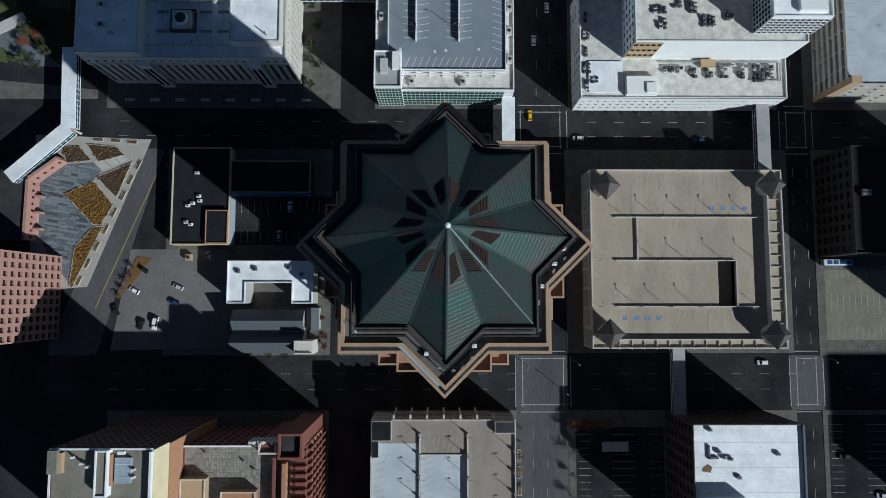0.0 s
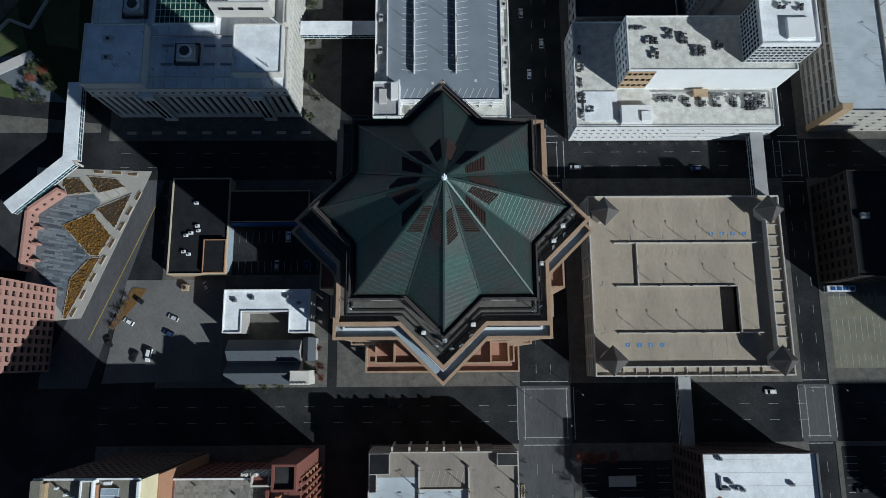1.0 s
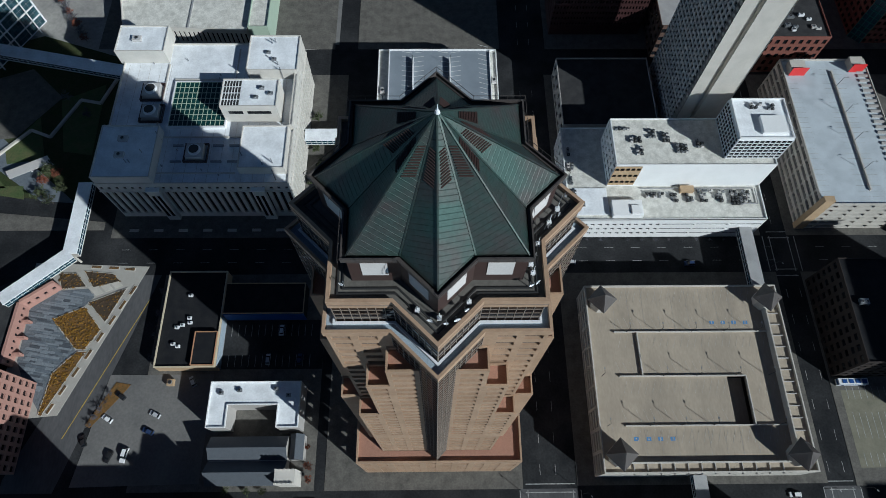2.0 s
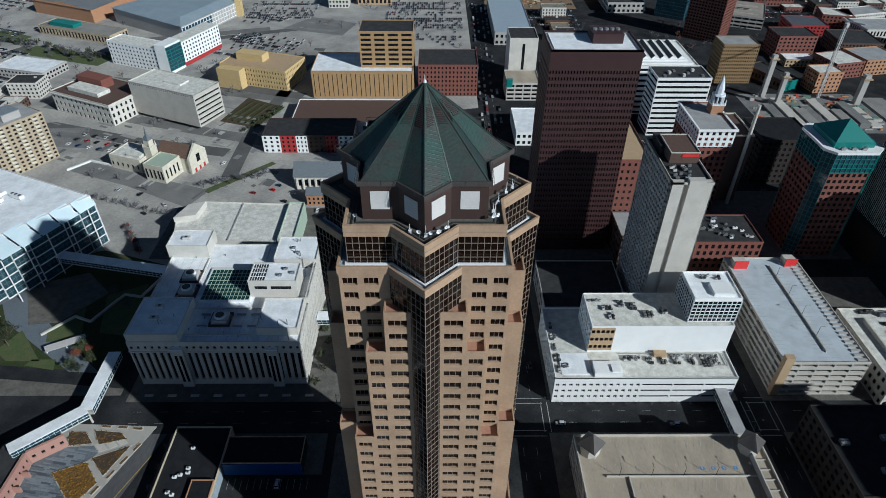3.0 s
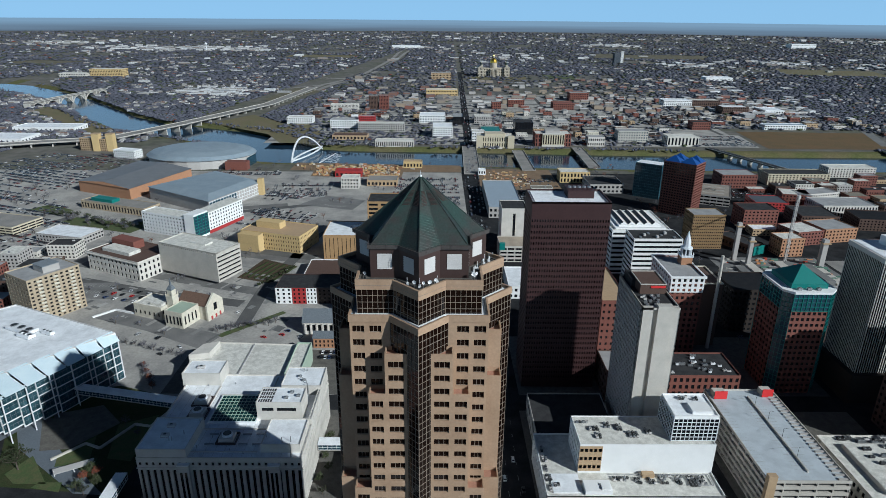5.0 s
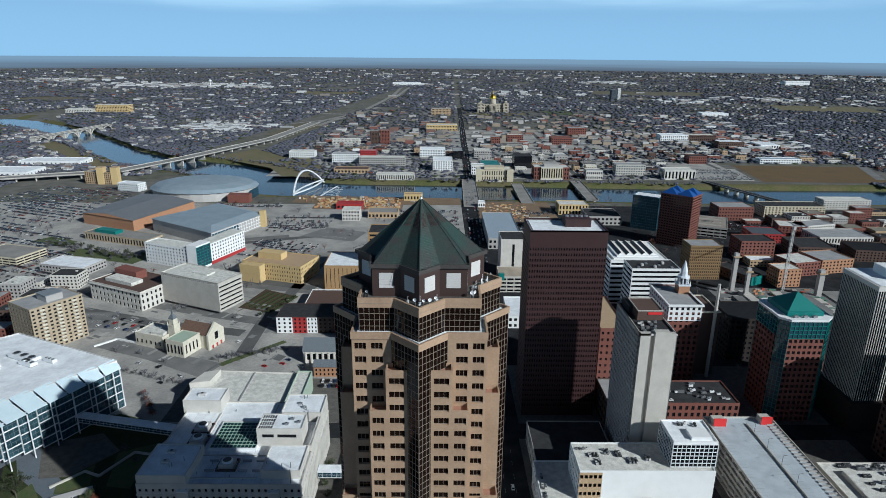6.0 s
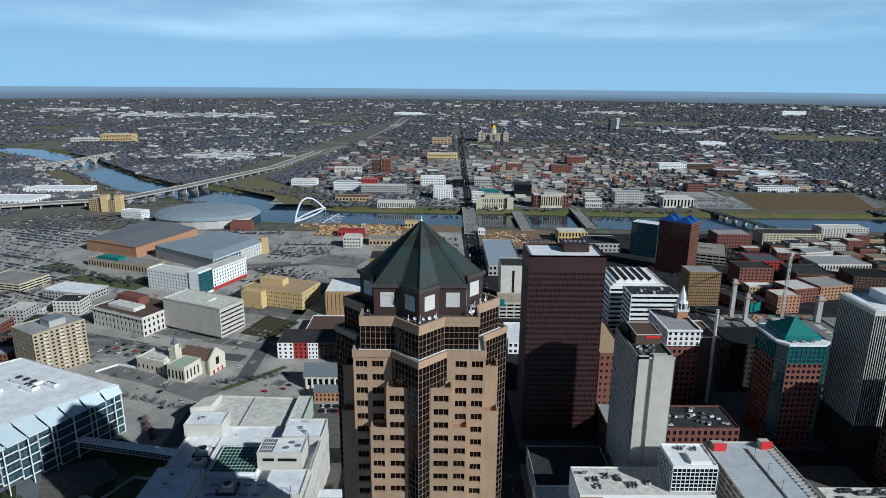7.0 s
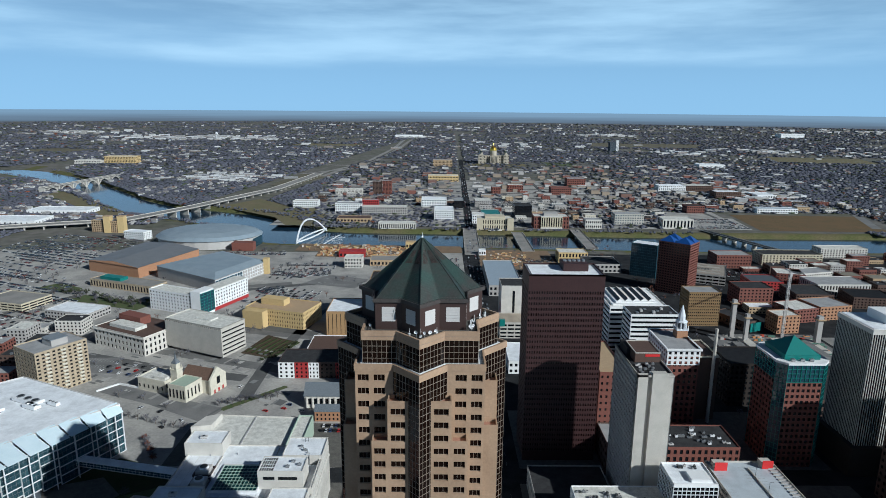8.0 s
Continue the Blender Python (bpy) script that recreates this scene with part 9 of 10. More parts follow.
far("apartment_row", "long grey and white apartment row", -165, -68, 1149, 17, 26, grey_wall, cream_roof, 20, 4, category="apartment building")
far("apartment_row", "white and charcoal apartment block", -227, -168, 1172, 20, 30, white_wall, grey_roof, 12, 5, category="apartment building")
far("red_white_flats", "red and white apartment block", -168, -133, 1185, 26, 20, red_panel, grey_roof, 8, 6, category="apartment building")
far("white_lofts", "white terraced loft houses", -334, -277, 1233, 15, 30, white_wall, cream_roof, 12, 3)
far("low_store", "low store under a brown flat roof", -204, -136, 1053, 9, 30, tan_brick, brown_brick, 10, 1)
far("white_stepped_block", "white stepped apartment block", -8, 32, 1085, 22, 50, white_wall, white_roof, 8, 5)
far("glass_fronted_block", "block with a glassy corner and white roof", -40, 19, 1264, 18, 40, white_wall, white_roof, 10, 3, glass=blue_glass)
far("dark_glass_block", "dark glass office block", 36, 58, 1240, 18, 60, black_glass, grey_roof, 6, 4)
far("apartment_tower", "brown apartment tower with pale piers", -176, -153, 1467, 34, 22, brown_brick, grey_roof, 6, 10)
far("apartment_tower", "red brown apartment tower with pale piers", -150, -126, 1468, 36, 22, red_brick, grey_roof, 6, 10)
far("slab_apartments", "long cream apartment slab", -273, -202, 1455, 15, 18, limestone, cream_roof, 20, 4)
far("yellow_stone_hall", "long yellow stone building with window bays", -35, 60, 1762, 19, 40, yellow_brick, cream_roof, 20, 2)
far("tan_civic_block", "tan stone civic office block", -26, 49, 2266, 25, 40, tan_brick, grey_roof, 14, 4)
far("red_brick_block", "red brick warehouse with a flat roof", 302, 356, 1484, 18, 40, red_brick, red_brick, 10, 3)
far("red_brick_block", "tall flat-roofed red brick block", 382, 436, 1671, 23, 40, red_brick, grey_roof, 10, 4)
far("brown_brick_block", "red and white brick block", 190, 233, 1534, 19, 30, red_brick, cream_roof, 9, 4)
far("brick_block", "square red brick block", 143, 167, 1496, 18, 26, red_brick, grey_roof, 5, 4)
far("dark_block", "dark low block beside the avenue", 85, 125, 1261, 16, 40, grey_wall, cream_roof, 8, 3)
far("glass_office", "dark glass office with a slanted roof", 162, 199, 1127, 25, 40, black_glass, dark_roof, 6, 5)
far("white_block", "white block with a flat roof beside the avenue", 69, 95, 1052, 18, 26, white_wall, cream_roof, 6, 3)
far("teal_office", "teal glass office block with concrete frame", 357, 416, 1057, 21, 30, concrete, grey_roof, 12, 4, glass=blue_glass)
far("limestone_court", "pale limestone court building with columns", 439, 499, 1013, 19, 30, limestone, cream_roof, 9, 1, ww=0.5, wh=0.75, single=20)
far("red_block", "red brick block with a dark roof", 557, 596, 1196, 17, 30, red_brick, dark_roof, 8, 3)
far("white_flats", "white four-storey apartment block", 617, 694, 1560, 18, 40, white_wall, white_roof, 14, 4)
far("grey_flats", "grey brick apartment block", 694, 772, 1564, 18, 40, brown_brick, cream_roof, 14, 4)
far("grey_flats", "dark apartment block with a white roof", 724, 790, 1433, 18, 40, brown_brick, white_roof, 12, 4)
far("white_shed", "long white metal shed", 836, 890, 1439, 10, 60, white_wall, white_roof, 8, 1)
far("long_low_block", "long low teal and white block", 719, 811, 1204, 11, 26, white_wall, gutter_blue, 16, 2)
far("navy_office_tower", "dark blue glass office tower on a hill", 908, 940, 3180, 52, 40, slab_dark, grey_roof, 8, 10, glass=blue_glass)
far("white_office_tower", "slim white tower beside dark glass offices", 942, 956, 3185, 60, 14, white_wall, white_roof, 4, 12)
far("white_shed", "broad white flat-roofed warehouse", 1031, 1135, 2300, 13, 50, white_wall, white_roof, 20, 1, ww=0.3, wh=0.3)
far("yellow_hospital", "tan hospital block in stepped wings", -1316, -1195, 2275, 28, 50, yellow_brick, cream_roof, 20, 5)
far("yellow_hospital", "low pale hospital wing", -1420, -1320, 2250, 14, 40, limestone, cream_roof, 16, 2)
far("white_warehouse", "long white flat-roofed warehouse", -870, -742, 1120, 9, 50, white_wall, white_roof, 14, 1, ww=0.3, wh=0.35)
far("white_warehouse", "long white shed beside a highway", -960, -773, 995, 9, 60, white_wall, white_roof, 18, 1, ww=0.3, wh=0.35)
far("white_mall", "broad white mall on the horizon", -338, -135, 4511, 20, 80, white_wall, white_roof, 24, 1, ww=0.3, wh=0.3)
far("white_factory", "large white factory block on the horizon", 2796, 2991, 5000, 33, 90, white_wall, white_roof, 24, 2, ww=0.3, wh=0.3)
b = thing("water_tower", -1500, 4050, 0, "white water tower above distant trees", "water tower")
part("stem", Shape().cyl(-1500, 4050, 0, 34, 3, 2.5, white_metal, 10), b)
part("tank", Shape().cyl(-1500, 4050, 34, 40, 5, 10, white_metal, 14).cyl(-1500, 4050, 40, 46, 10, 9, white_metal, 14).cyl(-1500, 4050, 46, 50, 9, 2, white_metal, 14), b)


def build_capitol():
    x, y = 222, 2430
    b = thing("domed_capitol", x, y, 0, "stone capitol with a large gold dome and four small domes", "capitol")
    s, panes = Shape(), []
    ring = rect(x - 62, y - 18, x + 62, y + 22)
    for i in range(4):
        grid_wall(s, panes, ring[i], ring[(i + 1) % 4], 0, 32, 18 if i % 2 == 0 else 6, 3, 0.4, 0.6, 0.6, capitol_stone)
    s.prism(inset(ring, 0.5), 31, 32.5, capitol_stone)
    part("main_block", s, b)
    set_panes(panes, b, dark_glass, None, 0, 60)
    for side in (-1, 1):
        ring = rect(x + side * 52 - 11, y - 27, x + side * 52 + 11, y + 29)
        s, panes = Shape(), []
        for i in range(4):
            grid_wall(s, panes, ring[i], ring[(i + 1) % 4], 0, 36, 4 if i % 2 == 0 else 8, 3, 0.4, 0.6, 0.6, capitol_stone)
        part("end_pavilion", gable(s, inset(ring, -0.8), 36, 6, copper, capitol_stone, 1), b)
        set_panes(panes, b, dark_glass, None, 0, 0)
    part("portico", gable(Shape().prism(rect(x - 16, y - 30, x + 16, y - 18), 0, 30, capitol_stone), rect(x - 17, y - 31, x + 17, y - 17), 30, 7, capitol_stone, capitol_stone, 1), b)
    for i in range(6):
        part("column", Shape().cyl(x - 13 + i * 5.2, y - 31.5, 6, 28, 1.2, 1.1, capitol_stone, 8), b)

    def dome(cx, cy, z, r, drum, cap, name):
        s = Shape().cyl(cx, cy, z, z + drum, r * 0.95, r * 0.95, capitol_stone, 16)
        part("drum", s, b)
        s = Shape()
        for i in range(6):
            a0, a1 = i * math.pi / 12, (i + 1) * math.pi / 12
            s.cyl(cx, cy, z + drum + r * 1.25 * math.sin(a0), z + drum + r * 1.25 * math.sin(a1), r * math.cos(a0), max(0.4, r * math.cos(a1)), cap, 16)
        top = z + drum + r * 1.25
        s.cyl(cx, cy, top, top + r * 0.45, r * 0.2, r * 0.15, capitol_stone, 8)
        s.cyl(cx, cy, top + r * 0.45, top + r * 0.95, r * 0.16, 0.05, cap, 8)
        part("dome", s, b, name)

    dome(x, y, 32, 14.5, 21, gold, "gold leaf dome")
    for sx in (-50, 50):
        for sy in (-12, 16):
            dome(x + sx, y + sy, 38, 5.5, 7, copper, "small green and gold dome")


build_capitol()
sheet("lawn", [(120, 2250), (330, 2250), (350, 2400), (110, 2400)], 0.3, dry_grass, "sloping lawn below the capitol", "lawn")
sheet("lawn", [(430, 2330), (560, 2330), (560, 2480), (430, 2480)], 0.3, grass, "green lawn beside the capitol", "lawn")
sheet("path", [(205, 2100), (230, 2100), (235, 2400), (210, 2400)], 0.4, pavement_mat, "broad pale steps up to the capitol", "path")
for ring in ([(-240, 1001), (900, 984), (900, 992), (-240, 1010)],):
    sheet("riverside_path", ring, 0.25, pavement_mat, "pale riverside promenade", "path")
sheet("parking_lot", [(505, 1008), (612, 1004), (630, 1132), (520, 1132)], 0.22, bleached_lot, "pale parking lot full of cars by the river", "parking lot")
sheet("riverbank", [(624, 988), (868, 986), (925, 1168), (645, 1180)], 0.2, dry_earth, "bare brown field by the river", "field")
sheet("riverbank", [(-420, 1260), (-300, 1020), (-230, 1010), (-230, 1110), (-330, 1330), (-420, 1420)], 0.2, dry_grass, "dry grass bank along the river", "riverbank")
sheet("riverbank", [(-960, 1150), (-700, 1010), (-620, 1090), (-760, 1240), (-1000, 1450)], 0.2, dry_grass, "dry grass levee along the river", "riverbank")

FIELDS = [[(-503, 1237), (-445, 1365), (-307, 1202), (-337, 1100)], [(-498, 1650), (-473, 1959), (-371, 1868), (-444, 1580)], [(-1000, 1470), (-656, 1124), (-690, 1085), (-1010, 1400)],
          [(-2100, 2900), (-1800, 2850), (-1700, 3000), (-2000, 3100)],
          [(1500, 2600), (1900, 2500), (2000, 2800), (1600, 2900)], [(900, 3600), (1500, 3500), (1700, 3900), (1000, 4000)], [(-900, 3500), (-500, 3450), (-450, 3650), (-850, 3700)]]
for k, ring in enumerate(FIELDS):
    area = sum(p[0] * q[1] - q[0] * p[1] for p, q in zip(ring, ring[1:] + ring[:1]))
    sheet("field", ring if area > 0 else ring[::-1], 0.35 + 0.03 * k, (dry_grass, dry_field, dry_grass, dry_field)[k % 4], "open field of dry grass between woods", "field")
sheet("building_site", [(64, 690), (150, 716), (142, 802), (66, 808)], 0.2, earth, "bare brown earth of a riverside building site", "building site")
sheet("timber_yard_ground", [(-190, 760), (-52, 756), (-50, 830), (-192, 838)], 0.2, earth, "bare ground of a riverside timber yard", "yard")
s = Shape()
yard = random.Random(77)
for i in range(420):
    x, y = yard.uniform(-186, -56), yard.uniform(764, 828)
    w, d, h = yard.uniform(1.5, 5), yard.uniform(1.2, 3), yard.uniform(0.8, 3.2)
    s.box(x - w / 2, y - d / 2, 0.2, x + w / 2, y + d / 2, 0.2 + h, lumber)
tagged(part("timber_stacks", s), "stacks of tan timber and pallets in a yard", "timber", kind="stuff")
s = Shape()
for i in range(120):
    x, y = yard.uniform(70, 140), yard.uniform(705, 800)
    w, d, h = yard.uniform(1, 5), yard.uniform(1, 3), yard.uniform(0.4, 1.8)
    s.box(x - w / 2, y - d / 2, 0.2, x + w / 2, y + d / 2, 0.2 + h, lumber)
tagged(part("site_debris", s), "heaps of timber and debris on bare earth", "debris", kind="stuff")

# streets beyond the river
sheet("quarter_ground", [(-330, 1018), (600, 1006), (620, 1215), (920, 1215), (920, 1800), (-330, 1800)], 0.06, bleached_lot, "pale grey lots and yards of the east quarter", "ground")
for i in range(17):
    y = 1040 + i * 92
    sheet("road_cross_street", [(-330, y), (950, y - 14), (950, y - 3), (-330, y + 11)], 0.1, street_dull, "grey cross street of the east quarter", "road")
for x in (-300, -200, -95, 165, 270, 375, 480, 590, 700, 820):
    sheet("road_cross_street", [(x, 1015), (x + 10, 1015), (x + 36, 2550), (x + 26, 2550)], 0.12, street_dull, "grey long street of the east quarter", "road")


for k, off in enumerate((-15, 15)):
    ribbon("highway", [(-403 + off, 1880), (-385 + off, 2050), (-325 + off, 2250), (-285 + off, 2550), (-262 + off, 2950), (-240 + off, 3400), (-235 + off * 1.5, 4000), (-200 + off * 2, 4800)], 19, 0.3, pale_lot, "pale concrete carriageway curving to the horizon")
ribbon("highway", [(-640, 1800), (-520, 1890), (-430, 2010), (-350, 2130), (-250, 2180)], 14, 0.4, pale_lot, "pale concrete slip road")
ribbon("highway", [(-560, 2300), (-430, 2290), (-330, 2270), (-210, 2290)], 16, 0.45, bleached_lot, "pale cross road over the highway")
ribbon("road_long_street", [(-52, 1010), (-40, 1500), (-28, 2200), (-22, 3000)], 13, 0.14, worn_street, "grey long street of the east quarter")
ribbon("highway", [(868, 1024), (968, 1278), (1010, 1440), (985, 1653), (880, 1900), (760, 2300), (790, 3000)], 18, 0.3, worn_street, "grey highway curving past the east quarter")
ribbon("railway", [(1000, 1010), (1090, 1290), (1200, 1600), (1400, 2100)], 22, 0.25, lot_asphalt, "broad railway yard", "railway")

# ---------------------------------------------------------------- the wide city: joined stuff
TAKEN = [(500, 985, 940, 1215), (60, 1000, 260, 1110), (-340, 1040, 60, 1290), (150, 2200, 360, 2480)]
wall_mix = palette("mixed_walls", [(0.4, 0.38, 0.36), (0.2, 0.08, 0.06), (0.3, 0.24, 0.18), (0.5, 0.48, 0.46), (0.15, 0.145, 0.14), (0.18, 0.1, 0.08), (0.26, 0.22, 0.18), (0.2, 0.09, 0.07)], 0.8)
roof_mix = palette("mixed_roofs", [(0.5, 0.5, 0.49), (0.27, 0.27, 0.27), (0.1, 0.1, 0.1), (0.6, 0.6, 0.6), (0.2, 0.18, 0.17), (0.32, 0.3, 0.28), (0.22, 0.21, 0.2)], 0.8)
house_mix = palette("mixed_house_walls", [(0.5, 0.49, 0.48), (0.32, 0.31, 0.29), (0.25, 0.25, 0.25), (0.55, 0.55, 0.55), (0.22, 0.19, 0.17)], 0.8)
shingle_mix = palette("mixed_shingles", [(0.12, 0.11, 0.11), (0.2, 0.18, 0.17), (0.28, 0.27, 0.26), (0.16, 0.1, 0.08), (0.34, 0.33, 0.32)], 0.85)
car_mix = palette("mixed_car_paint", [(0.5, 0.5, 0.5), (0.03, 0.03, 0.035), (0.2, 0.21, 0.22), (0.05, 0.06, 0.1), (0.02, 0.02, 0.02), (0.14, 0.03, 0.03), (0.1, 0.1, 0.11), (0.3, 0.31, 0.33), (0.06, 0.07, 0.08)], 0.4)
shed_roof = palette("pale_shed_roofs", [(0.7, 0.7, 0.7), (0.5, 0.5, 0.5), (0.75, 0.75, 0.75), (0.32, 0.33, 0.35)], 0.7)
rng = random.Random(101)


TONES = {"red brick": red_brick, "pale stone": limestone, "grey panel": grey_wall, "tan brick": tan_brick, "white panel": white_wall, "brown brick": brown_brick, "cream": cream_stone}
ROOFS = {"grey": grey_roof, "black": dark_roof, "white": cream_roof, "gravel": olive_roof}


def town_building(x, y, w, d, h, clutter=0, brick=False):
    """A plain flat-roofed town building with a parapet, window rows and roof boxes."""
    tone, cover = rng.choice(list(TONES)), rng.choice(list(ROOFS))
    if brick:
        tone, cover = rng.choice(("red brick", "brown brick", "brown brick", "tan brick", "grey panel", "grey panel", "red brick", "pale stone")), rng.choice(("grey", "black", "black", "gravel", "white"))
    if any(a - 3 < x + w / 2 and x - w / 2 < c + 3 and b - 3 < y + d / 2 and y - d / 2 < e + 3 for a, b, c, e in FOOTPRINTS):
        return
    FOOTPRINTS.append((x - w / 2, y - d / 2, x + w / 2, y + d / 2))
    b = thing("town_building", x, y, 0, f"{tone} low-rise building with a {cover} flat roof", "building", "low-rise town buildings")
    ring = rect(x - w / 2, y - d / 2, x + w / 2, y + d / 2)
    s = Shape()
    s.solid([(*p, 0) for p in ring], [(*p, h - 0.6) for p in ring], TONES[tone], False)
    s.ramp_wall(ring, h - 0.6, h, 0.35, TONES[tone])
    part("wall", s, b)
    part("roof", Shape().prism(inset(ring, 0.36), h - 1.0, h - 0.5, ROOFS[cover]), b)
    s = Shape()
    for fl in range(max(1, int(h / 3.6))):
        z = 1.2 + fl * 3.5
        n = max(2, int(w / 3.4))
        for k in range(n):
            wx = x - w / 2 + (k + 0.5) * w / n
            s.box(wx - 0.75, y - d / 2 - 0.08, z, wx + 0.75, y - d / 2, z + 1.7, dark_glass)
        n = max(2, int(d / 3.4))
        for k in range(n):
            wy = y - d / 2 + (k + 0.5) * d / n
            s.box(x + w / 2, wy - 0.75, z, x + w / 2 + 0.08, wy + 0.75, z + 1.7, dark_glass)
            s.box(x - w / 2 - 0.08, wy - 0.75, z, x - w / 2, wy + 0.75, z + 1.7, dark_glass)
    part("window_field", s, b, "rows of dark windows", kind="stuff")
    for k in range(clutter):
        ux, uy, r = x + rng.uniform(-w / 3, w / 3), y + rng.uniform(-d / 3, d / 3), rng.uniform(0.7, 1.6)
        part("roof_box", Shape().box(ux - r, uy - r * 0.7, h - 0.6, ux + r, uy + r * 0.7, h + rng.uniform(0.4, 1.6), rng.choice((steel, louvre_grey))), b)


def build_lowrise():
    """Shops, sheds and flats past the named buildings: the nearer ones singly, the rest joined."""
    walls = Shape()
    for by in range(14):
        for bx in range(-22, 24):
            cx, cy = bx * 52 + 20, 1045 + by * 92
            if not (-320 < cx < 960) or abs(cx - AX(cy)) < 22:
                continue
            for k in range(3):
                x, y = cx + rng.uniform(-18, 18), cy + 12 + k * 27 + rng.uniform(-6, 6)
                w, d, h = rng.uniform(9, 30), rng.uniform(9, 24), rng.choice((4, 4, 5, 6, 7, 8, 10))
                if any(a < x < c and b < y < e for a, b, c, e in TAKEN) or river_gap(x, y) < 40 or rng.random() < 0.25 or (y > 1800 and rng.random() < 0.45):
                    continue
                if y < 1420:
                    town_building(x, y, w, d, h, 1, rng.random() < 0.75)
                    continue
                ring = rect(x - w / 2, y - d / 2, x + w / 2, y + d / 2)
                walls.solid([(*p, 0) for p in ring], [(*p, h) for p in ring], wall_mix, False)
                walls.poly([(*p, h - 0.3) for p in inset(ring, 0.3)], roof_mix)
    tagged(part("low_rise_quarter", walls), "mixed brick and pale flat-roofed low-rise city blocks", "buildings", kind="stuff")


def scattered(n, near, far_, spread):
    """Places seen evenly through the view: more widely spaced the farther off."""
    for _ in range(n):
        a = radians(rng.uniform(-spread, spread))
        r = 1 / (1 / far_ + (1 / near - 1 / far_) * rng.random())
        yield HUB.x + r * math.sin(a), HUB.y + r * math.cos(a), r


def open_land(x, y):
    g = river_gap(x, y) if 700 < y < 2600 else 99
    if g < 12 or (y < 1010 and -760 < x < 820) or abs(x - AX(y)) < 14:
        return False
    if 505 < x < 930 and 985 < y < 1200:
        return False
    if -345 < x < 950 and 1010 < y < 1750:
        return rng.random() < 0.13
    if -345 < x < 700 and 1750 < y < 2500:
        return rng.random() < 0.22
    if -560 < x < -190 and 950 < y < 4300 and abs(x + 430 - (y - 1900) * 0.11) < 70:
        return False
    if any(inside(x, y, ring) for ring in FIELDS):
        return False
    return noise.noise(Vector((x / 420, y / 420, 3))) > -0.42


def build_woods():
    for name, mat, n, words in (("far_woods", bare_crown, 165000, "leafless woods between streets and houses, blued for distance haze"), ("far_evergreens", green_crown, 12000, "scattered dark green trees"), ("far_russet_trees", russet_crown, 1500, "scattered russet trees")):
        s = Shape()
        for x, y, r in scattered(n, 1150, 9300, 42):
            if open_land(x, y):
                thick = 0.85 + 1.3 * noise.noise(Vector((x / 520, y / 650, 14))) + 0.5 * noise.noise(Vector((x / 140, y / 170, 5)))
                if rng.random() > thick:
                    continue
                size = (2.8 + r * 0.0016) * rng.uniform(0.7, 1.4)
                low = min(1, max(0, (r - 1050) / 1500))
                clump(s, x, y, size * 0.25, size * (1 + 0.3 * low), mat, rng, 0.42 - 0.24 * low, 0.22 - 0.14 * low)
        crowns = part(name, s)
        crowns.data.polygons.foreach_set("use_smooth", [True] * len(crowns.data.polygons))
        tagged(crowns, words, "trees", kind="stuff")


def build_houses():
    s = Shape()
    for x, y, r in scattered(5200, 1250, 8800, 42):
        if not open_land(x, y) or (-345 < x < 950 and y < 2500):
            continue
        if noise.noise(Vector((x / 300, y / 300, 9))) < -0.1:
            continue
        z, turn = 0.0, rng.choice((0, 90))
        k = 1 + max(0, r - 3500) / 4500
        w, d, h = rng.uniform(9, 14) * k, rng.uniform(7, 9) * k, rng.uniform(3.5, 6) * k
        ring = [turned(px, py, turn, x, y) for px, py in rect(x - w / 2, y - d / 2, x + w / 2, y + d / 2)]
        s.solid([(*p, z) for p in ring], [(*p, z + h) for p in ring], house_mix, False)
        gable(s, inset(ring, -0.4), z + h, 2.4 * k, shingle_mix, house_mix, 0)
    # commercial quarters: pale sheds standing close together
    for cx, cy, sx, sy, n in ((-2900, 4850, 330, 260, 46), (-1950, 4200, 420, 300, 90), (-1450, 4250, 380, 260, 70), (-660, 1800, 110, 90, 60), (1260, 3100, 180, 170, 34), (1800, 3250, 260, 190, 46), (4300, 6500, 700, 420, 50),
                              (1370, 5150, 200, 230, 40), (-260, 4560, 240, 120, 22), (820, 1500, 130, 120, 30), (940, 1800, 200, 200, 24), (420, 3700, 500, 700, 46), (-1000, 3000, 600, 500, 40), (2300, 3000, 500, 500, 30), (-3600, 3600, 600, 500, 30), (0, 6500, 2500, 900, 70)):
        for _ in range(n):
            x, y = rng.gauss(cx, sx * 0.6), rng.gauss(cy, sy * 0.6)
            r = math.hypot(x - HUB.x, y - HUB.y)
            if r > 9200 or river_gap(x, y) < 20:
                continue
            k = 1 + max(0, r - 2500) / 5000
            w, d, h = rng.uniform(10, 46) * k, rng.uniform(10, 26) * k, rng.uniform(4, 8) * k
            ring = [turned(px, py, rng.choice((0, 0, 14)), x, y) for px, py in rect(x - w / 2, y - d / 2, x + w / 2, y + d / 2)]
            s.solid([(*p, 0) for p in ring], [(*p, h) for p in ring], house_mix, False)
            s.poly([(*p, h) for p in ring], shed_roof)
    tagged(part("far_houses", s), "distant gabled houses and pale sheds among trees", "houses", kind="stuff")


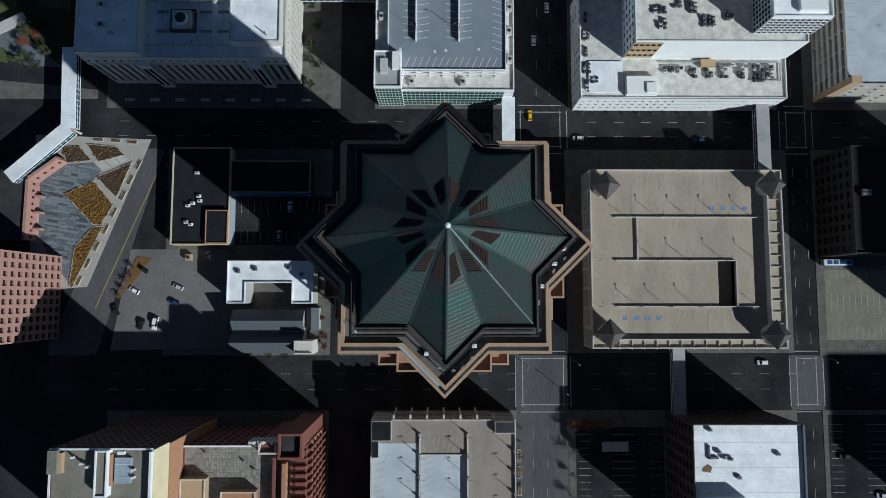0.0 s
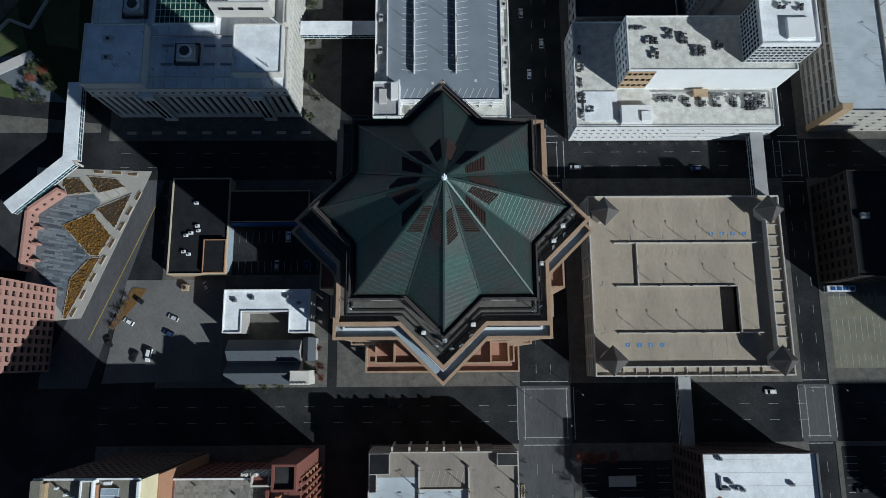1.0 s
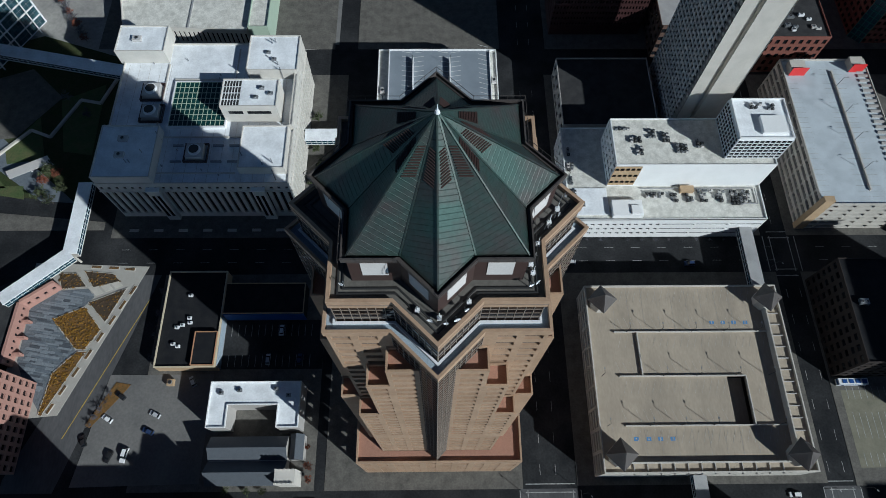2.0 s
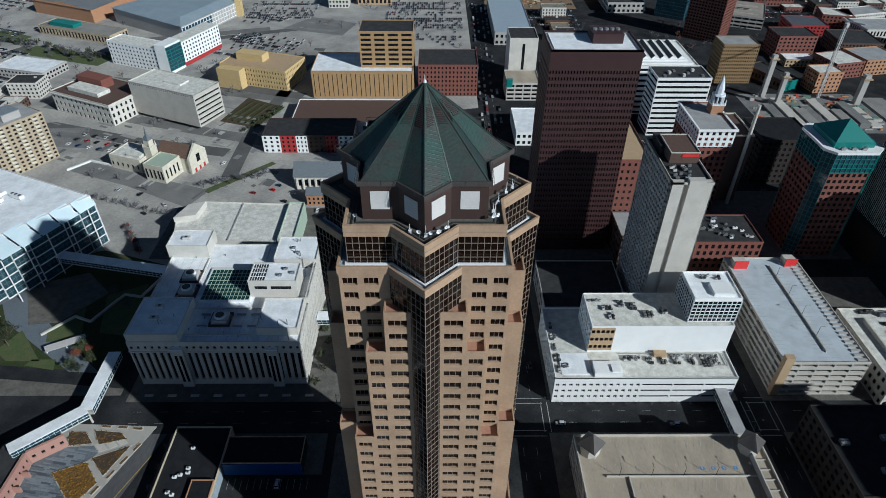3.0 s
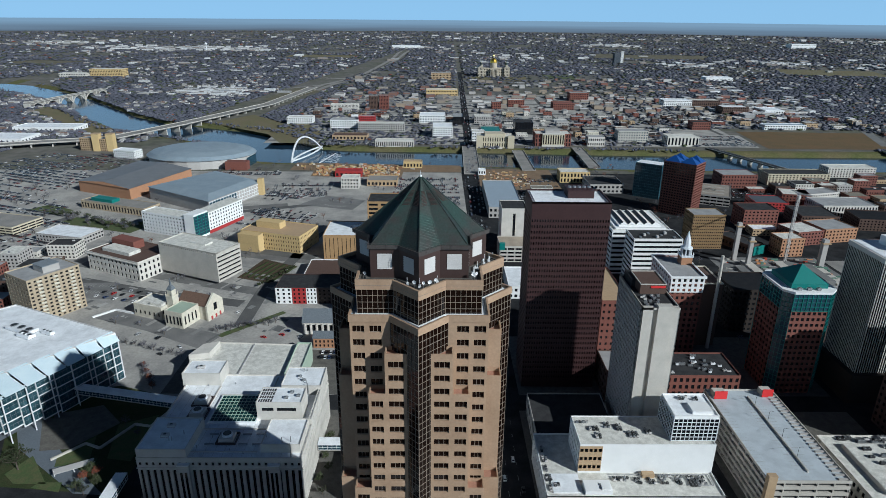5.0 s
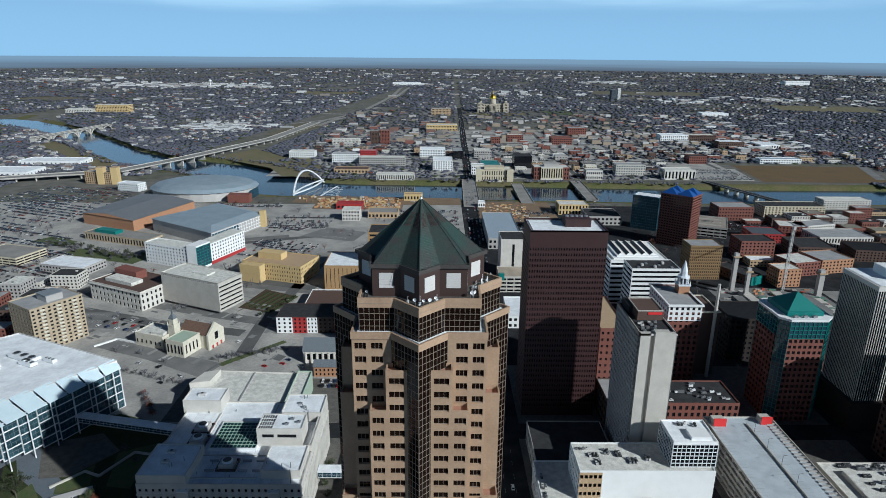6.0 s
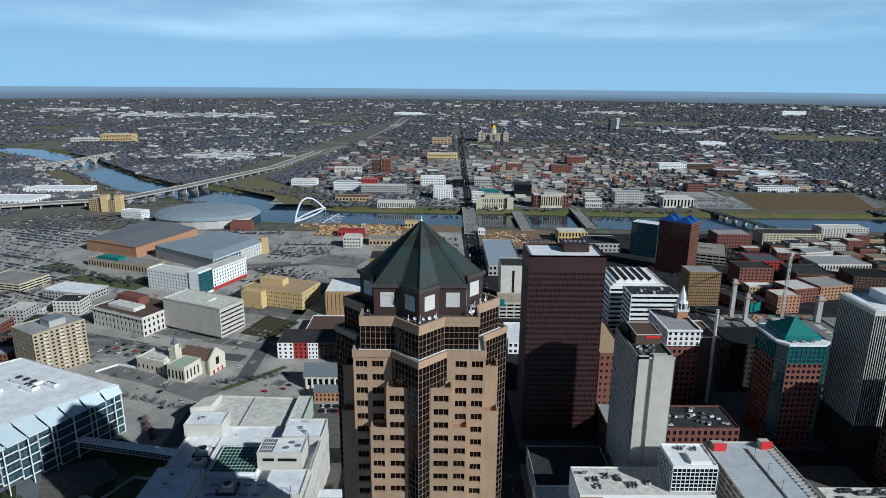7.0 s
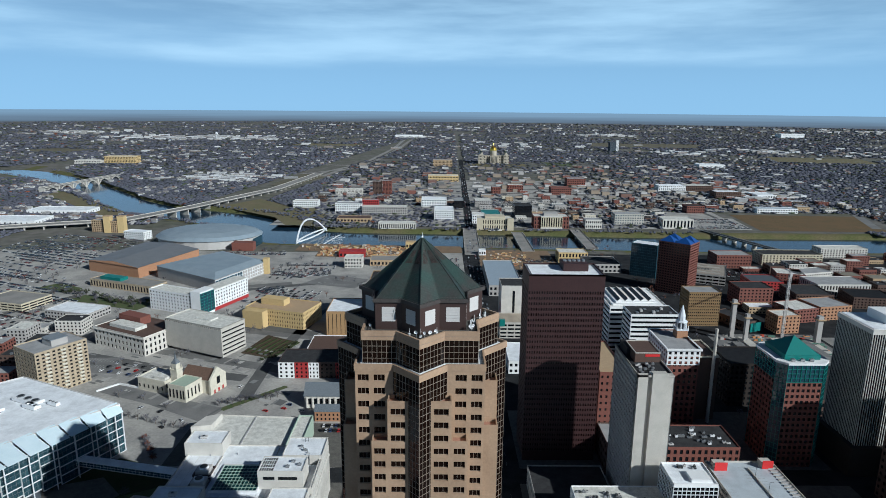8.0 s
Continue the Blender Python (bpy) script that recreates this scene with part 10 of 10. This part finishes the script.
def build_far_cars():
    s = Shape()
    lots = [(-640, 640, -500, 900, 12, -22), (-620, 540, -470, 640, 9, -22), (-232, 650, -150, 720, 9, 0), (-60, 560, 30, 760, 8, 0), 
            (-700, 760, -560, 900, 10, -22), (90, 620, 170, 690, 9, 0), (350, 620, 560, 700, 10, 0), (-225, 520, -150, 590, 9, -18), (480, 560, 640, 640, 12, 0), (-100, 1300, 30, 1420, 14, 0),
            (512, 1018, 612, 1125, 11, 0), (-340, 760, -240, 800, 9, 0), (120, 760, 175, 700, 9, 0), (-455, 425, -395, 475, 8, -24), (-520, 470, -450, 505, 8, -24), (-480, 505, -430, 540, 8, -24), (-230, 570, -190, 600, 8, -18), (-225, 630, -180, 660, 7, -18),  (100, 1330, 200, 1420, 12, 0)]
    for x0, y0, x1, y1, row, turn in lots:
        cx, cy = (x0 + x1) / 2, (y0 + y1) / 2
        y = min(y0, y1)
        while y < max(y0, y1):
            x, full = x0, rng.choice((0.15, 0.45, 0.8))
            while x < x1:
                x += 2.8
                if rng.random() < full:
                    px, py = turned(x, y, turn, cx, cy)
                    if 820 < py < 1000 and river_gap(px, py) < 15:
                        continue
                    a = [turned(u, v, turn, px, py) for u, v in rect(px - 0.95, py - 2.3, px + 0.95, py + 2.3)]
                    c = [turned(u, v, turn, px, py) for u, v in rect(px - 0.75, py - 1.5, px + 0.75, py + 1.0)]
                    s.solid([(*p, 0.3) for p in a], [(*p, 1.0) for p in a], car_mix)
                    s.solid([(*p, 1.0) for p in c], [(*p, 1.55) for p in inset(c, 0.15)], dark_glass)
            y += row
    for i in range(420):
        y = rng.uniform(270, 2300)
        x = AX(y) + rng.choice((-8, -3, 3, 8))
        s.box(x - 0.95, y - 2.3, 0.4, x + 0.95, y + 2.3, 1.5, car_mix)
    tagged(part("far_parked_cars", s), "rows of small parked cars in distant lots", "cars", kind="stuff")


def build_mid_clutter():
    """Low roofs, sheds and street trees between the named downtown buildings."""
    spots = [(350, 335, 400, 470), (470, 300, 760, 780), (345, 200, 560, 300), (110, 300, 200, 470), (100, 560, 170, 700), (440, 510, 700, 700), (-690, 420, -540, 560), (-420, 300, -350, 460)]
    for x0, y0, x1, y1 in spots:
        x = x0 + 14
        while x < x1 - 10:
            y = y0 + 14
            while y < y1 - 10:
                if rng.random() < 0.85:
                    town_building(x, y, rng.uniform(14, 30), rng.uniform(14, 24), rng.choice((6, 8, 10, 12, 15)), 1, True)
                y += rng.uniform(24, 34)
            x += rng.uniform(28, 40)
    s = Shape()
    count = 0
    for i in range(2600):
        x, y = rng.uniform(-700, 780), rng.uniform(250, 840)
        if (abs(x) < 150 and y < 480) or noise.noise(Vector((x / 60, y / 60, 40))) < 0.12 or count > 520:
            continue
        if any(a - 1 < x < c + 1 and b - 1 < y < e + 1 for a, b, c, e in FOOTPRINTS):
            continue
        count += 1
        h = rng.uniform(5, 9)
        s.bar((x, y, 0), (x, y, h * 0.45), 0.3, bark)
        for j in range(5):
            a, e = j * 1.26 + rng.uniform(-0.3, 0.3), rng.uniform(0.6, 1.25)
            p = Vector((x, y, h * rng.uniform(0.25, 0.42)))
            q = p + Vector((math.cos(a) * math.cos(e), math.sin(a) * math.cos(e), math.sin(e))) * h * rng.uniform(0.4, 0.6)
            s.bar(p, q, 0.14, bark)
            for m in range(8):
                leaf(s, p.lerp(q, rng.uniform(0.4, 1.15)) + Vector((rng.gauss(0, 0.5), rng.gauss(0, 0.5), rng.gauss(0, 0.4))), rng.uniform(0.25, 0.6), bare_crown if i % 9 else russet_crown, rng)
    for i in range(700):
        k = rng.random()
        j = rng.randrange(3, len(RIVER) - 2)
        x, y = RIVER[j][0] + (RIVER[j + 1][0] - RIVER[j][0]) * k, RIVER[j][1] + (RIVER[j + 1][1] - RIVER[j][1]) * k
        w = RIVER[j][2] + rng.uniform(14, 34)
        d = Vector((RIVER[j + 1][0] - RIVER[j][0], RIVER[j + 1][1] - RIVER[j][1])).normalized()
        o = rng.choice((-1, 1))
        x, y = x - d.y * w * o, y + d.x * w * o
        if j < 8 and o > 0:
            continue
        clump(s, x, y, 3, rng.uniform(2, 3.6), bare_crown, rng, 1.0)
    tagged(part("street_tree_tufts", s), "small bare trees along streets and riverbank", "trees", kind="stuff")


build_lowrise()
build_woods()
build_houses()
build_far_cars()
build_mid_clutter()

# ---------------------------------------------------------------- set the finished place down at its scale
for me in list(bpy.data.meshes) + list(bpy.data.curves):
    me.transform(Matrix.Scale(SCALE, 4))
for ob in list(scene.objects):
    if ob is not cam:
        ob.matrix_parent_inverse.translation = ob.matrix_parent_inverse.translation * SCALE
        ob.location = ob.location * SCALE
